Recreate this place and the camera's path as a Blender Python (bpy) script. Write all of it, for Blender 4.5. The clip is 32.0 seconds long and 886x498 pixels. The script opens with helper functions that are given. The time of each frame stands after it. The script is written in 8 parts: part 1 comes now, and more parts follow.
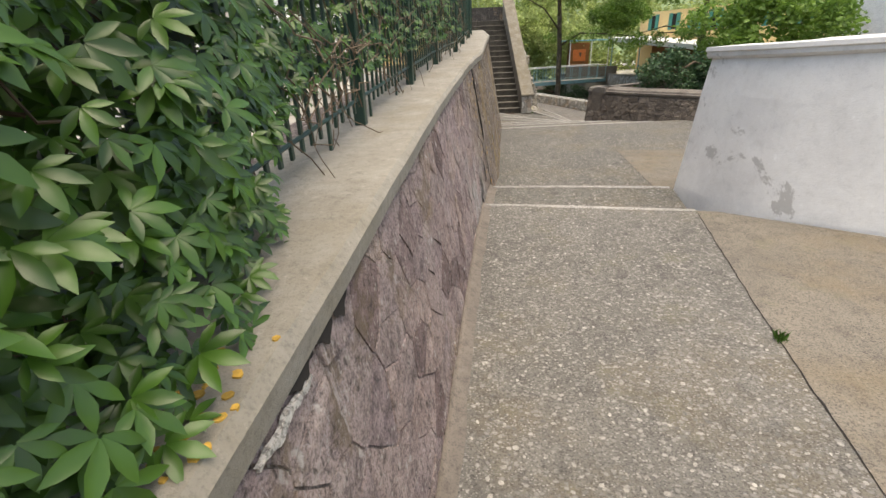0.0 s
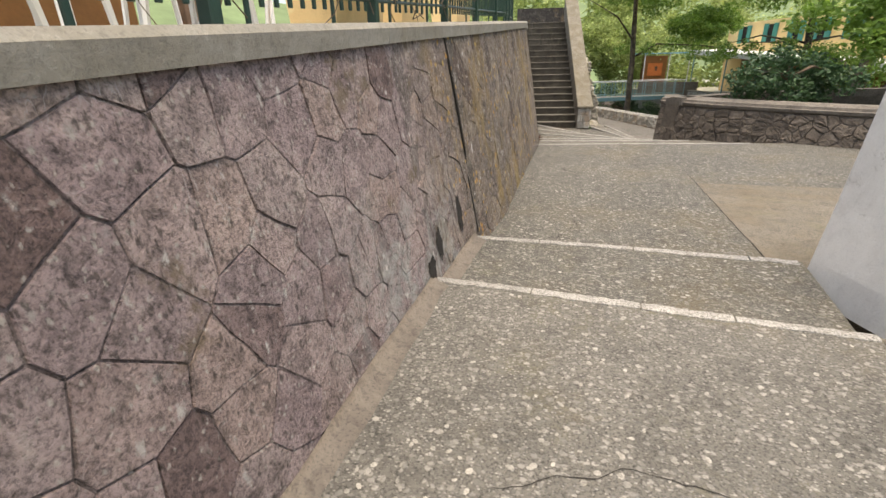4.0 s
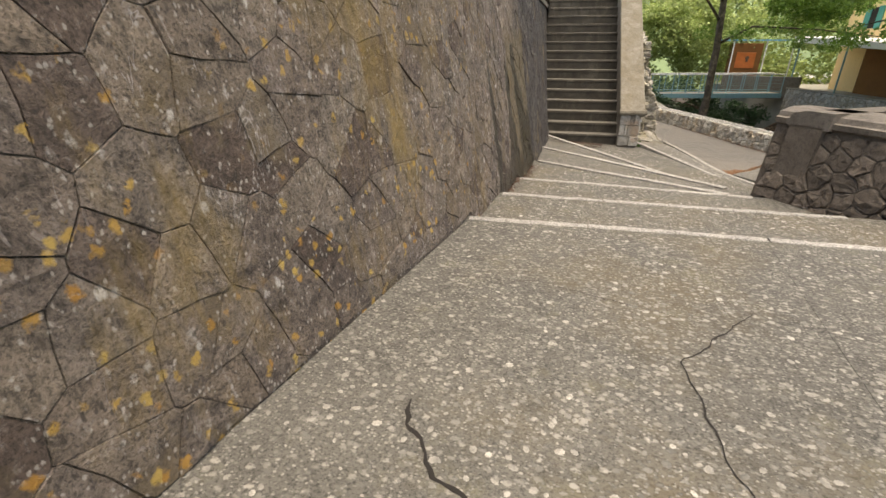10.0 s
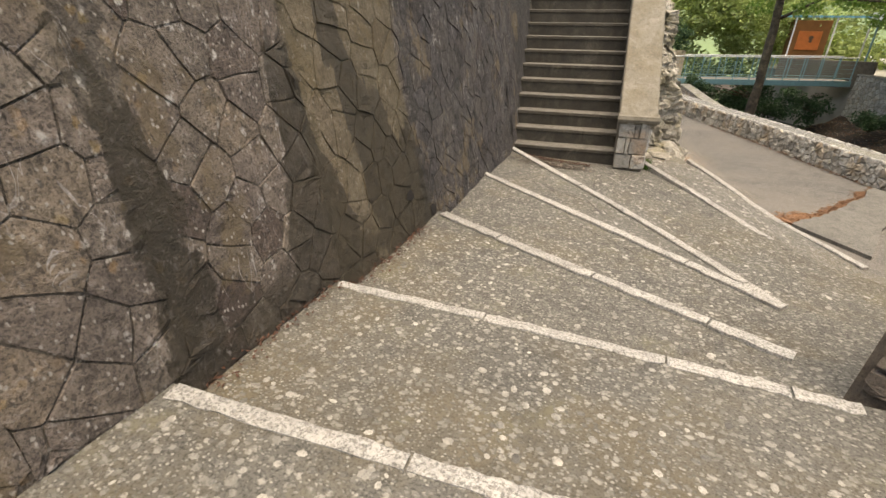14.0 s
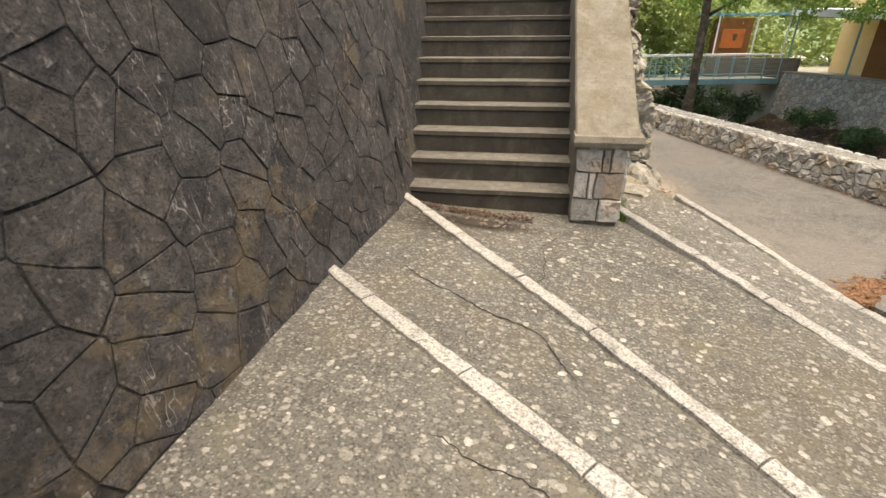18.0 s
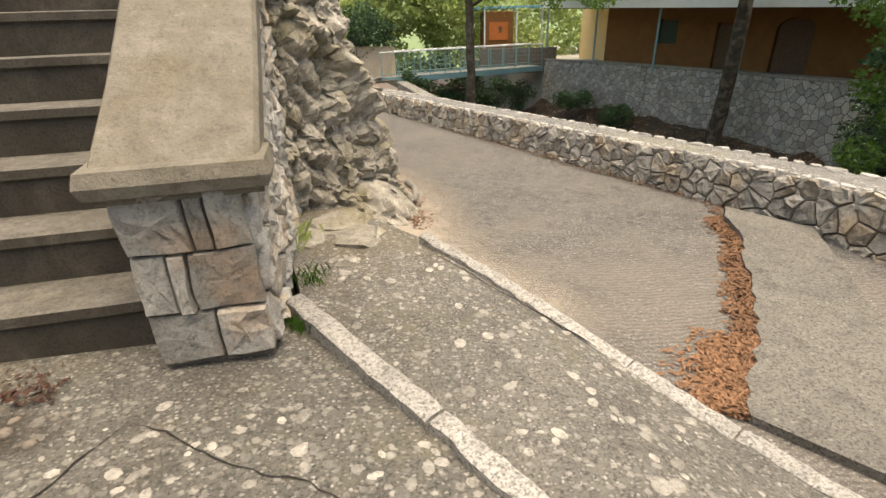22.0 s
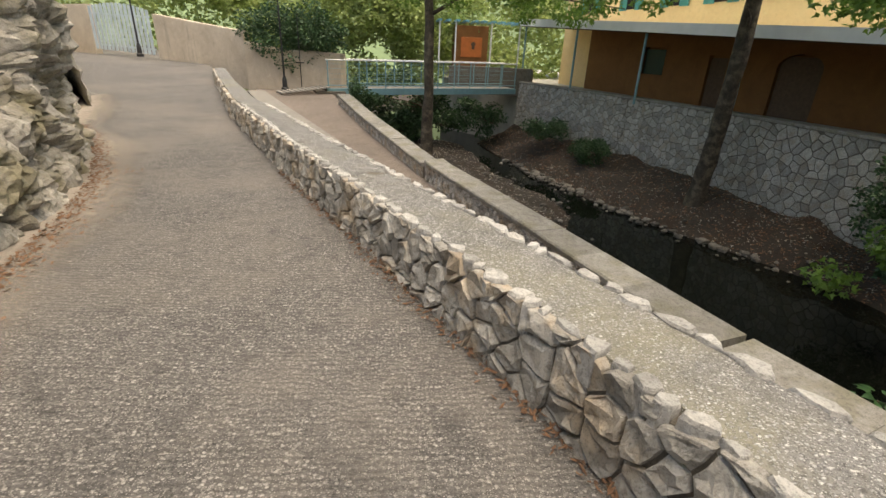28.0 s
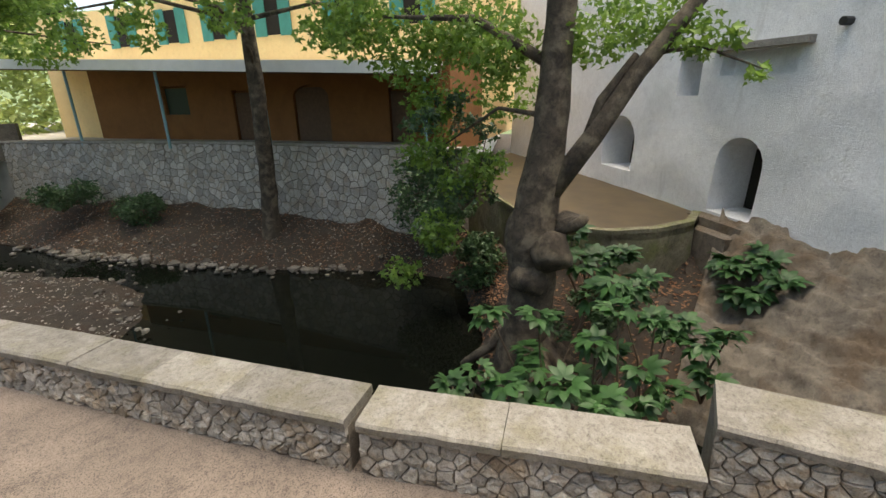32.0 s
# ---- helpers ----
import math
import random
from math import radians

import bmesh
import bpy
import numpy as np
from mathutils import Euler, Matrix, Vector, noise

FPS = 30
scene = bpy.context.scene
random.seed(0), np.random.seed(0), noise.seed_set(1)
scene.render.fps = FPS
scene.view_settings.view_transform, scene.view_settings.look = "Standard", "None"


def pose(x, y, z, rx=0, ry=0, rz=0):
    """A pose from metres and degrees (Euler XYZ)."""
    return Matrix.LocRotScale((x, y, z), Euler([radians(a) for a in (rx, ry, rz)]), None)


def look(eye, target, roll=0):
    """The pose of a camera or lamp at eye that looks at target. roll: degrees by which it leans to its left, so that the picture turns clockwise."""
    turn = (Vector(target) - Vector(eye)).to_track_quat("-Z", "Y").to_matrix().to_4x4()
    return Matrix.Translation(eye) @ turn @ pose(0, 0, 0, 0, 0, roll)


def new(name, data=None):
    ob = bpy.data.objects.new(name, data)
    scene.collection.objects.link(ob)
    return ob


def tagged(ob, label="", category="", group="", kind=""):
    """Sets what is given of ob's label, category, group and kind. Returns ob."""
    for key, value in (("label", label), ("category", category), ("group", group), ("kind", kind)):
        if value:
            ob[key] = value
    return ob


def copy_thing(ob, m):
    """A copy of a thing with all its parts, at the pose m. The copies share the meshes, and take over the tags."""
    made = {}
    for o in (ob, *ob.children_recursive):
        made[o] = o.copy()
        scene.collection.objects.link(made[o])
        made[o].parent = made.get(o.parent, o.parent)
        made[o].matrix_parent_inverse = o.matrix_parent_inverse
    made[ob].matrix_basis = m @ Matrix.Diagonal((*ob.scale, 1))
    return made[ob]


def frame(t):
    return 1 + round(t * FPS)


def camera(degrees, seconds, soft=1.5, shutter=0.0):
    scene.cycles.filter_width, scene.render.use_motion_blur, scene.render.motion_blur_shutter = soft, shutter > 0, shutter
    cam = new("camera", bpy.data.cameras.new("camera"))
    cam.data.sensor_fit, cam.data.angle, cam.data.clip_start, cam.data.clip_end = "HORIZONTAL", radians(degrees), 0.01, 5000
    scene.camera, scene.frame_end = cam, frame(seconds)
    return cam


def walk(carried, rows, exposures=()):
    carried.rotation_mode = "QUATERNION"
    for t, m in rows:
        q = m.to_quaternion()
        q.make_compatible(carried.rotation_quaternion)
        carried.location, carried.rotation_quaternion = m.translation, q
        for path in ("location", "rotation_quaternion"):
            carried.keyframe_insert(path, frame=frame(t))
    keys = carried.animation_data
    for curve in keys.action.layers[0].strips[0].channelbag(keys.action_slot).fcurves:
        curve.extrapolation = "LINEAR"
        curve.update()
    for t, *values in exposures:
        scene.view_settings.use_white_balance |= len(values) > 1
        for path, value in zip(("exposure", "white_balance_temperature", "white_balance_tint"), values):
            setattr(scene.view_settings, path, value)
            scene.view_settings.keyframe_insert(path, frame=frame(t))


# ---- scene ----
EXPOSURES = [(0, 0.86, 7500, 8), (2.5, 0.95, 7600, 8), (8, 1.0, 7900, 8), (14, 1.1, 8100, 8), (17.5, 1.3, 8100, 8), (20, 1.22, 8100, 8), (22, 1.2, 8150, 8), (24, 0.94, 8200, 8), (25, 0.86, 8200, 8), (28, 0.9, 7900, 8), (32, 1.3, 7600, 8)]
cam = camera(86.95, 32.0, soft=1.5)
PATH = [
    (0, (0.594, -2.082, 1.119), (0.130, 1.540, -0.514), -2.40),
    (0.5, (0.619, -1.810, 0.947), (0.033, 1.807, -0.659), -2.04),
    (1, (0.677, -1.458, 0.811), (0.051, 2.156, -0.785), -2.12),
    (1.5, (0.732, -1.119, 0.679), (0.122, 2.501, -0.909), -2.17),
    (2, (0.868, -0.767, 0.677), (0.277, 2.870, -0.881), -1.83),
    (2.5, (0.989, -0.489, 0.661), (0.367, 3.157, -0.861), -1.91),
    (4.5, (1.228, 1.238, 0.616), (0.146, 4.780, -0.893), -0.90),
    (5, (1.257, 1.784, 0.619), (0.057, 5.294, -0.878), -0.43),
    (5.5, (1.275, 2.299, 0.653), (-0.036, 5.755, -0.876), -0.09),
    (6, (1.254, 2.807, 0.590), (-0.131, 6.226, -0.956), -0.06),
    (6.5, (1.202, 3.309, 0.572), (-0.212, 6.707, -0.994), 0.06),
    (7, (1.177, 3.781, 0.487), (-0.217, 7.188, -1.076), -0.01),
    (7.5, (1.229, 4.223, 0.456), (-0.070, 7.672, -1.098), -0.01),
    (8, (1.370, 4.724, 0.470), (0.087, 8.195, -1.049), -0.24),
    (8.5, (1.495, 5.185, 0.331), (0.228, 8.668, -1.175), -0.15),
    (9, (1.654, 5.778, 0.302), (0.372, 9.246, -1.224), -0.23),
    (9.5, (1.779, 6.293, 0.315), (0.454, 9.723, -1.260), -0.13),
    (10, (1.852, 6.785, 0.307), (0.471, 10.178, -1.299), -0.04),
    (10.5, (1.933, 7.299, 0.339), (0.490, 10.644, -1.315), 0.29),
    (11, (2.081, 7.813, 0.316), (0.599, 11.126, -1.365), 0.41),
    (11.5, (2.197, 8.342, 0.285), (0.674, 11.629, -1.410), 0.62),
    (12, (2.263, 8.896, 0.295), (0.713, 12.169, -1.403), 0.81),
    (12.5, (2.294, 9.370, 0.279), (0.737, 12.629, -1.442), 0.77),
    (13, (2.299, 9.848, 0.253), (0.741, 13.096, -1.486), 0.64),
    (13.5, (2.298, 10.245, 0.207), (0.737, 13.476, -1.560), 0.58),
    (14, (2.221, 10.655, 0.190), (0.640, 13.878, -1.575), 0.61),
    (14.5, (2.140, 11.004, 0.116), (0.532, 14.204, -1.664), 0.61),
    (16.5, (1.718, 12.595, -0.133), (0.139, 15.820, -1.894), 0.19),
    (17, (1.648, 13.003, -0.087), (0.161, 16.302, -1.793), 0.17),
    (17.5, (1.628, 13.325, -0.180), (0.265, 16.686, -1.868), -0.09),
    (18, (1.682, 13.728, -0.204), (0.511, 17.158, -1.897), -0.48),
    (18.5, (1.721, 14.105, -0.230), (0.720, 17.589, -1.922), -0.69),
    (19, (1.784, 14.517, -0.356), (1.027, 18.072, -2.025), -0.92),
    (19.5, (1.894, 14.885, -0.320), (1.370, 18.492, -1.967), -1.16),
    (20, (1.972, 15.236, -0.307), (1.630, 18.874, -1.933), -1.27),
    (20.5, (2.016, 15.457, -0.395), (1.854, 19.097, -2.045), -1.59),
    (21, (2.199, 15.744, -0.418), (2.223, 19.379, -2.088), -1.92),
    (21.5, (2.301, 16.009, -0.464), (2.406, 19.643, -2.133), -1.89),
    (22, (2.462, 16.245, -0.634), (2.669, 19.863, -2.326), -2.04),
    (22.5, (2.701, 16.480, -0.631), (2.993, 20.079, -2.354), -2.10),
    (23, (2.893, 16.727, -0.609), (3.100, 20.312, -2.370), -2.11),
    (23.5, (2.996, 16.907, -0.625), (3.083, 20.494, -2.393), -1.88),
    (24, (3.093, 17.133, -0.640), (3.115, 20.684, -2.482), -1.75),
    (24.5, (3.192, 17.436, -0.734), (3.244, 20.979, -2.590), -2.18),
    (25, (3.535, 17.591, -0.766), (3.694, 21.151, -2.584), -1.95),
    (25.5, (3.778, 17.804, -0.828), (3.923, 21.377, -2.620), -1.99),
    (27.5, (4.253, 19.123, -0.892), (4.356, 22.757, -2.560), 2.66),
    (28, (4.450, 19.600, -0.870), (4.799, 23.258, -2.450), 2.50),
    (28.5, (4.602, 20.036, -0.819), (5.246, 23.672, -2.357), 2.50),
    (29, (4.832, 20.280, -0.834), (5.754, 23.863, -2.353), 2.38),
    (29.5, (4.987, 20.486, -0.907), (6.084, 24.031, -2.401), 2.22),
    (30, (5.022, 20.663, -0.901), (6.232, 24.178, -2.379), 2.05),
    (30.5, (5.056, 20.686, -0.890), (6.392, 24.168, -2.334), 1.53),
    (31, (5.049, 20.677, -0.883), (6.694, 24.052, -2.263), 0.66),
    (31.5, (5.180, 20.647, -0.879), (7.503, 23.631, -2.185), -0.43),
    (32, (5.297, 20.596, -0.887), (8.379, 22.792, -2.180), -1.65),
]
walk(cam, [(t, look(eye, target, roll)) for t, eye, target, roll in PATH], EXPOSURES)
# world and sun
world = bpy.data.worlds.new("sky_world")
scene.world = world
world.use_nodes = True
wn = world.node_tree
sky = wn.nodes.new("ShaderNodeTexSky")
sky.sky_type = 'NISHITA'
sky.sun_disc = False
sky.sun_elevation = radians(75)
sky.sun_rotation = radians(130)
sky.dust_density = 3.0
sky.air_density = 1.0
wn.links.new(sky.outputs[0], wn.nodes["Background"].inputs[0])
wn.nodes["Background"].inputs[1].default_value = 0.17
sun = new("sun", bpy.data.lights.new("sun", 'SUN'))
sun.data.energy = 1.9
sun.data.angle = radians(60)
sun.data.color = (1.0, 0.94, 0.85)
sun.matrix_world = look((3, -3, 30), (0, 0, 0))
# ---------------------------------------------------------------- materials


def mat(name, build):
    m = bpy.data.materials.new(name)
    m.use_nodes = True
    nt = m.node_tree
    bsdf = nt.nodes["Principled BSDF"]
    build(nt, bsdf)
    return m


def nd(nt, kind, **values):
    n = nt.nodes.new(kind)
    for k, v in values.items():
        if k in n.inputs:
            n.inputs[k].default_value = v
    return n


def ramp(nt, src, stops):
    r = nt.nodes.new("ShaderNodeValToRGB")
    e = r.color_ramp.elements
    while len(e) < len(stops):
        e.new(0.5)
    for el, (p, c) in zip(e, stops):
        el.position = p
        el.color = (*c, 1) if len(c) == 3 else c
    nt.links.new(src, r.inputs[0])
    return r.outputs[0]


def mix(nt, fac, a, b, mode='MIX'):
    n = nt.nodes.new("ShaderNodeMix")
    n.data_type, n.blend_type = 'RGBA', mode
    for sock, v in ((0, fac), (6, a), (7, b)):
        if isinstance(v, (int, float)):
            n.inputs[sock].default_value = v
        elif isinstance(v, tuple):
            n.inputs[sock].default_value = (*v, 1)
        else:
            nt.links.new(v, n.inputs[sock])
    return n.outputs[2]


def coords(nt, scale=(1, 1, 1), local=False):
    if local:
        src = nt.nodes.new("ShaderNodeTexCoord").outputs["Object"]
    else:
        src = nt.nodes.new("ShaderNodeNewGeometry").outputs["Position"]
    mp = nt.nodes.new("ShaderNodeMapping")
    mp.inputs["Scale"].default_value = scale
    nt.links.new(src, mp.inputs[0])
    return mp.outputs[0]


def noise_of(nt, vec, scale, detail=5, rough=0.6, distort=0.0):
    n = nd(nt, "ShaderNodeTexNoise", Scale=scale, Detail=detail, Roughness=rough, Distortion=distort)
    nt.links.new(vec, n.inputs["Vector"])
    return n.outputs[0]


def voro(nt, vec, scale, feature='F1', rnd=1.0):
    n = nd(nt, "ShaderNodeTexVoronoi", Scale=scale, Randomness=rnd)
    n.feature = feature
    nt.links.new(vec, n.inputs["Vector"])
    return n


def bump(nt, bsdf, height, strength=0.4, dist=0.02):
    b = nd(nt, "ShaderNodeBump", Strength=strength, Distance=dist)
    nt.links.new(height, b.inputs["Height"])
    nt.links.new(b.outputs[0], bsdf.inputs["Normal"])


def between(nt, axis, lo, hi, wobble=0.4):
    """A soft mask along one axis of the world, ragged by noise."""
    geo = coords(nt)
    sep = nt.nodes.new("ShaderNodeSeparateXYZ")
    nt.links.new(geo, sep.inputs[0])
    ns = noise_of(nt, geo, 1.3, 4)
    a = nt.nodes.new("ShaderNodeMath")
    a.operation = 'MULTIPLY_ADD'
    a.inputs[1].default_value = wobble
    nt.links.new(ns, a.inputs[0])
    nt.links.new(sep.outputs[axis], a.inputs[2])
    r = nt.nodes.new("ShaderNodeMapRange")
    r.inputs[1].default_value, r.inputs[2].default_value = lo + wobble / 2, hi + wobble / 2
    nt.links.new(a.outputs[0], r.inputs[0])
    return r.outputs[0]


def times(nt, a, b):
    n = nt.nodes.new("ShaderNodeMath")
    n.operation = 'MULTIPLY'
    n.use_clamp = True
    for k, v in enumerate((a, b)):
        if isinstance(v, (int, float)):
            n.inputs[k].default_value = v
        else:
            nt.links.new(v, n.inputs[k])
    return n.outputs[0]


def plain(name, colour, rough=0.7, var=0.25, scale=8.0, metal=0.0, bmp=0.15, rnd=0.0):
    def build(nt, b):
        v = coords(nt)
        n1, n2 = noise_of(nt, v, scale), noise_of(nt, v, scale * 6, 3)
        c = ramp(nt, n1, [(0.25, tuple(x * (1 - var) for x in colour)), (0.75, tuple(min(1, x * (1 + var)) for x in colour))])
        c = mix(nt, times(nt, n2, 0.35 * var * 2), c, tuple(x * 0.5 for x in colour))
        if rnd:
            oi = nt.nodes.new("ShaderNodeObjectInfo")
            hsv = nt.nodes.new("ShaderNodeHueSaturation")
            mr = nt.nodes.new("ShaderNodeMapRange")
            mr.inputs[3].default_value, mr.inputs[4].default_value = 1 - rnd, 1 + rnd
            nt.links.new(oi.outputs["Random"], mr.inputs[0])
            nt.links.new(mr.outputs[0], hsv.inputs["Value"])
            nt.links.new(c, hsv.inputs["Color"])
            c = hsv.outputs[0]
        nt.links.new(c, b.inputs["Base Color"])
        b.inputs["Roughness"].default_value = rough
        b.inputs["Metallic"].default_value = metal
        if bmp:
            bump(nt, b, n2, bmp, 0.01)
    return mat(name, build)


def vary(nt, c, rnd, island=False):
    """Shifts the brightness of a colour from piece to piece."""
    if island:
        rv = nt.nodes.new("ShaderNodeNewGeometry").outputs["Random Per Island"]
    else:
        rv = nt.nodes.new("ShaderNodeObjectInfo").outputs["Random"]
    hsv = nt.nodes.new("ShaderNodeHueSaturation")
    mr = nt.nodes.new("ShaderNodeMapRange")
    mr.inputs[3].default_value, mr.inputs[4].default_value = 1 - rnd, 1 + rnd
    nt.links.new(rv, mr.inputs[0])
    nt.links.new(mr.outputs[0], hsv.inputs["Value"])
    nt.links.new(c, hsv.inputs["Color"])
    return hsv.outputs[0]


def grey(x):
    return (x, x, x)


def warped(nt, scale=(1, 1, 1), amount=0.03, freq=14):
    """World coordinates shaken by noise, so that cells get ragged outlines."""
    v = coords(nt, scale)
    n = nd(nt, "ShaderNodeTexNoise", Scale=freq, Detail=3, Roughness=0.6)
    nt.links.new(v, n.inputs["Vector"])
    m = nt.nodes.new("ShaderNodeVectorMath")
    m.operation = 'MULTIPLY_ADD'
    m.inputs[1].default_value = (amount, amount, amount)
    nt.links.new(n.outputs["Color"], m.inputs[0])
    nt.links.new(v, m.inputs[2])
    return m.outputs[0]


def blotches(nt, scale, keep, lo, hi, stretch=(1, 1, 1), amount=0.05):
    """Scattered ragged spots; also a value that differs from spot to spot."""
    vo = voro(nt, warped(nt, stretch, amount, scale * 1.6), scale)
    sel = nt.nodes.new("ShaderNodeSeparateColor")
    nt.links.new(vo.outputs["Color"], sel.inputs[0])
    k = ramp(nt, sel.outputs[0], [(1 - keep - 0.01, grey(0)), (1 - keep, grey(1))])
    d = ramp(nt, vo.outputs["Distance"], [(lo, grey(1)), (hi, grey(0))])
    return times(nt, k, d), sel.outputs[1]


def stone_like(name, dark, light, extra=None, scale=3.0, rnd=0.35, island=False, rough=0.88, relief=0.7, streaks=None, veil=None, mottle=1.0):
    """Quarried stone or old render: two tones, mottling, pits and grain."""
    def build(nt, b):
        v = coords(nt)
        n1 = noise_of(nt, v, scale, 8, 0.68, 0.7)
        nm = noise_of(nt, v, scale * 5.5, 8, 0.74, 0.3)
        nf = noise_of(nt, v, 85, 4, 0.7)
        c = ramp(nt, n1, [(0.3, dark), (0.7, light)])
        if extra:
            n3 = noise_of(nt, v, scale * 0.6, 5)
            c = mix(nt, ramp(nt, n3, [(0.48, grey(0)), (0.64, grey(0.85))]), c, extra)
        c = mix(nt, mottle, c, ramp(nt, nm, [(0.3, grey(0.42)), (0.48, grey(0.9)), (0.7, grey(1.0))]), 'MULTIPLY')
        c = mix(nt, mottle, c, ramp(nt, nf, [(0.34, grey(0.6)), (0.48, grey(1.0))]), 'MULTIPLY')
        c = mix(nt, times(nt, ramp(nt, nm, [(0.6, grey(0)), (0.72, grey(1))]), 0.45), c, tuple(min(0.85, x * 1.5) for x in light))
        if rnd:
            c = vary(nt, c, rnd, island)
        if veil:
            # flaked and dirty patches
            pn = noise_of(nt, v, 1.1, 8, 0.7, 0.4)
            c = mix(nt, ramp(nt, pn, [(0.60, grey(0)), (0.625, grey(0.8))]), c, veil)
        if streaks:
            sn = noise_of(nt, coords(nt, (1, 1, 0.12)), 2.2, 6, 0.65, 0.3)
            c = mix(nt, ramp(nt, sn, [(0.6, grey(0)), (0.74, grey(0.7))]), c, streaks)
        nt.links.new(c, b.inputs["Base Color"])
        b.inputs["Roughness"].default_value = rough
        bump(nt, b, mix(nt, 0.22, mix(nt, 0.65, n1, nm), nf), relief, 0.035)
    return mat(name, build)


# damp streaks: where they begin along the wall and how high, half width, spread and drift on the way down
STREAKS = ((11.67, 0.10, 0.05, 0.10, 0.04), (12.62, 0.14, 0.015, 0.28, 0.02), (13.10, 0.32, 0.09, 0.10, 0.26), (13.85, -0.50, 0.03, 0.34, 0.0), (13.5, -0.22, 0.10, 0.07, 0.22), (13.93, -0.62, 0.05, 0.05, 0.18))


def mth(nt, op, a, b=None, c=None):
    n = nt.nodes.new("ShaderNodeMath")
    n.operation = op
    for k, v in enumerate((a, b, c)):
        if v is None:
            continue
        if isinstance(v, (int, float)):
            n.inputs[k].default_value = v
        else:
            nt.links.new(v, n.inputs[k])
    return n.outputs[0]


def span(nt, v, lo, hi):
    """0 at lo, 1 at hi."""
    r = nt.nodes.new("ShaderNodeMapRange")
    r.inputs[1].default_value, r.inputs[2].default_value = lo, hi
    nt.links.new(v, r.inputs[0])
    return r.outputs[0]


def streak(nt, y0, ztop, half, spread, drift):
    """A ragged stain with a sharp edge that starts at a point and runs down."""
    geo = coords(nt)
    sep = nt.nodes.new("ShaderNodeSeparateXYZ")
    nt.links.new(geo, sep.inputs[0])
    n1 = noise_of(nt, coords(nt, (1, 1, 0.45)), 3.2, 6, 0.62, 0.5)
    n2 = noise_of(nt, geo, 26, 4, 0.7)
    down = mth(nt, 'SUBTRACT', ztop, sep.outputs[2])
    y = mth(nt, 'MULTIPLY_ADD', n1, 0.62, mth(nt, 'SUBTRACT', sep.outputs[1], y0 + 0.31))
    y = mth(nt, 'MULTIPLY_ADD', n2, 0.05, y)
    d = mth(nt, 'ABSOLUTE', mth(nt, 'MULTIPLY_ADD', down, -drift, y))
    d = mth(nt, 'SUBTRACT', d, mth(nt, 'MULTIPLY_ADD', down, spread, half))
    return times(nt, span(nt, d, 0.012, -0.012), span(nt, down, -0.02, 0.04))


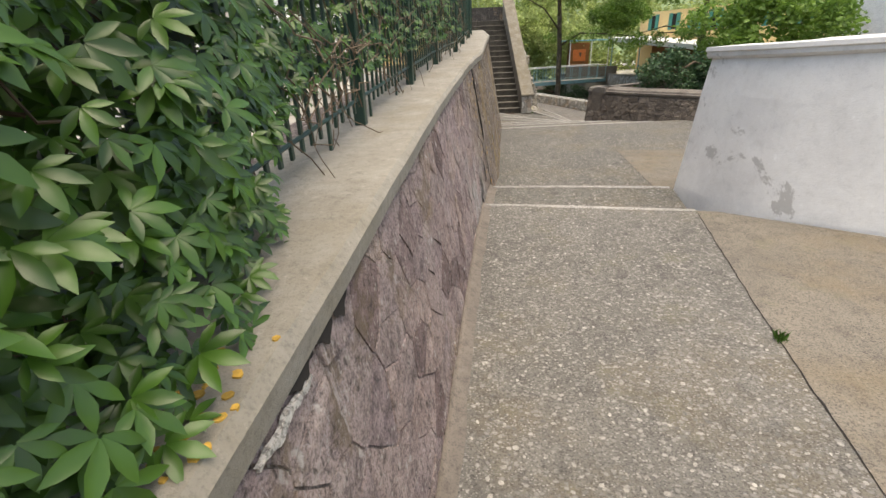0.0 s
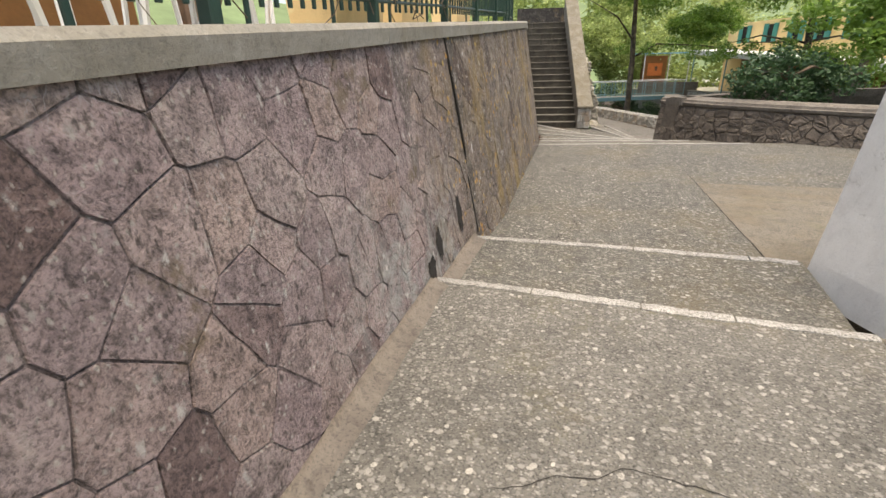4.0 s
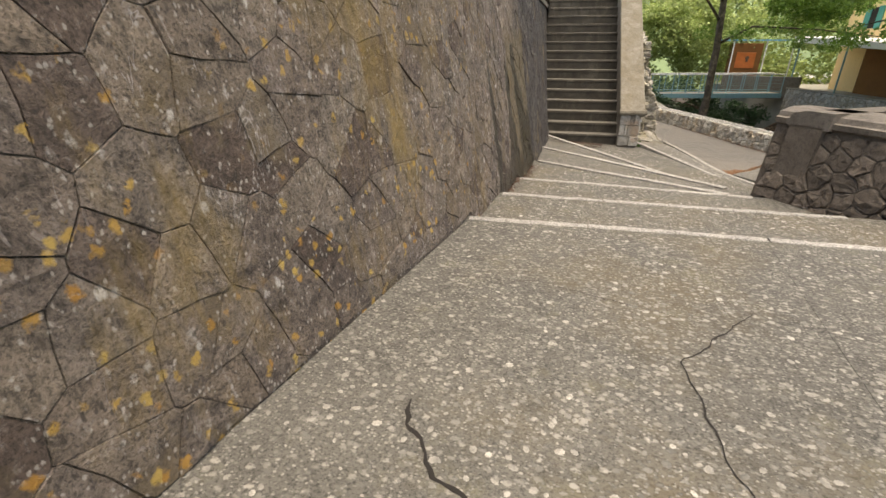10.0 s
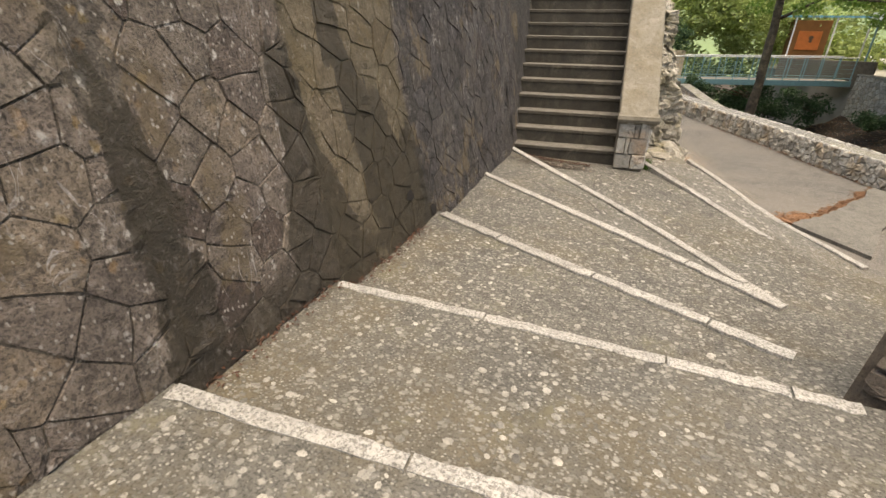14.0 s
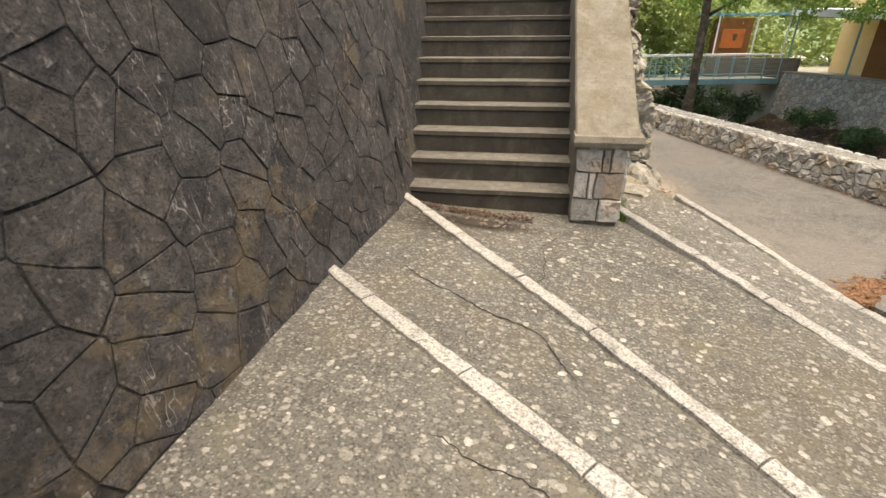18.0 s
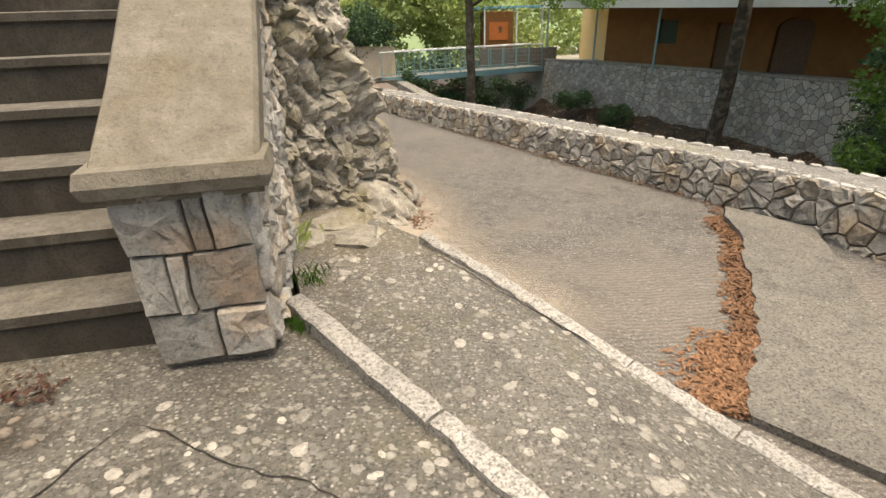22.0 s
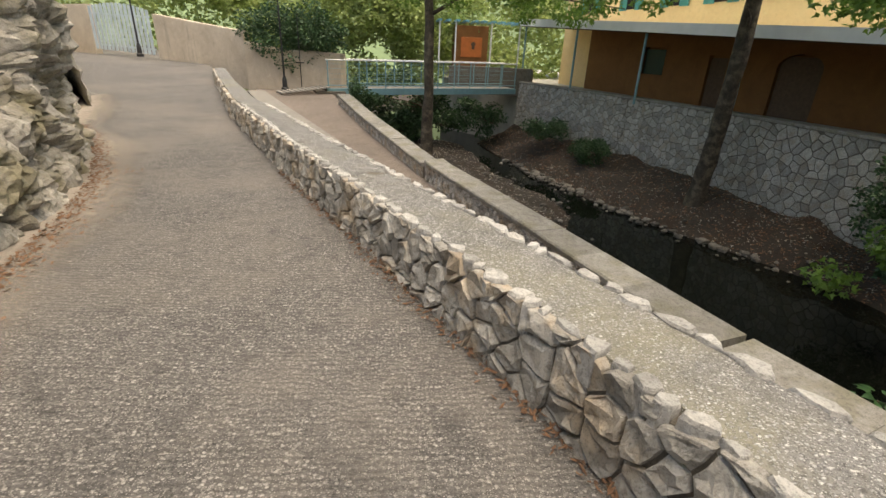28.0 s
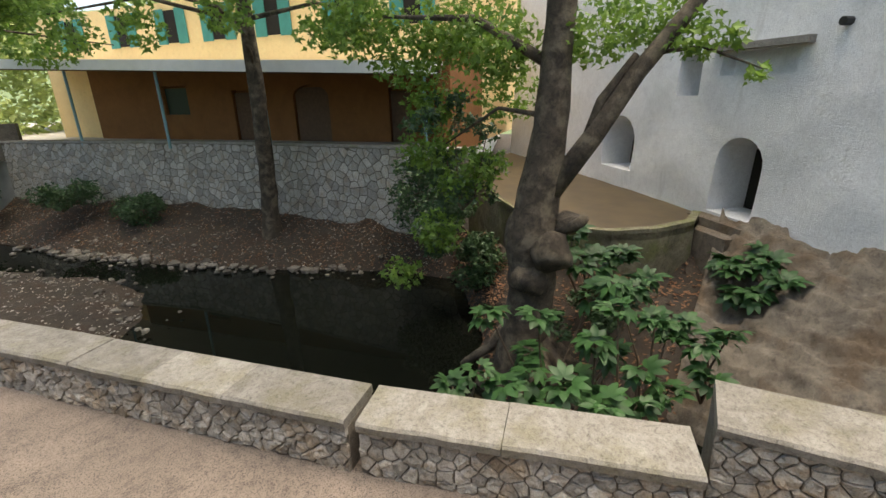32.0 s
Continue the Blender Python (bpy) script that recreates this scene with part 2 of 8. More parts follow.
def wall_stone(name, island=False, tone=1.0):
    """Purple quarry stone: quartz veins at one end, brown with lichen along the middle, wet and dark past it."""
    def build(nt, b):
        v = coords(nt)
        n1 = noise_of(nt, v, 2.4, 8, 0.68, 0.8)
        nm = noise_of(nt, v, 15, 9, 0.76, 0.4)
        nf = noise_of(nt, v, 80, 4, 0.7)
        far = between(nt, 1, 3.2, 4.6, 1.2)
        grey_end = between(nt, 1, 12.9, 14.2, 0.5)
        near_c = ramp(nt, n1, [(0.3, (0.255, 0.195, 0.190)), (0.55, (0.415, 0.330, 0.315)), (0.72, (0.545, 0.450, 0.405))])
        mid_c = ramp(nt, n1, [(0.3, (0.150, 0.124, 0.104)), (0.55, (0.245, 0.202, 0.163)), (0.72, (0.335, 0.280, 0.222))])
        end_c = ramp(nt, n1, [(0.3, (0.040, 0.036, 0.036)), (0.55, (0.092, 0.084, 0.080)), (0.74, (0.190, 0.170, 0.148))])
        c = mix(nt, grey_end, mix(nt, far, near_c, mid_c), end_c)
        if tone != 1.0:
            c = mix(nt, 1.0, c, grey(tone), 'MULTIPLY')
        rv = nt.nodes.new("ShaderNodeNewGeometry").outputs["Random Per Island"] if island else nt.nodes.new("ShaderNodeObjectInfo").outputs["Random"]
        c = mix(nt, 1.0 if tone == 1.0 else 0.0, c, ramp(nt, rv, [(0.0, (0.55, 0.47, 0.46)), (0.1, (0.62, 0.55, 0.55)), (0.16, (0.96, 0.92, 0.96)), (0.4, (1.0, 1.0, 1.0)), (0.6, (1.1, 1.04, 0.98)), (0.8, (0.83, 0.80, 0.84)), (1.0, (1.2, 1.17, 1.15))]), 'MULTIPLY')
        c = mix(nt, 1.0, c, ramp(nt, nm, [(0.36, grey(0.36)), (0.5, grey(0.92)), (0.62, grey(1.06))]), 'MULTIPLY')
        c = mix(nt, 1.0, c, ramp(nt, nf, [(0.36, grey(0.42)), (0.52, grey(1.0)), (0.68, grey(1.12))]), 'MULTIPLY')
        c = mix(nt, times(nt, ramp(nt, nm, [(0.57, grey(0)), (0.66, grey(1))]), mth(nt, 'MULTIPLY_ADD', grey_end, -0.35, 0.5)), c, (0.40, 0.36, 0.335))
        # brown crust on single stones of the near end
        br = ramp(nt, noise_of(nt, v, 1.7, 6, 0.7), [(0.57, grey(0)), (0.63, grey(0.7))])
        c = mix(nt, br, c, mix(nt, nm, (0.09, 0.065, 0.04), (0.22, 0.165, 0.095)))
        # pale lime bloom round the drain holes
        lime = times(nt, times(nt, between(nt, 1, 2.0, 2.9, 0.6), between(nt, 1, 4.3, 3.7, 0.4)), between(nt, 2, 0.15, -0.45, 0.7))
        lp = ramp(nt, noise_of(nt, v, 4.2, 8, 0.75, 0.5), [(0.46, grey(0)), (0.6, grey(0.85))])
        c = mix(nt, times(nt, lime, lp), c, mix(nt, nm, (0.17, 0.18, 0.175), (0.56, 0.56, 0.53)))
        # quartz: winding threads, mostly steep, and chipped white spots
        vn = noise_of(nt, coords(nt, (1, 1, 0.3)), 5.0, 4, 0.55, 1.2)
        vm = times(nt, ramp(nt, vn, [(0.492, grey(0)), (0.5, grey(1)), (0.508, grey(0))]), ramp(nt, noise_of(nt, v, 2.6, 4), [(0.52, grey(0)), (0.62, grey(1))]))
        c = mix(nt, times(nt, vm, 0.75), c, (0.5, 0.46, 0.45))
        w1, r1 = blotches(nt, 17, 0.2, 0.14, 0.3, (1, 1, 0.6), 0.05)
        w1 = times(nt, w1, ramp(nt, nm, [(0.42, grey(0)), (0.5, grey(1))]))
        c = mix(nt, times(nt, w1, mth(nt, 'MULTIPLY_ADD', grey_end, -0.6, 0.9)), c, mix(nt, r1, (0.3, 0.27, 0.25), (0.66, 0.63, 0.6)))
        w2, r2 = blotches(nt, 52, 0.24, 0.2, 0.4, (1, 1, 0.7), 0.015)
        c = mix(nt, times(nt, w2, mth(nt, 'MULTIPLY_ADD', grey_end, -0.55, 0.75)), c, (0.47, 0.43, 0.39))
        pt, r3 = blotches(nt, 38, 0.3, 0.16, 0.36, (1, 1, 0.5), 0.03)
        c = mix(nt, times(nt, pt, 0.7), c, (0.035, 0.028, 0.022))
        # lichen
        band = times(nt, between(nt, 1, 3.6, 4.4), between(nt, 1, 12.2, 10.0))
        big = ramp(nt, noise_of(nt, coords(nt, (1, 1, 0.5)), 1.1, 4), [(0.42, grey(0)), (0.54, grey(1))])
        l1, q1 = blotches(nt, 15, 0.34, 0.2, 0.36, (1, 1, 0.9), 0.06)
        lm = times(nt, times(nt, l1, ramp(nt, nm, [(0.36, grey(0)), (0.44, grey(1))])), times(nt, band, big))
        c = mix(nt, times(nt, lm, 0.85), c, mix(nt, q1, (0.46, 0.22, 0.03), (0.58, 0.4, 0.1)))
        wash = ramp(nt, noise_of(nt, coords(nt, (1, 1, 0.3)), 1.5, 7, 0.7), [(0.53, grey(0)), (0.66, grey(0.7))])
        c = mix(nt, times(nt, wash, band), c, mix(nt, nm, (0.15, 0.10, 0.028), (0.42, 0.29, 0.085)))
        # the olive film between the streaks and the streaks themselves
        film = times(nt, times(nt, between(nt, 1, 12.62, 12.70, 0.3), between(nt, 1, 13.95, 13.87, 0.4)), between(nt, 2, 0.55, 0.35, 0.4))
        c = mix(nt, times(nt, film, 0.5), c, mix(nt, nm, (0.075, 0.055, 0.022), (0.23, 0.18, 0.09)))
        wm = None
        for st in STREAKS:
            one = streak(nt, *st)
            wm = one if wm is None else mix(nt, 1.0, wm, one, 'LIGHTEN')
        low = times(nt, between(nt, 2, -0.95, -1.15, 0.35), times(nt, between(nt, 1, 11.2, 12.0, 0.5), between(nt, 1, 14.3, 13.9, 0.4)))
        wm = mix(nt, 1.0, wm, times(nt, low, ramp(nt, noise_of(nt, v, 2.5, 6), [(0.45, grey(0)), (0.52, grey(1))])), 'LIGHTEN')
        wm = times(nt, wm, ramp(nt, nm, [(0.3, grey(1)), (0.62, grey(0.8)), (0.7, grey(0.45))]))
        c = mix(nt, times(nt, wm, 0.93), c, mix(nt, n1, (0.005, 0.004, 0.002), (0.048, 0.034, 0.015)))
        nt.links.new(c, b.inputs["Base Color"])
        rg = nt.nodes.new("ShaderNodeMapRange")
        rg.inputs[3].default_value, rg.inputs[4].default_value = 0.82, 0.55
        nt.links.new(wm, rg.inputs[0])
        nt.links.new(rg.outputs[0], b.inputs["Roughness"])
        bump(nt, b, mix(nt, 0.25, mix(nt, 0.75, n1, nm), nf), 1.0, 0.06)
    return mat(name, build)


def pebbled(name, base, pebble, scale=26.0, amount=0.5, tint=None, contrast=1.0, relief=0.6, dust=None, ribs=False):
    """Concrete with exposed aggregate of two sizes, worn, scuffed and stained."""
    def build(nt, b):
        v = coords(nt)
        big = noise_of(nt, v, 0.8, 7, 0.66, 0.3)
        mid = noise_of(nt, v, 7, 7, 0.72)
        fine = noise_of(nt, v, 75, 5, 0.75)
        c = ramp(nt, big, [(0.3, tuple(x * 0.78 for x in base)), (0.7, tuple(x * 1.2 for x in base))])
        c = mix(nt, 1.0, c, ramp(nt, mid, [(0.3, grey(0.62)), (0.52, grey(1.0))]), 'MULTIPLY')
        c = mix(nt, 1.0, c, ramp(nt, fine, [(0.39, grey(0.35)), (0.52, grey(1.0)), (0.7, grey(1.0))]), 'MULTIPLY')
        if tint:
            c = mix(nt, ramp(nt, noise_of(nt, v, 0.55, 6, 0.7), [(0.5, grey(0)), (0.66, grey(0.6))]), c, mix(nt, fine, tuple(x * 0.6 for x in tint), tint))
            c = mix(nt, times(nt, ramp(nt, noise_of(nt, v, 2.3, 6, 0.7), [(0.56, grey(0)), (0.66, grey(1))]), 0.4), c, (0.15, 0.135, 0.08))
        hs = []
        for sc, am in ((scale, amount), (scale * 2.3, amount * 1.1)):
            m, r = blotches(nt, sc, min(0.95, am), 0.28, 0.46, (1, 1.25, 1), 0.9 / sc)
            pc = ramp(nt, r, [(0.0, tuple(x * 0.45 for x in pebble)), (0.35, tuple(x * 0.8 for x in pebble)), (0.7, pebble), (1.0, tuple(min(0.75, x * 1.45) for x in pebble))])
            c = mix(nt, times(nt, times(nt, m, ramp(nt, mid, [(0.34, grey(0.35)), (0.5, grey(1))])), 0.85 * contrast), c, pc)
            hs.append(m)
        if dust:
            c = mix(nt, ramp(nt, noise_of(nt, v, 0.35, 6, 0.7), [(0.48, grey(0)), (0.62, grey(0.6))]), c, dust)
        h = mix(nt, 0.4, mix(nt, 0.5, hs[0], hs[1]), mix(nt, 0.5, fine, mid))
        if ribs:
            # brushed grooves across the lane
            wv = nd(nt, "ShaderNodeTexWave", Scale=9.0, Distortion=7.0, Detail=4.0)
            wv.inputs["Detail Scale"].default_value = 1.6
            wv.bands_direction = 'Y'
            nt.links.new(v, wv.inputs["Vector"])
            c = mix(nt, 0.55, c, ramp(nt, wv.outputs[1], [(0.2, grey(0.62)), (0.6, grey(1.12))]), 'MULTIPLY')
            h = mix(nt, 0.35, h, wv.outputs[1])
        nt.links.new(c, b.inputs["Base Color"])
        b.inputs["Roughness"].default_value = 0.85
        bump(nt, b, h, relief, 0.012)
    return mat(name, build)


def dusty(name, colour):
    """A film, of dust and other colours, that thins out to nothing at its edge, by the mesh's own fade."""
    def build(nt, b):
        v = coords(nt)
        fine = noise_of(nt, v, 70, 5, 0.75)
        c = mix(nt, 1.0, mix(nt, noise_of(nt, v, 3, 6), tuple(x * 0.8 for x in colour), colour), ramp(nt, fine, [(0.35, grey(0.7)), (0.5, grey(1))]), 'MULTIPLY')
        nt.links.new(c, b.inputs["Base Color"])
        b.inputs["Roughness"].default_value = 0.95
        at = nt.nodes.new("ShaderNodeAttribute")
        at.attribute_name = "fade"
        m = nt.nodes.new("ShaderNodeMath")
        m.operation = 'MULTIPLY_ADD'
        m.inputs[1].default_value = 1.45
        nt.links.new(at.outputs["Fac"], m.inputs[0])
        ns = ramp(nt, noise_of(nt, v, 6, 8, 0.8), [(0.3, grey(0)), (0.7, grey(0.6))])
        m2 = nt.nodes.new("ShaderNodeMath")
        m2.operation = 'SUBTRACT'
        nt.links.new(m.outputs[0], m2.inputs[0])
        nt.links.new(ns, m2.inputs[1])
        m.inputs[2].default_value = 0.0
        tr = nt.nodes.new("ShaderNodeBsdfTransparent")
        ms = nt.nodes.new("ShaderNodeMixShader")
        nt.links.new(times(nt, m2.outputs[0], 0.85), ms.inputs[0])
        nt.links.new(tr.outputs[0], ms.inputs[1])
        nt.links.new(b.outputs[0], ms.inputs[2])
        nt.links.new(ms.outputs[0], nt.nodes["Material Output"].inputs[0])
    return mat(name, build)


def leafy(name, a, bcol, trans=0.25, rough=0.5):
    def build(nt, b):
        rv = nt.nodes.new("ShaderNodeNewGeometry").outputs["Random Per Island"]
        oi = nt.nodes.new("ShaderNodeObjectInfo").outputs["Random"]
        s = nt.nodes.new("ShaderNodeMath")
        s.operation = 'FRACT'
        ad = nt.nodes.new("ShaderNodeMath")
        nt.links.new(rv, ad.inputs[0])
        nt.links.new(oi, ad.inputs[1])
        nt.links.new(ad.outputs[0], s.inputs[0])
        c = ramp(nt, s.outputs[0], [(0.0, a), (0.6, bcol), (1.0, tuple(min(1, x * 1.35) for x in bcol))])
        c = mix(nt, 0.35, c, mix(nt, noise_of(nt, coords(nt), 14, 3), a, bcol))
        nt.links.new(c, b.inputs["Base Color"])
        b.inputs["Roughness"].default_value = rough
        tr = nt.nodes.new("ShaderNodeBsdfTranslucent")
        nt.links.new(c, tr.inputs[0])
        ms = nt.nodes.new("ShaderNodeMixShader")
        ms.inputs[0].default_value = trans
        out = nt.nodes["Material Output"]
        nt.links.new(b.outputs[0], ms.inputs[1])
        nt.links.new(tr.outputs[0], ms.inputs[2])
        nt.links.new(ms.outputs[0], out.inputs[0])
    return mat(name, build)


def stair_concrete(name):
    """Old concrete with wear, dust and algae runs; shade is put into the fronts by their normal."""
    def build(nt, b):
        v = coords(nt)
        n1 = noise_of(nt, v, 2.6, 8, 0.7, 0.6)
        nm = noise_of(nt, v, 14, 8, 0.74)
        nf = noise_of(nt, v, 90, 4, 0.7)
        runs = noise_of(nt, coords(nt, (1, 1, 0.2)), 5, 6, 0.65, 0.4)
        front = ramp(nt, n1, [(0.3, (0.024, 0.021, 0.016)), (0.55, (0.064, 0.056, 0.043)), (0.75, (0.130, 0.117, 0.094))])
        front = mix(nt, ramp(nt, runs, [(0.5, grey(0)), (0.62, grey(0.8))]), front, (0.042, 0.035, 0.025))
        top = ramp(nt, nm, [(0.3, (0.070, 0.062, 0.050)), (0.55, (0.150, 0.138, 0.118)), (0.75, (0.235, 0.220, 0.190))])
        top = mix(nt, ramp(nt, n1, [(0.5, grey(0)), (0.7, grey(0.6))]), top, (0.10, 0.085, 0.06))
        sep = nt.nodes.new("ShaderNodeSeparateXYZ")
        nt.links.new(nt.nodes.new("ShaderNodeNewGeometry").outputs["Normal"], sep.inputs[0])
        # the normal picks the lit tone for tops, the shaded one for fronts
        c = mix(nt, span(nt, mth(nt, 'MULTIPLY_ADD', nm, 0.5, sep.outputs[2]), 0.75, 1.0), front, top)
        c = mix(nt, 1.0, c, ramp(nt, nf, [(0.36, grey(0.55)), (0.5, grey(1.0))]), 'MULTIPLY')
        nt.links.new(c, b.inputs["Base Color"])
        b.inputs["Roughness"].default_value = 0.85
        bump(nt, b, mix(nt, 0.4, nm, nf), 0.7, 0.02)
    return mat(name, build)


M_WALL = wall_stone("purple_wall_stone")
M_WALL_J = wall_stone("purple_wall_stone_joined", True)
M_MORTAR = wall_stone("wall_mortar", False, 0.62)
M_CAP = stone_like("cap_concrete", (0.235, 0.214, 0.178), (0.350, 0.325, 0.278), scale=4.0, rnd=0.0, relief=0.6, mottle=0.55, extra=(0.255, 0.228, 0.180))
M_PATH = pebbled("pebble_concrete", (0.150, 0.140, 0.122), (0.250, 0.235, 0.212), 26, 0.68, tint=(0.177, 0.136, 0.075), contrast=1.1, relief=0.95)
# much the same mix in a darker tone for the lower levels
M_PATH_LOW = pebbled("darker_pebble_concrete", (0.116, 0.109, 0.094), (0.230, 0.216, 0.190), 24, 0.7, tint=(0.165, 0.128, 0.070), contrast=1.1, relief=0.95)
M_SLAB = pebbled("grey_slab_concrete", (0.172, 0.160, 0.140), (0.225, 0.210, 0.185), 40, 0.4, contrast=0.7, relief=0.7)
M_FILLET = stone_like("brown_mortar", (0.135, 0.112, 0.092), (0.235, 0.200, 0.165), scale=3.0, rnd=0.0, relief=0.5)
M_STRIP = pebbled("smooth_concrete", (0.185, 0.162, 0.130), (0.208, 0.179, 0.139), 40, 0.3, tint=(0.190, 0.139, 0.075), contrast=0.6, relief=0.45)
M_PEBBLE = stone_like("river_pebble", (0.140, 0.130, 0.113), (0.385, 0.362, 0.320), scale=9.0, rnd=0.55, island=True, relief=0.25, rough=0.65)
M_LINE = pebbled("worn_white_paint", (0.400, 0.382, 0.352), (0.235, 0.218, 0.190), 38, 0.42, contrast=0.75, relief=0.8)
M_ROAD = pebbled("asphalt", (0.122, 0.113, 0.103), (0.310, 0.290, 0.262), 52, 0.62, contrast=1.17, relief=1.0, dust=(0.205, 0.182, 0.156), ribs=True)
M_DUST = dusty("pale_dust", (0.370, 0.318, 0.262))
M_LITTER = plain("leaf_litter", (0.205, 0.108, 0.058), 0.9, 0.5, 40, rnd=0.3)
M_LITTER_WET = plain("damp_leaf_litter", (0.075, 0.032, 0.018), 0.8, 0.6, 40, rnd=0.3)
M_WHITE = stone_like("whitewash", (0.62, 0.605, 0.585), (0.73, 0.72, 0.70), scale=1.4, rnd=0.0, relief=0.3, rough=0.8, veil=(0.370, 0.355, 0.333), mottle=0.25)
M_DARK = stone_like("dark_planter_stone", (0.098, 0.078, 0.062), (0.205, 0.167, 0.135), scale=4.5, rnd=0.35, relief=1.0)
M_RMORTAR_DARK = stone_like("dark_planter_mortar", (0.100, 0.081, 0.065), (0.175, 0.145, 0.118), scale=6.0, rnd=0.0, relief=0.9)
M_DARKCAP = stone_like("dark_cap", (0.110, 0.094, 0.079), (0.215, 0.188, 0.160), scale=3.0, rnd=0.1, relief=0.6)
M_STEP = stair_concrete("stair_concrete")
M_PARA = stone_like("parapet_concrete", (0.150, 0.130, 0.096), (0.275, 0.248, 0.200), scale=4.0, rnd=0.0, relief=0.7, mottle=0.7, extra=(0.165, 0.138, 0.092), streaks=(0.11, 0.095, 0.068))
M_PILLAR = stone_like("pillar_stone", (0.30, 0.285, 0.255), (0.52, 0.50, 0.455), scale=5.0, rnd=0.3, relief=0.9, extra=(0.45, 0.32, 0.22))
M_RUBBLE = stone_like("rubble_stone", (0.29, 0.266, 0.228), (0.58, 0.55, 0.49), scale=5.0, rnd=0.34, relief=0.9, extra=(0.460, 0.359, 0.248))
M_RUBBLE_J = stone_like("rubble_stone_joined", (0.29, 0.266, 0.228), (0.58, 0.55, 0.49), scale=5.0, rnd=0.34, island=True, relief=0.9, extra=(0.460, 0.359, 0.248))
M_FLANK = stone_like("pale_rubble", (0.40, 0.375, 0.335), (0.70, 0.675, 0.63), scale=6.0, rnd=0.22, relief=1.0, extra=(0.56, 0.44, 0.31))
M_FARSTONE = stone_like("pale_embankment_stone", (0.38, 0.355, 0.305), (0.61, 0.585, 0.53), scale=5.0, rnd=0.26, relief=0.9, extra=(0.443, 0.369, 0.281))
M_FARSTONE_J = stone_like("pale_embankment_stone_joined", (0.38, 0.355, 0.305), (0.61, 0.585, 0.53), scale=5.0, rnd=0.26, island=True, relief=0.9, extra=(0.443, 0.369, 0.281))
M_RIM = stone_like("white_daubed_stone", (0.38, 0.362, 0.33), (0.62, 0.60, 0.56), scale=6.0, rnd=0.25, relief=0.9)
M_RMORTAR = stone_like("rubble_mortar", (0.13, 0.112, 0.088), (0.25, 0.22, 0.178), scale=6.0, rnd=0.0, relief=0.9)
M_SHORE = stone_like("stream_cobble", (0.10, 0.088, 0.07), (0.28, 0.25, 0.21), scale=7.0, rnd=0.5, relief=0.9)
M_ROCK = stone_like("limestone_rock", (0.200, 0.178, 0.140), (0.600, 0.560, 0.490), scale=3.2, rnd=0.0, relief=1.0, extra=(0.235, 0.205, 0.118), streaks=(0.12, 0.10, 0.07))
M_SHALE = stone_like("layered_bank_rock", (0.096, 0.078, 0.060), (0.252, 0.216, 0.168), scale=2.2, rnd=0.0, relief=1.0, extra=(0.132, 0.090, 0.054))
M_WALLTOP = pebbled("wall_top_mortar", (0.200, 0.192, 0.180), (0.500, 0.485, 0.455), 62, 0.6, tint=(0.300, 0.275, 0.170), contrast=1.15, relief=1.0)
M_LANE = pebbled("pink_lane_concrete", (0.222, 0.179, 0.145), (0.222, 0.184, 0.150), 60, 0.25, contrast=0.35, relief=0.35)
M_LEDGE = stone_like("ledge_concrete", (0.205, 0.188, 0.160), (0.350, 0.326, 0.285), scale=4.5, rnd=0.05, relief=0.6)
M_COPING = stone_like("coping_concrete", (0.225, 0.205, 0.172), (0.400, 0.378, 0.335), scale=4.5, rnd=0.18, relief=0.9, extra=(0.245, 0.225, 0.160))
M_EARTH = stone_like("stream_bank_earth", (0.028, 0.021, 0.014), (0.069, 0.052, 0.037), scale=2.3, rnd=0.0, relief=1.0, extra=(0.056, 0.031, 0.016))
M_BLUE = plain("blue_green_steel_paint", (0.2, 0.36, 0.39), 0.45, 0.15, 6)
M_GREEN = plain("dark_green_paint", (0.009, 0.034, 0.023), 0.4, 0.2, 6)
M_BLACK = plain("black_iron", (0.02, 0.02, 0.02), 0.5, 0.2, 6)
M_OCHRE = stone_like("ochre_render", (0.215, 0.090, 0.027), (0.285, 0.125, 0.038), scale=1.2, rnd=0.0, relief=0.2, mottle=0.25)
M_YELLOW = stone_like("yellow_render", (0.84, 0.6, 0.3), (0.88, 0.66, 0.34), scale=1.2, rnd=0.0, relief=0.15, mottle=0.25)
M_CREAM = stone_like("cream_wall", (0.5, 0.4, 0.29), (0.68, 0.57, 0.43), scale=0.9, rnd=0.0, relief=0.3, streaks=(0.24, 0.2, 0.16), mottle=0.25)
M_WOOD = plain("weathered_wood", (0.14, 0.08, 0.045), 0.7, 0.3, 9)
M_ORANGE = plain("orange_board", (0.6, 0.17, 0.04), 0.55, 0.2, 3)
M_ROOF = plain("white_awning", (0.8, 0.8, 0.78), 0.6, 0.08, 2)
# near-black that stands for the shade in holes, gaps and rooms
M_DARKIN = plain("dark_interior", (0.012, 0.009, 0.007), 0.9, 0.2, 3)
M_PLASTIC = plain("white_plastic", (0.75, 0.75, 0.74), 0.4, 0.05, 4, bmp=0)
M_PAVE = plain("terrace_paving", (0.4, 0.38, 0.34), 0.8, 0.2, 2)
M_BARK = stone_like("plane_bark", (0.029, 0.021, 0.014), (0.124, 0.096, 0.066), scale=6.0, rnd=0.1, relief=1.0, extra=(0.225, 0.182, 0.124))
M_LEAF_VINE = leafy("vine_leaf", (0.017, 0.050, 0.006), (0.060, 0.138, 0.015), 0.22, 0.35)
M_LEAF_FIG = leafy("fig_leaf", (0.018, 0.055, 0.016), (0.045, 0.12, 0.032), 0.2, 0.5)
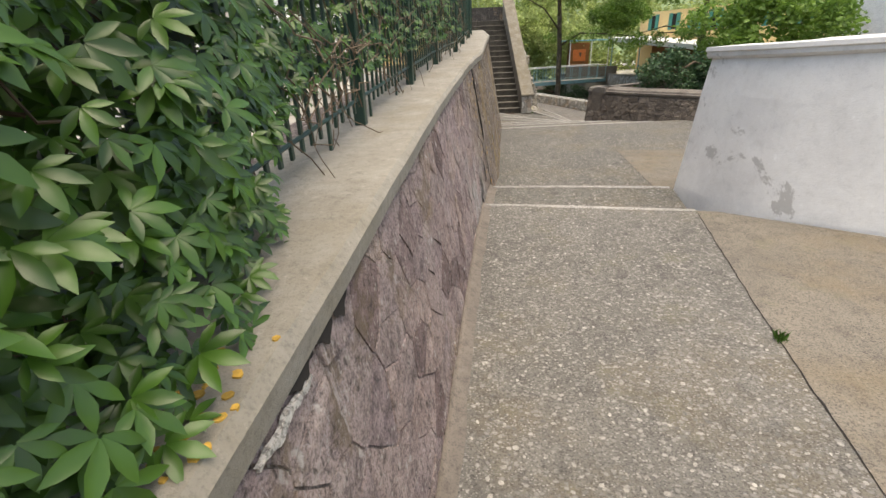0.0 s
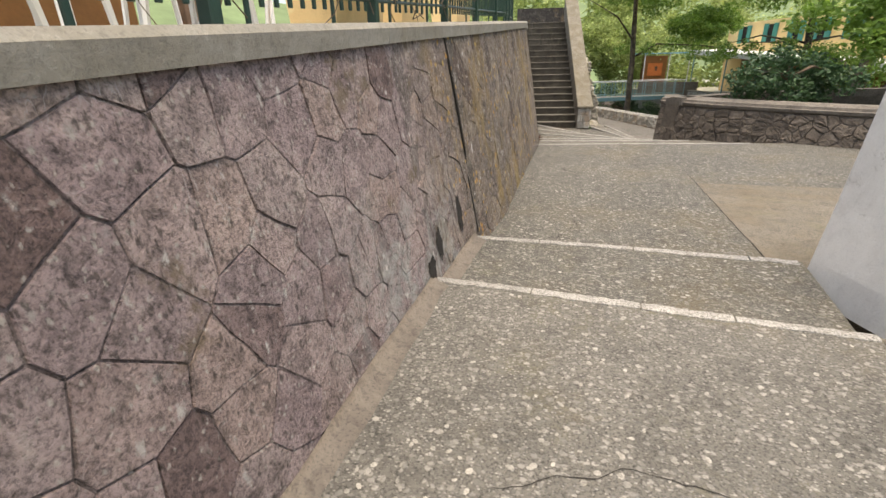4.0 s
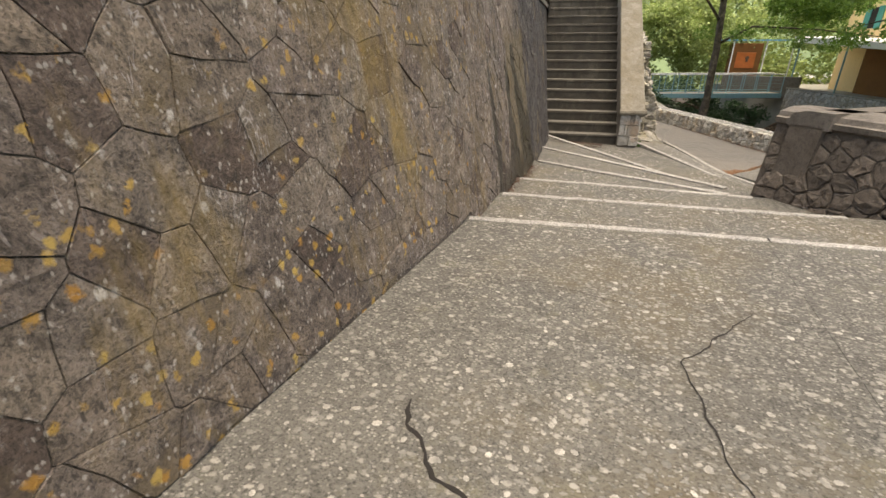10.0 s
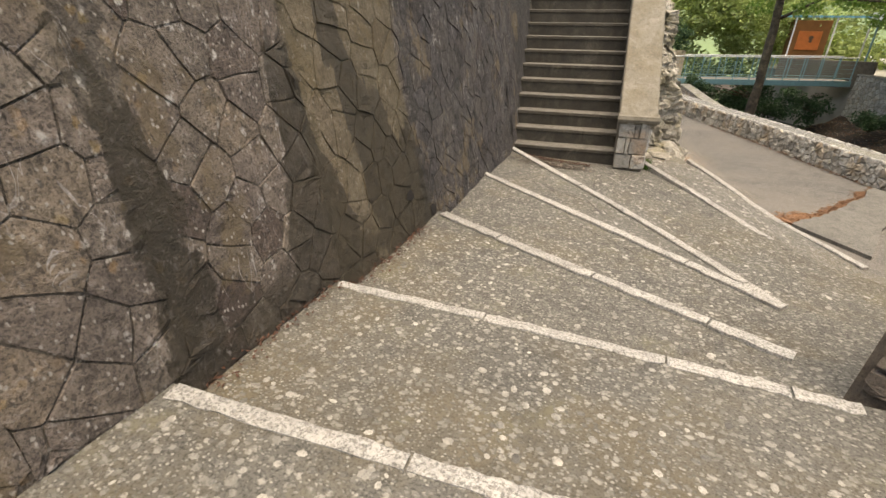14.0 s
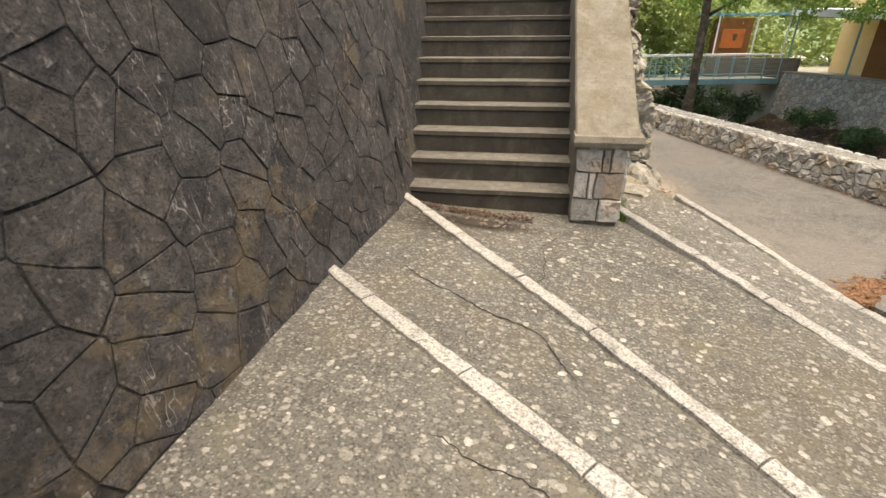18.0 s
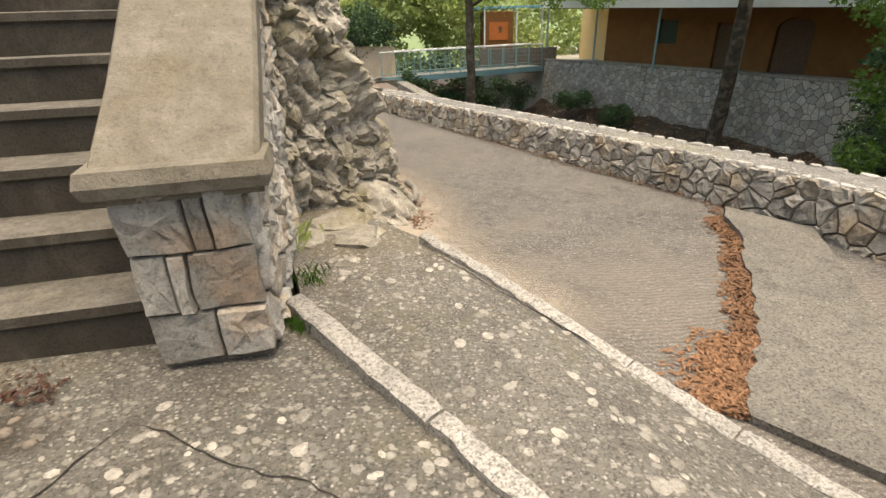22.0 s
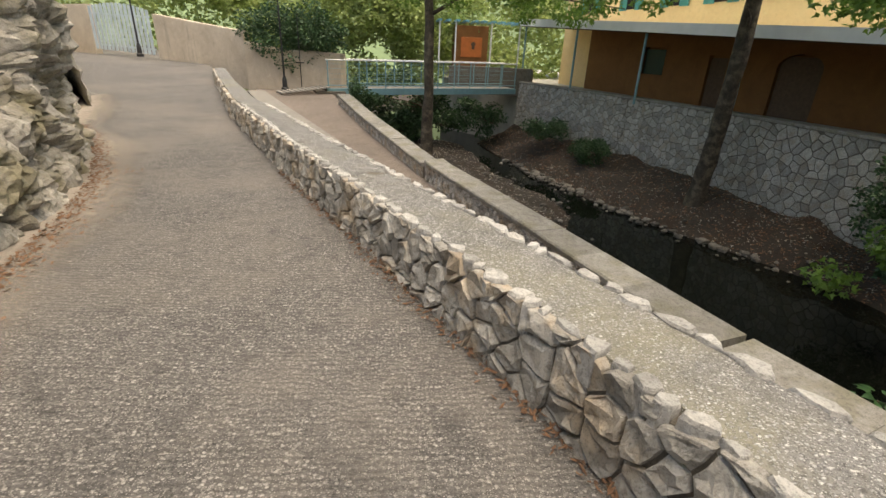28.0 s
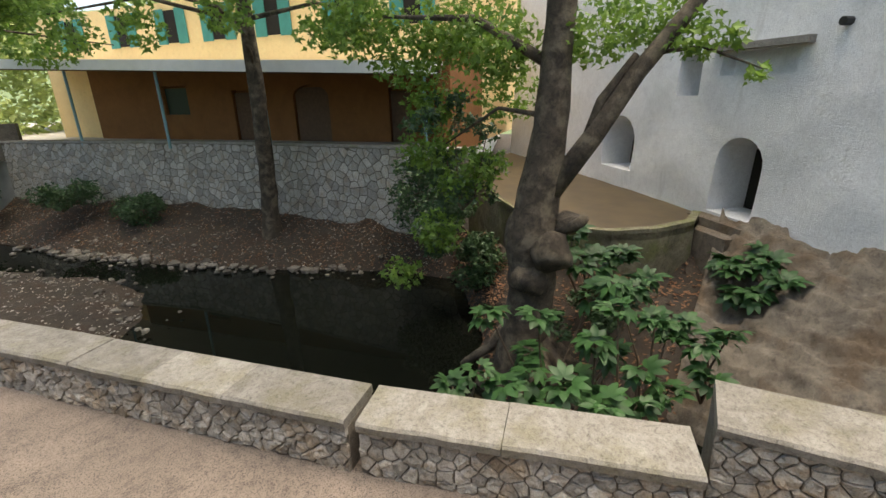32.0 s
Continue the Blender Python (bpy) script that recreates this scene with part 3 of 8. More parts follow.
M_LEAF_PLANE = leafy("plane_leaf", (0.072, 0.156, 0.024), (0.204, 0.324, 0.060), 0.45)
# leaf green lightened so that distance haze sits in the colour
M_LEAF_FAR = leafy("hazed_far_leaf", (0.2, 0.27, 0.075), (0.46, 0.53, 0.21), 0.5)
M_LEAF_DARK = leafy("dark_shrub_leaf", (0.02, 0.05, 0.018), (0.06, 0.12, 0.045), 0.2)
M_GATE = plain("pale_gate_paint", (0.55, 0.62, 0.64), 0.5, 0.15, 3)
M_TEAL = plain("teal_shutter_paint", (0.05, 0.25, 0.22), 0.5, 0.15, 4)
M_BLUEROOF = plain("blue_roof_paint", (0.16, 0.42, 0.58), 0.45, 0.15, 3)
M_MILL = stone_like("mill_whitewash", (0.74, 0.745, 0.74), (0.88, 0.885, 0.88), scale=5.5, rnd=0.0, relief=1.0, rough=0.85, streaks=(0.45, 0.44, 0.41), mottle=0.5)
M_MOSSY = stone_like("mossy_stone", (0.11, 0.1, 0.06), (0.33, 0.3, 0.2), scale=2.6, rnd=0.0, relief=0.9, extra=(0.16, 0.17, 0.06), streaks=(0.08, 0.06, 0.04))
M_WETFLOOR = plain("wet_brown_floor", (0.078, 0.054, 0.024), 0.55, 0.35, 1.5)
M_HILL = plain("hazy_hill", (0.16, 0.22, 0.1), 0.9, 0.35, 0.15)
M_LICHEN = plain("yellow_lichen", (0.5, 0.30, 0.05), 0.9, 0.4, 60, rnd=0.3)
M_BROWNFILM = dusty("brown_film", (0.042, 0.030, 0.020))
M_OCHREPATCH = dusty("ochre_patch", (0.62, 0.42, 0.17))
M_TWIG = plain("dry_twig", (0.12, 0.085, 0.055), 0.85, 0.3, 20)


def water_mat():
    def build(nt, b):
        b.inputs["Base Color"].default_value = (0.006, 0.007, 0.005, 1)
        b.inputs["Roughness"].default_value = 0.03
        b.inputs["IOR"].default_value = 1.33
        b.inputs["Specular IOR Level"].default_value = 0.35
        bump(nt, b, noise_of(nt, coords(nt), 1.5, 3), 0.02, 0.02)
    return mat("still_water", build)


M_WATER = water_mat()

# ---------------------------------------------------------------- mesh helpers


def thing(name, label, category, group="", kind="", at=(0, 0, 0)):
    ob = new(name)
    ob.location = at
    ob.empty_display_size = 0.1
    return tagged(ob, label, category, group, kind)


def shift(parent):
    """Where a parent stands in the world."""
    v = Vector((0, 0, 0))
    while parent is not None:
        v += parent.location
        parent = parent.parent
    return v


def finish(name, bm, material, parent=None, label="", smooth=False, centre=True):
    """Links a bmesh, given in world places, as one object; its origin goes to its middle."""
    if centre and len(bm.verts):
        c = sum((v.co for v in bm.verts), Vector()) / len(bm.verts)
        c.z = min(v.co.z for v in bm.verts)
    else:
        c = Vector((0, 0, 0))
    bmesh.ops.translate(bm, verts=bm.verts, vec=-c)
    me = bpy.data.meshes.new(name)
    bm.to_mesh(me)
    bm.free()
    if smooth:
        me.polygons.foreach_set("use_smooth", [True] * len(me.polygons))
    me.materials.append(material)
    ob = new(name, me)
    ob.parent = parent
    ob.location = c - shift(parent)
    if label:
        tagged(ob, label)
    return ob


def part(name, bm, material, parent, label="", smooth=False):
    return finish(name, bm, material, parent, label, smooth)


def structure(name, bm, material, label, category, smooth=False):
    return tagged(finish(name, bm, material, None, "", smooth), label, category, "", "structure")


def raw(name, verts, faces, material, parent=None, smooth=False):
    me = bpy.data.meshes.new(name)
    me.from_pydata(verts, [], faces)
    if smooth:
        me.polygons.foreach_set("use_smooth", [True] * len(me.polygons))
    me.materials.append(material)
    ob = new(name, me)
    ob.parent = parent
    if parent is not None:
        ob.location = -shift(parent)
    return ob


def box(bm, lo, hi, m=None, bevel=0.0):
    r = bmesh.ops.create_cube(bm, size=1.0)
    vs = r["verts"]
    lo, hi = Vector(lo), Vector(hi)
    for v in vs:
        v.co = Vector(((lo[k] + hi[k]) / 2 + v.co[k] * (hi[k] - lo[k])) for k in range(3))
    if bevel:
        es = list({e for v in vs for e in v.link_edges})
        g = bmesh.ops.bevel(bm, geom=es, offset=bevel, segments=1, affect='EDGES')
        vs = list({v for f in g["faces"] for v in f.verts} | {v for v in vs if v.is_valid})
    if m is not None:
        bmesh.ops.transform(bm, matrix=m, verts=vs)
    return vs


def tube(bm, pts, radii, sides=8, cap=True):
    """A tapered tube through points."""
    pts = [Vector(p) for p in pts]
    rings = []
    up = Vector((0.13, 0.31, 0.94)).normalized()
    for i, p in enumerate(pts):
        d = (pts[min(i + 1, len(pts) - 1)] - pts[max(i - 1, 0)]).normalized()
        a = d.cross(up)
        if a.length < 0.05:
            a = d.cross(Vector((1, 0, 0)))
        a.normalize()
        b = d.cross(a)
        r = radii[i] if isinstance(radii, (list, tuple)) else radii
        rings.append([bm.verts.new(p + (a * math.cos(2 * math.pi * k / sides) + b * math.sin(2 * math.pi * k / sides)) * r) for k in range(sides)])
    for r0, r1 in zip(rings, rings[1:]):
        for k in range(sides):
            bm.faces.new((r0[k], r0[(k + 1) % sides], r1[(k + 1) % sides], r1[k]))
    if cap:
        bm.faces.new(rings[0][::-1])
        bm.faces.new(rings[-1])


def prism(bm, poly, z0, z1):
    """An upright prism over a plan polygon; z0 and z1 are numbers or one value a corner."""
    n = len(poly)
    lo = [bm.verts.new((x, y, z0[i] if isinstance(z0, (list, tuple)) else z0)) for i, (x, y) in enumerate(poly)]
    hi = [bm.verts.new((x, y, z1[i] if isinstance(z1, (list, tuple)) else z1)) for i, (x, y) in enumerate(poly)]
    f = [bm.faces.new(hi), bm.faces.new(lo[::-1])]
    for i in range(n):
        j = (i + 1) % n
        f.append(bm.faces.new((lo[i], lo[j], hi[j], hi[i])))
    bmesh.ops.recalc_face_normals(bm, faces=f)


def along(pts, s):
    """The point and the direction at length s of a plan or space polyline."""
    pts = [Vector(p) for p in pts]
    for a, b in zip(pts, pts[1:]):
        l = (b - a).length
        if s <= l or b is pts[-1]:
            return a + (b - a) * (s / l if l else 0), (b - a).normalized()
        s -= l


def length(pts):
    return sum((Vector(b) - Vector(a)).length for a, b in zip(pts, pts[1:]))


def loft(bm, sections, closed=False):
    """Joins rows of points into quads."""
    rows = [[bm.verts.new(p) for p in s] for s in sections]
    for r0, r1 in zip(rows, rows[1:]):
        n = len(r0)
        for k in range(n if closed else n - 1):
            bm.faces.new((r0[k], r0[(k + 1) % n], r1[(k + 1) % n], r1[k]))
    if closed:
        bm.faces.new(rows[0][::-1])
        bm.faces.new(rows[-1])
    bmesh.ops.recalc_face_normals(bm, faces=bm.faces)
    return rows


def clip_poly(poly, px, py, nx, ny):
    """The part of a polygon on the side of a line through p that n points away from."""
    out = []
    n = len(poly)
    for i in range(n):
        a, b = poly[i], poly[(i + 1) % n]
        da, db = (a[0] - px) * nx + (a[1] - py) * ny, (b[0] - px) * nx + (b[1] - py) * ny
        if da <= 0:
            out.append(a)
        if (da < 0 < db) or (db < 0 < da):
            t = da / (da - db)
            out.append((a[0] + (b[0] - a[0]) * t, a[1] + (b[1] - a[1]) * t))
    return out


def cells(u0, u1, v0, v1, du, dv, rng, jitter=0.42, joint=0.012):
    """Irregular stones that fill a rectangle: polygons in u, v, each drawn in by half a joint."""
    nu, nv = max(1, round((u1 - u0) / du)), max(1, round((v1 - v0) / dv))
    du, dv = (u1 - u0) / nu, (v1 - v0) / nv
    seed = {}
    for i in range(-1, nu + 1):
        for j in range(-1, nv + 1):
            seed[i, j] = (u0 + (i + 0.5 + rng.uniform(-jitter, jitter) + (0.25 if j % 2 else -0.25)) * du, v0 + (j + 0.5 + rng.uniform(-jitter, jitter)) * dv)
    out = []
    for (i, j), (x, y) in seed.items():
        poly = [(max(u0, x - 2 * du), max(v0, y - 2 * dv)), (min(u1, x + 2 * du), max(v0, y - 2 * dv)), (min(u1, x + 2 * du), min(v1, y + 2 * dv)), (max(u0, x - 2 * du), min(v1, y + 2 * dv))]
        for a in range(-2, 3):
            for b in range(-2, 3):
                if (a or b) and (i + a, j + b) in seed:
                    qx, qy = seed[i + a, j + b]
                    nx, ny = qx - x, qy - y
                    l = math.hypot(nx, ny)
                    nx, ny = nx / l, ny / l
                    mx, my = (x + qx) / 2 - nx * joint / 2, (y + qy) / 2 - ny * joint / 2
                    poly = clip_poly(poly, mx, my, nx, ny)
                    if len(poly) < 3:
                        break
            if len(poly) < 3:
                break
        if len(poly) >= 3:
            area = 0.5 * abs(sum(p[0] * q[1] - q[0] * p[1] for p, q in zip(poly, poly[1:] + poly[:1])))
            if area > 0.12 * du * dv:
                out.append(poly)
    return out


def wavy(poly, amp, step):
    """Breaks the sides of a stone into short wandering lengths; neighbours wander alike."""
    out = []
    for a, b in zip(poly, poly[1:] + poly[:1]):
        n = max(1, round(math.hypot(b[0] - a[0], b[1] - a[1]) / step))
        for i in range(n):
            x, y = a[0] + (b[0] - a[0]) * i / n, a[1] + (b[1] - a[1]) * i / n
            f = 0.45 / step
            out.append((x + amp * noise.noise((x * f, y * f, 1.3)), y + amp * noise.noise((x * f, y * f, 8.7))))
    return out


def stone_mesh(poly, place, depth, rng, inset=0.18, back=0.03, rough=0.3):
    """One stone on a face: place(u, v, out) gives the world point. Points and faces."""
    cu, cv = sum(p[0] for p in poly) / len(poly), sum(p[1] for p in poly) / len(poly)
    clean = []
    for p in poly:
        if not clean or math.hypot(p[0] - clean[-1][0], p[1] - clean[-1][1]) > 0.012:
            clean.append(p)
    if len(clean) < 3:
        return [], []
    poly = clean
    n = len(poly)
    pts, faces = [], []
    tu, tv = rng.uniform(-rough, rough) * 2, rng.uniform(-rough, rough) * 2
    for k, (sc, out) in enumerate(((1.0, -back), (1.0, depth * 0.55), (1 - inset * 0.35, depth * 0.95), (0.55, depth))):
        for p in poly:
            w = out
            if k > 1:
                w += depth * rough * (1.4 * noise.noise((p[0] * 9, p[1] * 9, 2.0 + k)) + rng.uniform(-0.35, 0.35)) + ((p[0] - cu) * tu + (p[1] - cv) * tv) * depth * 3 * sc
            pts.append(place(cu + (p[0] - cu) * sc, cv + (p[1] - cv) * sc, w))
    pts.append(place(cu, cv, depth * (1 + rng.uniform(-rough, rough))))
    for k in range(3):
        for i in range(n):
            j = (i + 1) % n
            faces.append((k * n + i, k * n + j, (k + 1) * n + j, (k + 1) * n + i))
    for i in range(n):
        faces.append((3 * n + i, 3 * n + (i + 1) % n, 4 * n))
    return pts, faces


def lay_stones(parent, polys, place, depth, rng, material, joined_material, near=None, limit=300, name="stone", inset=0.18, rough=0.3, wave=(0.012, 0.07)):
    """Lays stones on a face: those near as parts, the rest joined."""
    left_v, left_f, made = [], [], 0
    for poly in polys:
        pts, faces = stone_mesh(wavy(poly, *wave) if wave else poly, place, depth * rng.uniform(0.6, 1.3), rng, inset, rough=rough)
        if not pts:
            continue
        cu = sum(p[0] for p in poly) / len(poly)
        if made < limit and (near is None or near(cu)):
            c = sum((Vector(p) for p in pts), Vector()) / len(pts)
            me = bpy.data.meshes.new(name)
            me.from_pydata([tuple(Vector(p) - c) for p in pts], [], faces)
            me.materials.append(material)
            ob = new(name, me)
            ob.parent = parent
            ob.location = c - shift(parent)
            made += 1
        else:
            o = len(left_v)
            left_v += [tuple(p) for p in pts]
            left_f += [tuple(o + i for i in f) for f in faces]
    if left_v:
        ob = raw(name + "_rest", left_v, left_f, joined_material, parent)
        tagged(ob, "", "", "", "stuff")


def leaf_cloud(name, spots, count, size, material, parent, rng, squash=0.7, droop=0.3, shape="oval"):
    """A crown: many small folded leaves spread through clumps given as (x, y, z, radius)."""
    r = np.random.default_rng(rng.randrange(10 ** 6))
    wts = np.array([s[3] ** 2 for s in spots])
    pick = r.choice(len(spots), count, p=wts / wts.sum())
    base = np.array([s[:3] for s in spots])[pick]
    rad = np.array([s[3] for s in spots])[pick]
    d = r.normal(size=(count, 3))
    d /= np.linalg.norm(d, axis=1)[:, None]
    c = base + d * (rad * r.uniform(0.25, 1.0, count) ** 0.5)[:, None] * np.array([1, 1, squash])
    ax = r.normal(size=(count, 3)) * np.array([1, 1, 0.5]) - np.array([0, 0, droop])
    ax /= np.linalg.norm(ax, axis=1)[:, None]
    sd = np.cross(ax, r.normal(size=(count, 3)))
    sd /= np.linalg.norm(sd, axis=1)[:, None]
    up = np.cross(sd, ax)
    s = size * r.uniform(0.6, 1.35, count)[:, None]
    if shape == "maple":
        prof = [(0, 0.0), (0.3, 0.52), (0.45, 0.2), (1.0, 0.0), (0.45, -0.2), (0.3, -0.52)]
    else:
        prof = [(0, 0.0), (0.35, 0.3), (0.75, 0.2), (1.0, 0.0), (0.75, -0.2), (0.35, -0.3)]
    vs = np.stack([c + ax * s * a + sd * s * b + up * s * (0.22 * abs(b)) for a, b in prof], 1).reshape(-1, 3)
    o = np.arange(count)[:, None] * 6
    f = np.concatenate([o + np.array([0, 1, 2, 3]), o + np.array([0, 3, 4, 5])])
    ob = raw(name, vs.tolist(), f.tolist(), material, parent)
    return ob
from mathutils.bvhtree import BVHTree

# ---------------------------------------------------------------- the plan
rng = random.Random(7)
WALL = [(0.30, -6.0), (0.32, -0.5), (0.34, 1.0), (0.37, 2.3), (0.45, 4.2), (0.60, 5.6), (0.62, 8.0), (0.66, 10.2), (0.60, 11.4), (0.52, 12.6), (0.44, 14.0), (0.30, 15.2), (0.10, 17.3), (-0.06, 18.2), (-0.62, 22.5)]
BATTER = 0.17


def wall_top(y):
    return 0.60 + 0.058 * min(max(y, -6), 12.5)


def path_z(y):
    for lim, z in ((3.45, -0.79), (4.57, -0.87), (10.4, -1.0), (11.6, -1.15), (12.7, -1.28), (14.0, -1.41), (15.6, -1.53), (17.2, -1.62), (18.0, -1.7)):
        if y < lim:
            return z
    return -1.7


# step lines: points from the wall outwards, height of the edge
LINES = [
    ([(0.40, 3.49), (1.16, 3.44), (2.84, 3.28)], -0.77),
    ([(0.48, 4.58), (1.80, 4.57), (2.96, 4.52)], -0.87),
    ([(0.66, 10.32), (1.70, 10.52), (2.70, 10.67), (4.6, 10.95)], -1.03),
    ([(0.63, 11.49), (2.06, 11.68), (2.74, 11.78), (3.75, 11.92)], -1.15),
    ([(0.56, 12.64), (1.70, 12.73), (3.18, 12.81)], -1.28),
    ([(0.50, 14.24), (1.39, 13.89), (3.05, 13.28)], -1.41),
    ([(0.22, 15.95), (1.69, 15.02), (2.42, 14.55), (3.15, 14.05)], -1.53),
    ([(0.05, 17.52), (1.65, 16.12), (2.39, 15.42), (3.30, 14.50)], -1.62),
    ([(1.93, 18.10), (2.50, 17.45), (2.88, 16.98), (3.75, 15.95)], -1.80),
    ([(2.52, 18.92), (3.19, 18.26), (3.56, 17.72), (3.82, 17.37), (4.35, 16.45)], -2.04),
]

# ---------------------------------------------------------------- ground and path
bm = bmesh.new()
prism(bm, [(-400, -400), (400, -400), (400, 400), (-400, 400)], -7.4, -7.0)
structure("ground", bm, M_EARTH, "bare brown earth that reaches to the horizon", "ground")


TREADS = {}


def tread(name, poly, z, material, label, deep=0.5):
    b = bmesh.new()
    n = len(poly)
    zz = z if isinstance(z, (list, tuple)) else [z] * n
    prism(b, poly, [v - deep for v in zz], list(zz))
    TREADS[name] = structure(name, b, material, label, "path")
    return TREADS[name]


L_ = [[(l[0][0] - 0.3, l[0][1] - 0.3 * (l[1][1] - l[0][1]) / (l[1][0] - l[0][0]))] + l for l, z in LINES]
# top level and the levels between the edges
tread("path_top", [(0.0, -8), (2.35, -8), (2.33, -0.4), (2.51, 1.05), (2.84, 3.28), (1.16, 3.44), (0.1, 3.50)], [-0.95, -0.95, -0.82, -0.80, -0.77, -0.77, -0.77], M_PATH, "pebbled concrete path beside the stone wall")
tread("path_step", [(0.0, 3.50), (1.16, 3.44), (2.84, 3.28), (2.99, 4.52), (1.80, 4.57), (0.1, 4.59)], -0.87, M_PATH_LOW, "pebbled concrete step with a white edge")
tread("path_ramp", [(0.1, 4.59), (1.80, 4.57), (2.87, 4.54), (2.90, 8.5), (2.86, 10.69), (1.70, 10.52), (0.2, 10.28)], [-0.99, -0.99, -0.99, -0.99, -1.03, -1.03, -1.03], M_PATH_LOW, "pebbled concrete landing with cracks and ochre stains")
tread("path_strip", [(2.353, -8), (9, -8), (9, 2.0), (4.4, 2.61), (3.1, 3.3), (2.845, 3.28), (2.513, 1.05), (2.333, -0.4)], [-0.95, -0.95, -0.82, -0.82, -0.80, -0.78, -0.80, -0.82], M_STRIP, "smooth tan concrete strip beside the pebbled path")
tread("path_side", [(2.893, 7.4), (9, 7.5), (9, 11.5), (4.6, 10.95), (2.863, 10.69), (2.903, 8.5)], [-0.99, -0.99, -1.03, -1.03, -1.03, -0.99], M_PATH_LOW, "pebbled concrete landing with orange stains")
tread("path_strip_low", [(2.873, 4.54), (9, 4.5), (9, 7.497), (2.893, 7.397)], [-0.99, -0.99, -0.99, -0.99], M_STRIP, "smooth tan concrete strip with orange stains")
tread("path_tread", L_[2][:5] + [(5.5, 11.0), (4.4, 12.0)] + L_[3][::-1], -1.15, M_PATH_LOW, "pebbled concrete tread with a white edge")
tread("path_tread_2", L_[3] + [(4.4, 12.0), (3.6, 12.83)] + L_[4][::-1], -1.28, M_PATH_LOW, "pebbled concrete tread with a white edge")
tread("path_tread_3", L_[4] + [(4.1, 13.0), (4.3, 13.5)] + L_[5][::-1], -1.41, M_PATH_LOW, "pebbled concrete tread, damp beside the wall")
tread("path_tread_4", L_[5] + [(4.3, 13.3), (4.4, 14.0)] + L_[6][::-1], -1.53, M_PATH_LOW, "pebbled concrete tread that fans out round the corner")
tread("path_tread_5", L_[6] + [(4.4, 14.1)] + L_[7][::-1], [-1.55, -1.56, -1.60, -1.63, -1.68, -1.70, -1.78, -1.72, -1.67, -1.59, -1.58], M_PATH_LOW, "pebbled concrete tread that fans out round the corner")
tread("path_tread_6", L_[7] + [(5.0, 14.8), (4.6, 15.6), (3.75, 15.95), (2.88, 16.98), (2.50, 17.45), (1.93, 18.10), (1.55, 18.4), (-0.1, 18.3)], [-1.65, -1.66, -1.76, -1.82, -1.88, -1.95, -1.95, -1.94, -1.88, -1.82, -1.76, -1.76, -1.68], M_PATH_LOW, "pebbled concrete landing at the foot of the stairs")
tread("path_tread_7", [(1.93, 18.10), (2.50, 17.45), (2.88, 16.98), (3.75, 15.95), (4.6, 15.5), (5.2, 15.8), (4.35, 16.45), (3.82, 17.37), (3.56, 17.72), (3.19, 18.26), (2.52, 18.92), (1.9, 19.5), (1.5, 19.4)], [-1.80, -1.90, -1.96, -2.02, -2.04, -2.08, -2.14, -2.13, -2.10, -1.98, -1.82, -1.75, -1.72], M_PATH, "pebbled concrete tread beside the asphalt road")

# white edges, in broken lengths
for k, (pts, z) in enumerate(LINES):
    own = thing("step_edge_%d" % (k + 1), "worn white painted concrete step edge, cracked across", "step edge", "white step edges", "structure", (*pts[0], z))
    total, s = length([(*p, 0) for p in pts]), 0.0
    pp = [(*p, 0) for p in pts]
    while s < total - 0.05:
        l = min(rng.uniform(0.45, 1.1), total - s)
        a, d = along(pp, s)
        e, _ = along(pp, s + l - 0.012)
        d = (e - a).normalized()
        nrm = Vector((d.y, -d.x, 0))
        w = rng.uniform(0.066, 0.08) if k < 5 else rng.uniform(0.078, 0.094)
        zz = [z, z]
        if k == 8:
            zz = [-1.735 - 0.10 * s, -1.735 - 0.10 * (s + l)]
        if k == 9:
            zz = [max(-2.12, -1.79 - 0.2 * s), max(-2.12, -1.79 - 0.2 * (s + l))]
        if k == 7:
            zz = [-1.575 - 0.045 * s, -1.575 - 0.045 * (s + l)]
        b = bmesh.new()
        n = 12
        secs = []
        for i in range(n + 1):
            c = a + (e - a) * (i / n)
            h = zz[0] + (0.05 if k == 8 else 0.018 if k > 4 else 0.002) + (zz[1] - zz[0]) * i / n + rng.uniform(-0.003, 0.003)
            f0, f1 = rng.uniform(-0.006, 0.004), w + rng.uniform(-0.009, 0.006)
            o0, o1 = -nrm * f0, nrm * f1
            secs.append([c + o0 + Vector((0, 0, h - 0.14)), c + o0 + Vector((0, 0, h + 0.006)), c + o0 * 0.5 + nrm * 0.01 + Vector((0, 0, h + 0.010)), c + o1 - nrm * 0.012 + Vector((0, 0, h + 0.010)), c + o1 + Vector((0, 0, h + 0.004)), c + o1 + Vector((0, 0, h - 0.14))])
        loft(b, secs, closed=True)
        part("edge_length", b, M_LINE, own)
        s += l


def in_poly(x, y, poly):
    ins = False
    for (x0, y0), (x1, y1) in zip(poly, poly[1:] + poly[:1]):
        if (y0 > y) != (y1 > y) and x < (x1 - x0) * (y - y0) / (y1 - y0) + x0:
            ins = not ins
    return ins


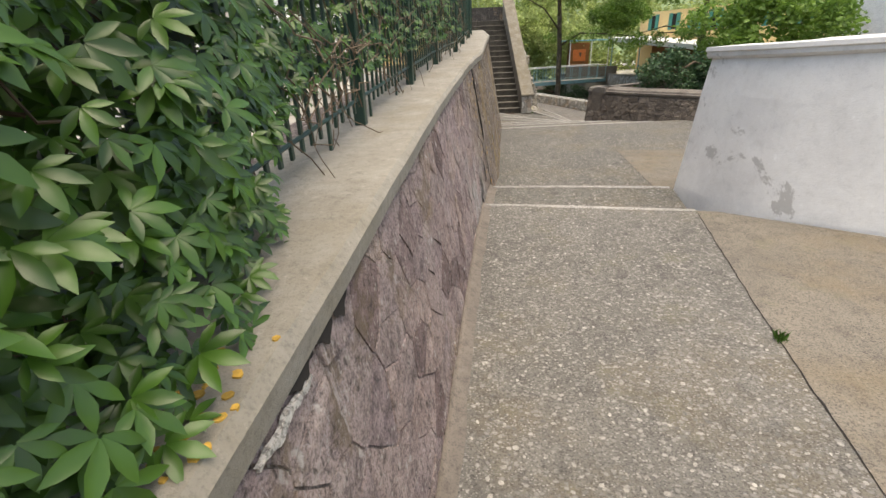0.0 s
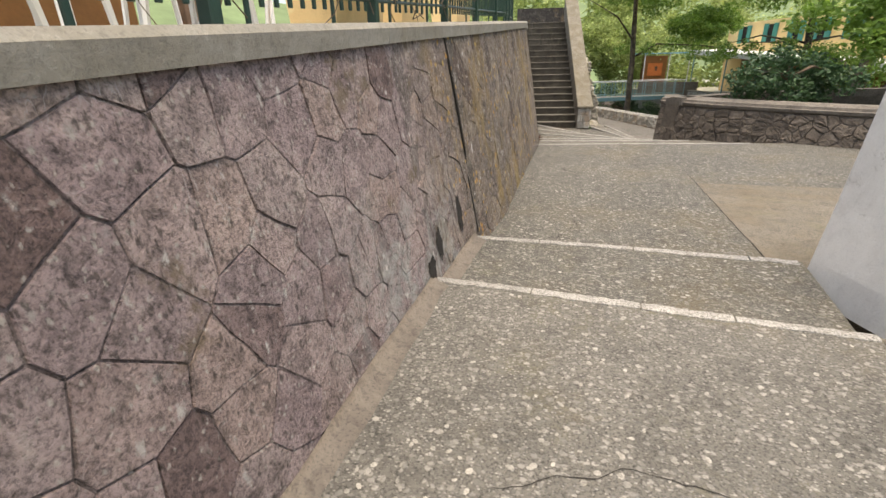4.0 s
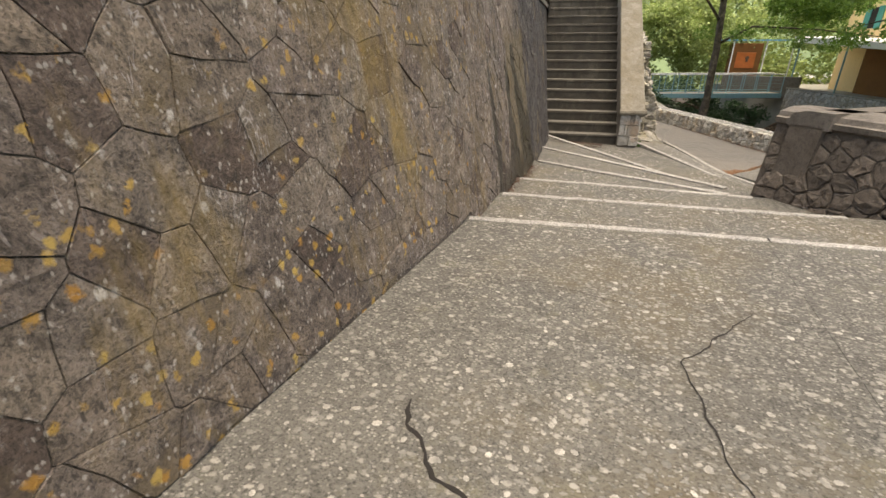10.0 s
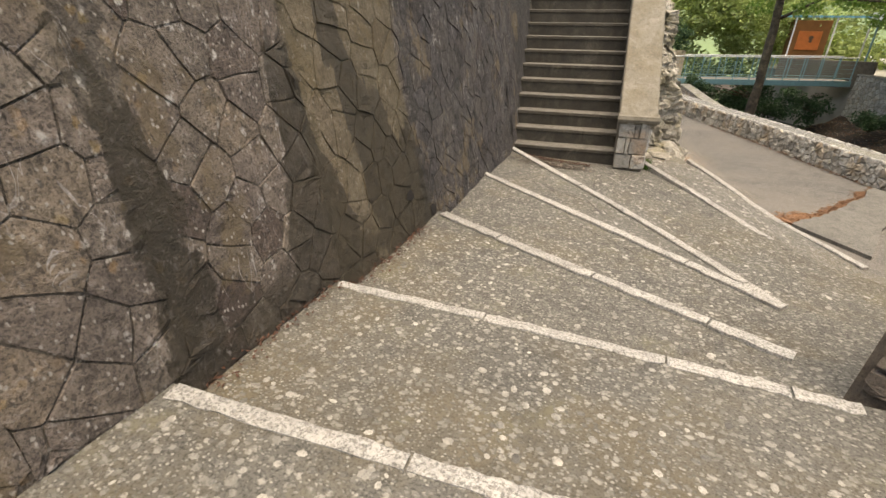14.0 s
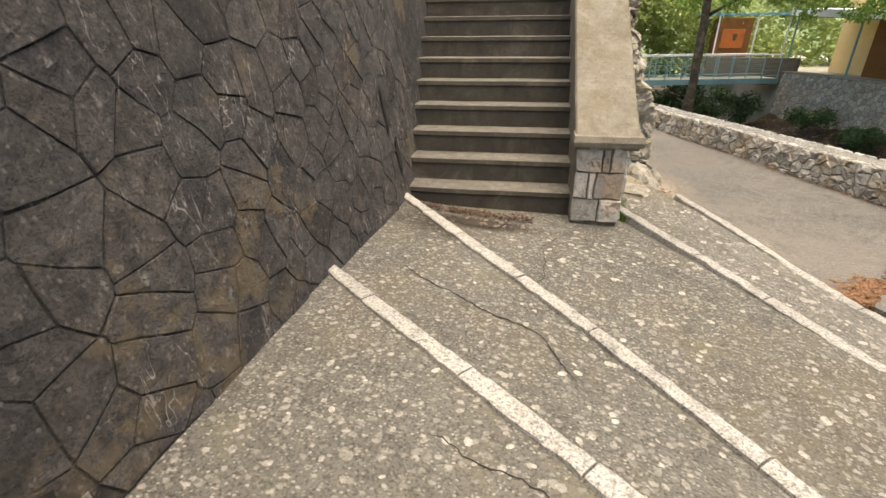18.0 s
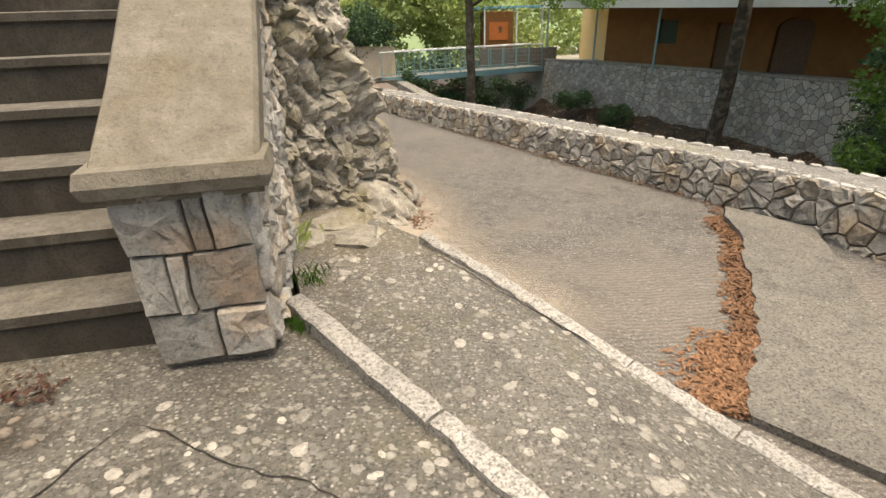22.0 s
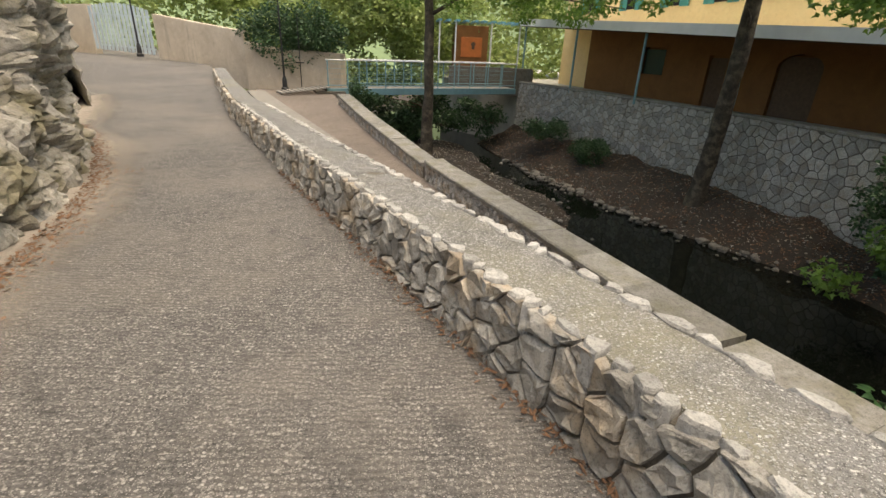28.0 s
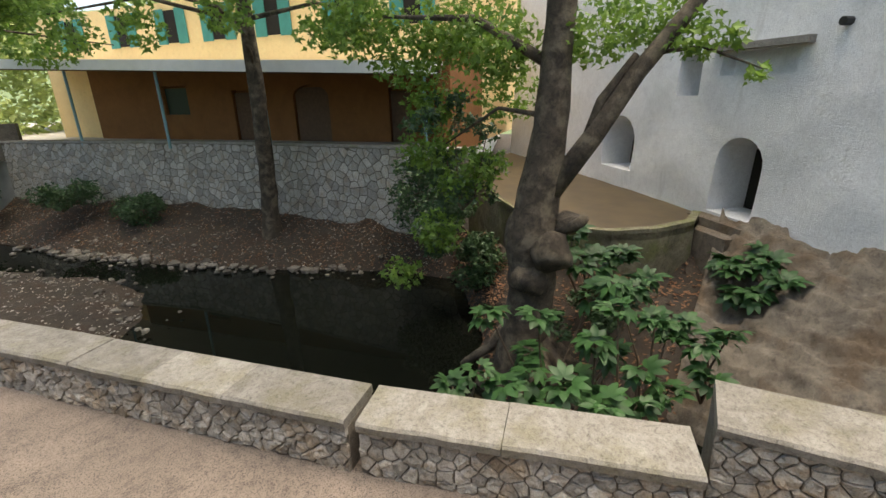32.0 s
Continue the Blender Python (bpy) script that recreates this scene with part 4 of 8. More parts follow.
def scatter(name, poly, zfun, density, lo, hi, material, label, category, flat=0.45, rise=0.25):
    """Pebbles set into a surface, joined."""
    xs, ys = [p[0] for p in poly], [p[1] for p in poly]
    area = 0.5 * abs(sum(p[0] * q[1] - q[0] * p[1] for p, q in zip(poly, poly[1:] + poly[:1])))
    vs, fs = [], []
    ico = [(math.cos(a) * r, math.sin(a) * r, h) for r, h in ((1.0, -0.2), (0.95, 0.45), (0.55, 0.92)) for a in [2 * math.pi * (i + h) / 7 for i in range(7)]] + [(0, 0, 1)]
    want = int(area * density)
    made = tries = 0
    while made < want and tries < want * 6:
        tries += 1
        x, y = rng.uniform(min(xs), max(xs)), rng.uniform(min(ys), max(ys))
        if not in_poly(x, y, poly) or noise.noise((x * 1.3, y * 1.3, 3)) < rng.uniform(-0.7, 0.45):
            continue
        s = lo + (hi - lo) * rng.random() ** 2.4
        a, e = rng.uniform(0, 6.28), rng.uniform(0.55, 0.95)
        ca, sa = math.cos(a), math.sin(a)
        z = zfun(x, y)
        o = len(vs)
        for px, py, pz in ico:
            q, r = px * s, py * s * e
            vs.append((x + q * ca - r * sa, y + q * sa + r * ca, z - 0.004 + pz * s * flat * rise * 2))
        for r in (0, 7):
            fs += [(o + r + i, o + r + (i + 1) % 7, o + r + 7 + (i + 1) % 7, o + r + 7 + i) for i in range(7)]
        fs += [(o + 14 + i, o + 14 + (i + 1) % 7, o + 21) for i in range(7)]
        made += 1
    ob = raw(name, vs, fs, material, None, True)
    return tagged(ob, label, category, "", "stuff")


def on_top(*obs):
    """Heights of the upper surface of some laid objects."""
    trees = []
    for ob in obs:
        o = ob.matrix_basis.translation
        ob.data.calc_loop_triangles()
        trees.append(BVHTree.FromPolygons([v.co + o for v in ob.data.vertices], [tuple(f.vertices) for f in ob.data.loop_triangles]))

    def height(x, y):
        best = None
        for t in trees:
            h = t.ray_cast(Vector((x, y, 3)), Vector((0, 0, -1)))[0]
            if h is not None and (best is None or h.z > best):
                best = h.z
        return -9.0 if best is None else best
    return height


PEB = "pale river pebbles set into the concrete path"
TOPS = on_top(*TREADS.values())
scatter("pebbles_top", [(0.42, -1.0), (2.3, -1.0), (2.75, 3.2), (0.5, 3.4)], TOPS, 700, 0.005, 0.026, M_PEBBLE, PEB, "pebbles")
scatter("pebbles_step", [(0.55, 3.62), (2.8, 3.45), (2.9, 4.45), (0.6, 4.48)], TOPS, 560, 0.005, 0.026, M_PEBBLE, PEB, "pebbles")
scatter("pebbles_ramp", [(0.7, 4.72), (2.8, 4.7), (2.82, 7.5), (5.0, 7.6), (4.6, 10.8), (2.8, 10.5), (0.8, 10.2)], TOPS, 420, 0.005, 0.028, M_PEBBLE, PEB, "pebbles")
for a, b_, z in ((2, 3, -1.15), (3, 4, -1.28), (4, 5, -1.41), (5, 6, -1.53), (6, 7, -1.61)):
    p0, p1 = LINES[a][0], LINES[b_][0]
    q = [(x * 0.94 + 0.12, y + 0.1) for x, y in p0] + [(x * 0.94 + 0.12, y - 0.04) for x, y in p1[::-1]]
    scatter("pebbles_tread", q, TOPS, 400, 0.005, 0.031, M_PEBBLE, PEB, "pebbles")
P6 = [(0.3, 17.4), (1.65, 16.2), (2.39, 15.5), (3.3, 14.6), (4.2, 15.3), (3.6, 15.9), (2.5, 17.3), (1.9, 17.6)]
scatter("pebbles_landing", P6, TOPS, 340, 0.005, 0.034, M_PEBBLE, PEB, "pebbles")
P7 = [(1.7, 18.6), (2.6, 17.5), (3.5, 16.5), (4.4, 15.8), (4.1, 16.6), (3.4, 17.8), (2.5, 18.8)]
scatter("pebbles_edge", P7, TOPS, 330, 0.006, 0.04, M_PEBBLE, PEB, "pebbles")



def crack(pts, wide, label="dark crumbled crack in the concrete", wander=1.0):
    """A ragged dark gap that follows a line over the path."""
    own = thing("path_crack", label, "crack", "path cracks", "structure", (*pts[0], TOPS(*pts[0])))
    lp = [(*q, 0) for q in pts]
    T = length(lp)
    n = max(8, round(T / 0.035))
    bb = bmesh.new()
    rows = []
    for i in range(n + 1):
        c, d = along(lp, T * i / n * 0.999)
        m = Vector((d.y, -d.x, 0))
        c = c + m * wander * (0.035 * noise.noise((c.x * 6, c.y * 6, 3)) + 0.014 * noise.noise((c.x * 24, c.y * 24, 5)))
        w = wide * (0.35 + 0.9 * abs(noise.noise((c.x * 9, c.y * 9, 7))) + 0.2 * rng.random()) * min(1.0, 0.15 + i / 4, 0.15 + (n - i) / 4)
        z = max(TOPS(c.x, c.y), TOPS(c.x + 0.03, c.y), TOPS(c.x - 0.03, c.y)) + 0.003
        rows.append((bb.verts.new((c.x + m.x * w, c.y + m.y * w, z)), bb.verts.new((c.x - m.x * w, c.y - m.y * w, z))))
    for (p0, q0), (p1, q1) in zip(rows, rows[1:]):
        bb.faces.new((p0, p1, q1, q0))
    part("gap", bb, M_DARKIN, own)


crack([(1.16, 8.12), (1.22, 7.96), (1.3, 7.94), (1.42, 7.8), (1.6, 7.72)], 0.012, "dark crumbled crack in the concrete with dry moss")
crack([(2.335, -2.2), (2.335, -0.4), (2.51, 1.05), (2.84, 3.26)], 0.007, "open joint between the pebbled path and the smooth strip", 0.3)
crack([(2.875, 4.62), (2.89, 7.4), (2.9, 8.2)], 0.006, "open joint between the pebbled path and the smooth strip", 0.3)
crack([(0.75, 5.05), (1.25, 5.0), (1.8, 4.78), (2.4, 4.75)], 0.004)
crack([(1.05, 4.7), (1.35, 5.4), (1.3, 6.0)], 0.004)
crack([(1.3, 6.9), (1.9, 6.75), (2.5, 6.85), (2.8, 6.7)], 0.004)
crack([(2.0, 7.5), (2.35, 8.1), (2.2, 8.8), (2.6, 9.4)], 0.005)
crack([(0.8, 9.2), (1.5, 9.35), (2.2, 9.2)], 0.003)
crack([(0.55, 16.2), (0.9, 16.0), (1.5, 15.75), (1.72, 15.45)], 0.005)
crack([(1.5, 17.45), (1.35, 17.1), (1.42, 16.75), (1.36, 16.45), (1.6, 16.2)], 0.004, "crack round a patch of exposed pebbles")
crack([(1.5, 17.45), (1.8, 17.3), (2.3, 17.1), (2.6, 16.9)], 0.0035, "crack round a patch of exposed pebbles")
crack([(1.2, 14.9), (1.7, 14.75), (2.2, 14.4)], 0.004)
crack([(2.52, 18.75), (2.75, 18.5), (3.0, 18.25), (3.3, 17.95)], 0.006, "open joint behind the step edge with weeds")
crack([(1.0, 1.9), (1.5, 2.1), (2.1, 2.05)], 0.003)

# ---------------------------------------------------------------- retaining wall
ret = thing("wall_west", "purple-brown polygonal stone retaining wall with lichen and damp streaks", "wall", "", "structure", (0.4, 5, -1))
wp = [(*p, 0) for p in WALL]


def wall_face(s, h, out=0.0):
    """The face at length s, height h above the foot level of -2.2, set out by a bit."""
    p, d = along(wp, s)
    n = Vector((d.y, -d.x, 0))
    foot = path_z(p.y)
    lean = BATTER * (h - 2.2 - foot)
    q = p - n * lean + n * out
    return Vector((q.x, q.y, h - 2.2))


WL = length(wp)
b = bmesh.new()
secs = []
s = 0.0
while s <= WL + 0.001:
    p, d = along(wp, min(s, WL - 0.001))
    n = Vector((d.y, -d.x, 0))
    top = wall_top(p.y)
    rows = [wall_face(s, -0.1), *(wall_face(s, hh) for hh in np.linspace(0.1, top + 2.2 - 0.02, 9))]
    lastp = rows[-1]
    rows += [lastp - n * 0.9, Vector((lastp.x - n.x * 0.9, lastp.y - n.y * 0.9, -2.3))]
    secs.append(rows)
    s += 0.35
loft(b, secs, closed=True)
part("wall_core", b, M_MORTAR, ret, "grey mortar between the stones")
# stones
polys = []
for u0, u1, du, dv, gap in ((3.2, 10.1, 0.27, 0.2, 0.008), (10.1, 17.0, 0.29, 0.22, 0.005), (17.0, 24.4, 0.25, 0.18, 0.009)):
    low = 2.2 + path_z(min(along(wp, u1)[0].y, 17)) - 0.05
    high = 2.2 + wall_top(along(wp, u1)[0].y) + 0.1
    polys += cells(u0, u1, low, high, du, dv, rng, 0.49, gap)
keepers = []
for poly in polys:
    cu = sum(p[0] for p in poly) / len(poly)
    y = along(wp, cu)[0].y
    poly = clip_poly(poly, cu, 2.2 + wall_top(y) - 0.09, -0.058, 1.0)
    if len(poly) > 2:
        poly = clip_poly(poly, cu, 2.2 + path_z(y) + 0.005, 0.0, -1.0)
    if len(poly) > 2:
        keepers.append(poly)
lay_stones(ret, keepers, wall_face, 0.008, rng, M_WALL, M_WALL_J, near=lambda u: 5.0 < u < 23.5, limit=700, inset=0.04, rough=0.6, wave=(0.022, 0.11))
# mortar fillet along the wall's foot
b = bmesh.new()
secs = []
for s in np.linspace(3.2, 10.5, 60):
    p, d = along(wp, s)
    n = Vector((d.y, -d.x, 0))
    z = max(TOPS(p.x + 0.12, p.y), TOPS(p.x + 0.3, p.y))
    w = 0.10 + 0.025 * noise.noise((s * 2, 0, 0)) + 0.01 * noise.noise((s * 9, 0, 0))
    up_z = z + 0.07 + 0.02 * noise.noise((s * 3, 4, 0))
    secs.append([wall_face(s, z + 2.2 - 0.03, -0.02), wall_face(s, up_z + 2.2, 0.012), wall_face(s, z + 0.03 + 2.2, 0.035), Vector((p.x + n.x * w, p.y + n.y * w, z + 0.008)), Vector((p.x + n.x * (w + 0.01), p.y + n.y * (w + 0.01), z - 0.03))])
loft(b, secs, closed=True)
structure("trim_wall_foot", b, M_FILLET, "smooth brown mortar fillet along the foot of the wall", "trim", True)
# coping on the wall
cop = thing("wall_coping", "broad grey concrete coping on the retaining wall, edge crumbling", "coping", "", "structure", (-0.3, 4, 0.6))
s = 0.0
while s < WL - 0.2:
    l = min(rng.uniform(4.6, 5.4) if s else 9.4, WL - s)
    b = bmesh.new()
    secs = []
    for i in range(25):
        ss = s + 0.004 + (l - 0.012) * i / 24
        p, d = along(wp, min(ss, WL - 0.001))
        n = Vector((d.y, -d.x, 0))
        z = wall_top(p.y)
        f = wall_face(ss, z + 2.2)
        j = rng.uniform(-0.008, 0.006)
        secs.append([f + n * (0.05 + j) + Vector((0, 0, -0.10)), f + n * (0.06 + j) + Vector((0, 0, -0.02)), f + n * (0.035 + j) + Vector((0, 0, 0.008)), f - n * 0.62 + Vector((0, 0, 0.0)), f - n * 0.62 + Vector((0, 0, -0.10))])
    loft(b, secs, closed=True)
    part("coping_slab", b, M_CAP, cop)
    s += l
# crumbled hollow under the coping, its shade painted as a flat black strip
b = bmesh.new()
upper, lower = [], []
for i, s in enumerate(np.linspace(4.62, 5.34, 60)):
    y = along(wp, s)[0].y
    t = 2.2 + wall_top(y) - 0.085
    upper.append(b.verts.new(wall_face(s, t, 0.02)))
    lower.append(b.verts.new(wall_face(s, t - 0.016 - (0.20 * abs(noise.noise((s * 6, 0, 2))) + 0.07 * abs(noise.noise((s * 21, 0, 5)))) * math.sin(math.pi * i / 59), 0.022)))
for i in range(59):
    b.faces.new((lower[i], lower[i + 1], upper[i + 1], upper[i]))
part("hollow", b, M_DARKIN, cop, "crumbled hollow under the coping, its shade a flat black strip")
b = bmesh.new()
upper, lower = [], []
for i, s in enumerate(np.linspace(4.52, 4.8, 26)):
    z = 2.2 + 0.375 - 0.02 * noise.noise((s * 14, 0, 0))
    w = (0.018 + 0.05 * abs(noise.noise((s * 11, 3, 0))) + 0.012 * noise.noise((s * 40, 1, 0))) * math.sin(math.pi * (0.1 + 0.85 * i / 25))
    upper.append([b.verts.new(wall_face(s, z + w * 0.4, 0.012)), b.verts.new(wall_face(s, z + w * 0.3, 0.024))])
    lower.append([b.verts.new(wall_face(s, z - w * 0.6, 0.024)), b.verts.new(wall_face(s, z - w * 0.7, 0.012))])
for i in range(25):
    a, c = upper[i] + lower[i], upper[i + 1] + lower[i + 1]
    for k in range(3):
        b.faces.new((a[k], c[k], c[k + 1], a[k + 1]))
part("plaster_smear", b, M_LINE, ret, "white smear of plaster under the coping")
lichen = thing("lichen_spots", "orange and yellow lichen discs on the coping", "lichen", "", "stuff", (0.1, -1.5, 0.5))
for _ in range(34):
    s = rng.uniform(4.3, 4.75)
    f = wall_face(s, wall_top(along(wp, s)[0].y) + 2.2)
    o, r = rng.uniform(-0.10, 0.03), rng.uniform(0.004, 0.013)
    b = bmesh.new()
    pts = []
    for k in range(9):
        a = 2 * math.pi * k / 9
        q = r * rng.uniform(0.7, 1.2)
        pts.append((f.x + o + math.cos(a) * q, f.y + math.sin(a) * q))
    prism(b, pts, f.z - 0.01, f.z + 0.0115)
    part("spot", b, M_LICHEN, lichen)
# drain holes near the foot, their shade as flat black patches, and the open joint
dr = thing("wall_drains", "ragged drain holes at the foot of the stone wall, their shade painted black", "drain", "", "structure", (0.4, 4, -0.8))
for s, h, r, rz in ((10.18, 1.66, 0.055, 0.15), (9.63, 1.62, 0.055, 0.115), (9.4, 1.55, 0.09, 0.08), (20.17, 0.86, 0.06, 0.06), (19.74, 1.12, 0.07, 0.04), (23.38, 1.42, 0.035, 0.22), (23.52, 1.0, 0.05, 0.16)):
    b = bmesh.new()
    pts = []
    for k in range(18):
        a = 2 * math.pi * k / 18
        f = rng.uniform(0.72, 1.2)
        pts.append(b.verts.new(wall_face(s + math.cos(a) * r * f, h + math.sin(a) * rz * f, 0.020)))
    b.faces.new(pts)
    part("drain_hole", b, M_DARKIN, dr)
b = bmesh.new()
tube(b, [wall_face(10.62 - 0.067 * (h - 1.34) + 0.006 * math.sin(i), h, 0.014) for i, h in enumerate(np.linspace(1.36, 2.98, 12))], 0.011, 5)
part("open_joint", b, M_DARKIN, dr, "dark open joint down the wall")

# ---------------------------------------------------------------- staircase
st = thing("staircase", "weathered concrete stairs that climb between wall and parapet", "stairs", "", "", (0.8, 18, -1.7))
SD = Vector((-0.16, 1.0, 0)).normalized()
SN = Vector((SD.y, -SD.x, 0))
S0 = Vector((0.05, 17.66, -1.74))
RISE, TREAD = 0.211, 0.272
NSTEP = 17
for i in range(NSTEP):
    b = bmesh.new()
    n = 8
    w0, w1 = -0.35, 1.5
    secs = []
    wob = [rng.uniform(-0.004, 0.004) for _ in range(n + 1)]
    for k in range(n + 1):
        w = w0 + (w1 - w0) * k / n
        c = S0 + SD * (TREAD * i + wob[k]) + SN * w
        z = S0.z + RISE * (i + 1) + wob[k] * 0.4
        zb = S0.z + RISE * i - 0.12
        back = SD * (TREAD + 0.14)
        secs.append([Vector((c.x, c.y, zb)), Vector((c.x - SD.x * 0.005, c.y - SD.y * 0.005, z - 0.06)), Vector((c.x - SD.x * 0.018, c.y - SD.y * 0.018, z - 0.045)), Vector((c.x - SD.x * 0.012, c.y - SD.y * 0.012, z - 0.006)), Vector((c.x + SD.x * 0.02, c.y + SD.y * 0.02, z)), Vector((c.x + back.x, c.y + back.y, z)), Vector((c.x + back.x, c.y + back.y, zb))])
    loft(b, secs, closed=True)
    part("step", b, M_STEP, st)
TOP = S0 + SD * (TREAD * NSTEP)
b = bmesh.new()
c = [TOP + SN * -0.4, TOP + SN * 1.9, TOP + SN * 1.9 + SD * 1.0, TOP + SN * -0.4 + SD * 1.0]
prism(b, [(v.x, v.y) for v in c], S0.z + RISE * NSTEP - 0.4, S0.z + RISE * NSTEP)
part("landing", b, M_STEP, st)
b = bmesh.new()
c = [TOP + SN * -0.4 + SD * 1.0, TOP + SN * 1.9 + SD * 1.0, TOP + SN * 1.9 + SD * 1.3, TOP + SN * -0.4 + SD * 1.3]
prism(b, [(v.x, v.y) for v in c], 0.6, S0.z + RISE * NSTEP + 0.62)
structure("wall_landing", b, M_MORTAR, "low grey stone wall at the top of the stairs", "wall")

# parapet with its pillar
pa = thing("stair_parapet", "sloping concrete parapet on a rubble stone pillar beside the stairs", "parapet", "", "", (1.7, 17.7, -1.72))


def para(along_m, across, z):
    c = Vector((1.50, 17.70, 0)) + SD * along_m + SN * across
    return Vector((c.x, c.y, z))


SLOPE = RISE / TREAD
PZ = -0.99
b = bmesh.new()
secs = []
for i in range(15):
    a = -0.03 + 0.36 * i
    z = PZ + max(0, a - 0.02) * SLOPE
    secs.append([para(a, -0.025, z - 0.10), para(a, -0.025, z - 0.01), para(a, -0.01, z + 0.012), para(a, 0.46, z + 0.012), para(a, 0.475, z - 0.01), para(a, 0.475, z - 0.10)])
loft(b, secs, closed=True)
part("parapet_slab", b, M_PARA, pa, "tan pebbly concrete slab")
b = bmesh.new()
secs = [[para(-0.07, -0.035, PZ - 0.07), para(-0.07, 0.495, PZ - 0.07), para(0.05, 0.495, PZ - 0.07), para(0.05, -0.035, PZ - 0.07)],
        [para(-0.085, -0.045, PZ - 0.03), para(-0.085, 0.51, PZ - 0.03), para(0.05, 0.51, PZ - 0.03), para(0.05, -0.045, PZ - 0.03)],
        [para(-0.07, -0.035, PZ + 0.015), para(-0.07, 0.495, PZ + 0.015), para(0.12, 0.495, PZ + 0.03), para(0.12, -0.035, PZ + 0.03)]]
loft(b, secs, closed=True)
part("parapet_nose", b, M_PARA, pa, "rounded concrete nose of the slab")
b = bmesh.new()
secs = []
for i in range(15):
    a = 0.02 + 0.355 * i
    z = PZ + a * SLOPE - 0.08
    secs.append([para(a, 0.0, -2.1), para(a, 0.0, z), para(a, 0.39, z), para(a, 0.39, -2.1)])
loft(b, secs, closed=True)
part("parapet_core", b, M_RMORTAR, pa)
# stones of the pillar's front, then of its flank
front = []
for v0, v1, cuts in ((0.0, 0.21, (0.0, 0.225, 0.40)), (0.21, 0.44, (0.0, 0.115, 0.17, 0.40)), (0.44, 0.66, (0.0, 0.21, 0.28, 0.4))):
    for c0, c1 in zip(cuts, cuts[1:]):
        front.append([(c0 + 0.006, v0 + 0.006), (c1 - 0.006, v0 + 0.006), (c1 - 0.006, v1 - 0.006), (c0 + 0.006, v1 - 0.006)])
lay_stones(pa, front, lambda u, v, o: para(0.015 - o - 0.008, u, PZ - 0.07 - 0.66 + v), 0.03, rng, M_PILLAR, M_RUBBLE_J, inset=0.12, rough=0.4, wave=(0.012, 0.05))
flank = []
for poly in cells(0.0, 5.0, 0.0, 4.5, 0.2, 0.145, rng, 0.46, 0.02):
    poly = clip_poly(poly, 0.0, 0.70, -SLOPE, 1.0)
    if len(poly) > 2:
        flank.append(poly)
lay_stones(pa, flank, lambda u, v, o: para(u + 0.02, 0.39 + o, -1.74 + v), 0.028, rng, M_FLANK, M_FLANK, near=lambda u: u < 2.4, limit=290, inset=0.16, rough=0.7, wave=(0.022, 0.045))

# ---------------------------------------------------------------- white wall
b = bmesh.new()
WW = [(2.96, 4.40), (3.29, 3.44), (3.75, 3.02), (4.4, 2.62), (6.5, 1.9), (6.6, 2.5), (4.7, 3.4), (3.9, 4.3), (3.2, 4.55)]
secs = []
N = 44
curve = WW[:5]
for _ in range(3):
    curve = [curve[0]] + [(p[0] + (q[0] - p[0]) * f, p[1] + (q[1] - p[1]) * f) for p, q in zip(curve, curve[1:]) for f in (0.25, 0.75)] + [curve[-1]]
base = [Vector((*along([(*p, 0) for p in curve], s)[0].xy, 0)) for s in np.linspace(0, length([(*p, 0) for p in curve]) - 0.01, N)]
for i, p in enumerate(base):
    q = base[min(i + 1, N - 1)] - base[max(i - 1, 0)]
    n = Vector((-q.y, q.x, 0)).normalized()
    n = -n if n.x * 1 + n.y * 1 < 0 else n
    top = 0.78 + 0.0045 * i
    row = []
    for z, lean in ((-1.05, 0.0), (-0.80, 0.03), (-0.4, 0.09), (0.0, 0.15), (0.4, 0.2), (top, 0.26)):
        row.append(Vector((p.x, p.y, z)) + n * (lean + 0.02 * noise.noise((p.x * 2, p.y * 2, z * 2))))
    row += [row[-1] + n * 0.5, Vector((row[-1].x, row[-1].y, -1.05)) + n * 0.7]
    secs.append(row)
loft(b, secs, closed=True)
structure("wall_white", b, M_WHITE, "whitewashed battered wall with flaking grey patches", "wall")
b = bmesh.new()
secs = []
for i, p in enumerate(base):
    q = base[min(i + 1, N - 1)] - base[max(i - 1, 0)]
    n = Vector((-q.y, q.x, 0)).normalized()
    n = -n if n.x + n.y < 0 else n
    top = 0.78 + 0.0045 * i
    o = Vector((p.x, p.y, top)) + n * 0.26
    if i == 0:
        o -= (base[1] - base[0]).normalized() * 0.04
    secs.append([o - n * 0.02, o - n * 0.05 + Vector((0, 0, 0.03)), o - n * 0.05 + Vector((0, 0, 0.07)), o - n * 0.075 + Vector((0, 0, 0.085)), o - n * 0.07 + Vector((0, 0, 0.13)), o + n * 0.55 + Vector((0, 0, 0.15)), o + n * 0.55])
loft(b, secs, closed=True)
structure("trim_white_wall", b, M_WHITE, "moulded whitewashed coping, grey with dirt", "trim")

# ---------------------------------------------------------------- dark planter wall
pl = thing("wall_planter", "dark stone planter wall with a heavy moulded coping", "planter", "", "structure", (4.4, 12, -1.3))
DW = [(3.20, 13.02), (4.1, 11.95), (5.7, 10.75), (9.5, 8.6)]
DN = [(3.26, 13.0), (4.3, 13.85), (6.5, 15.2), (9.5, 16.0)]


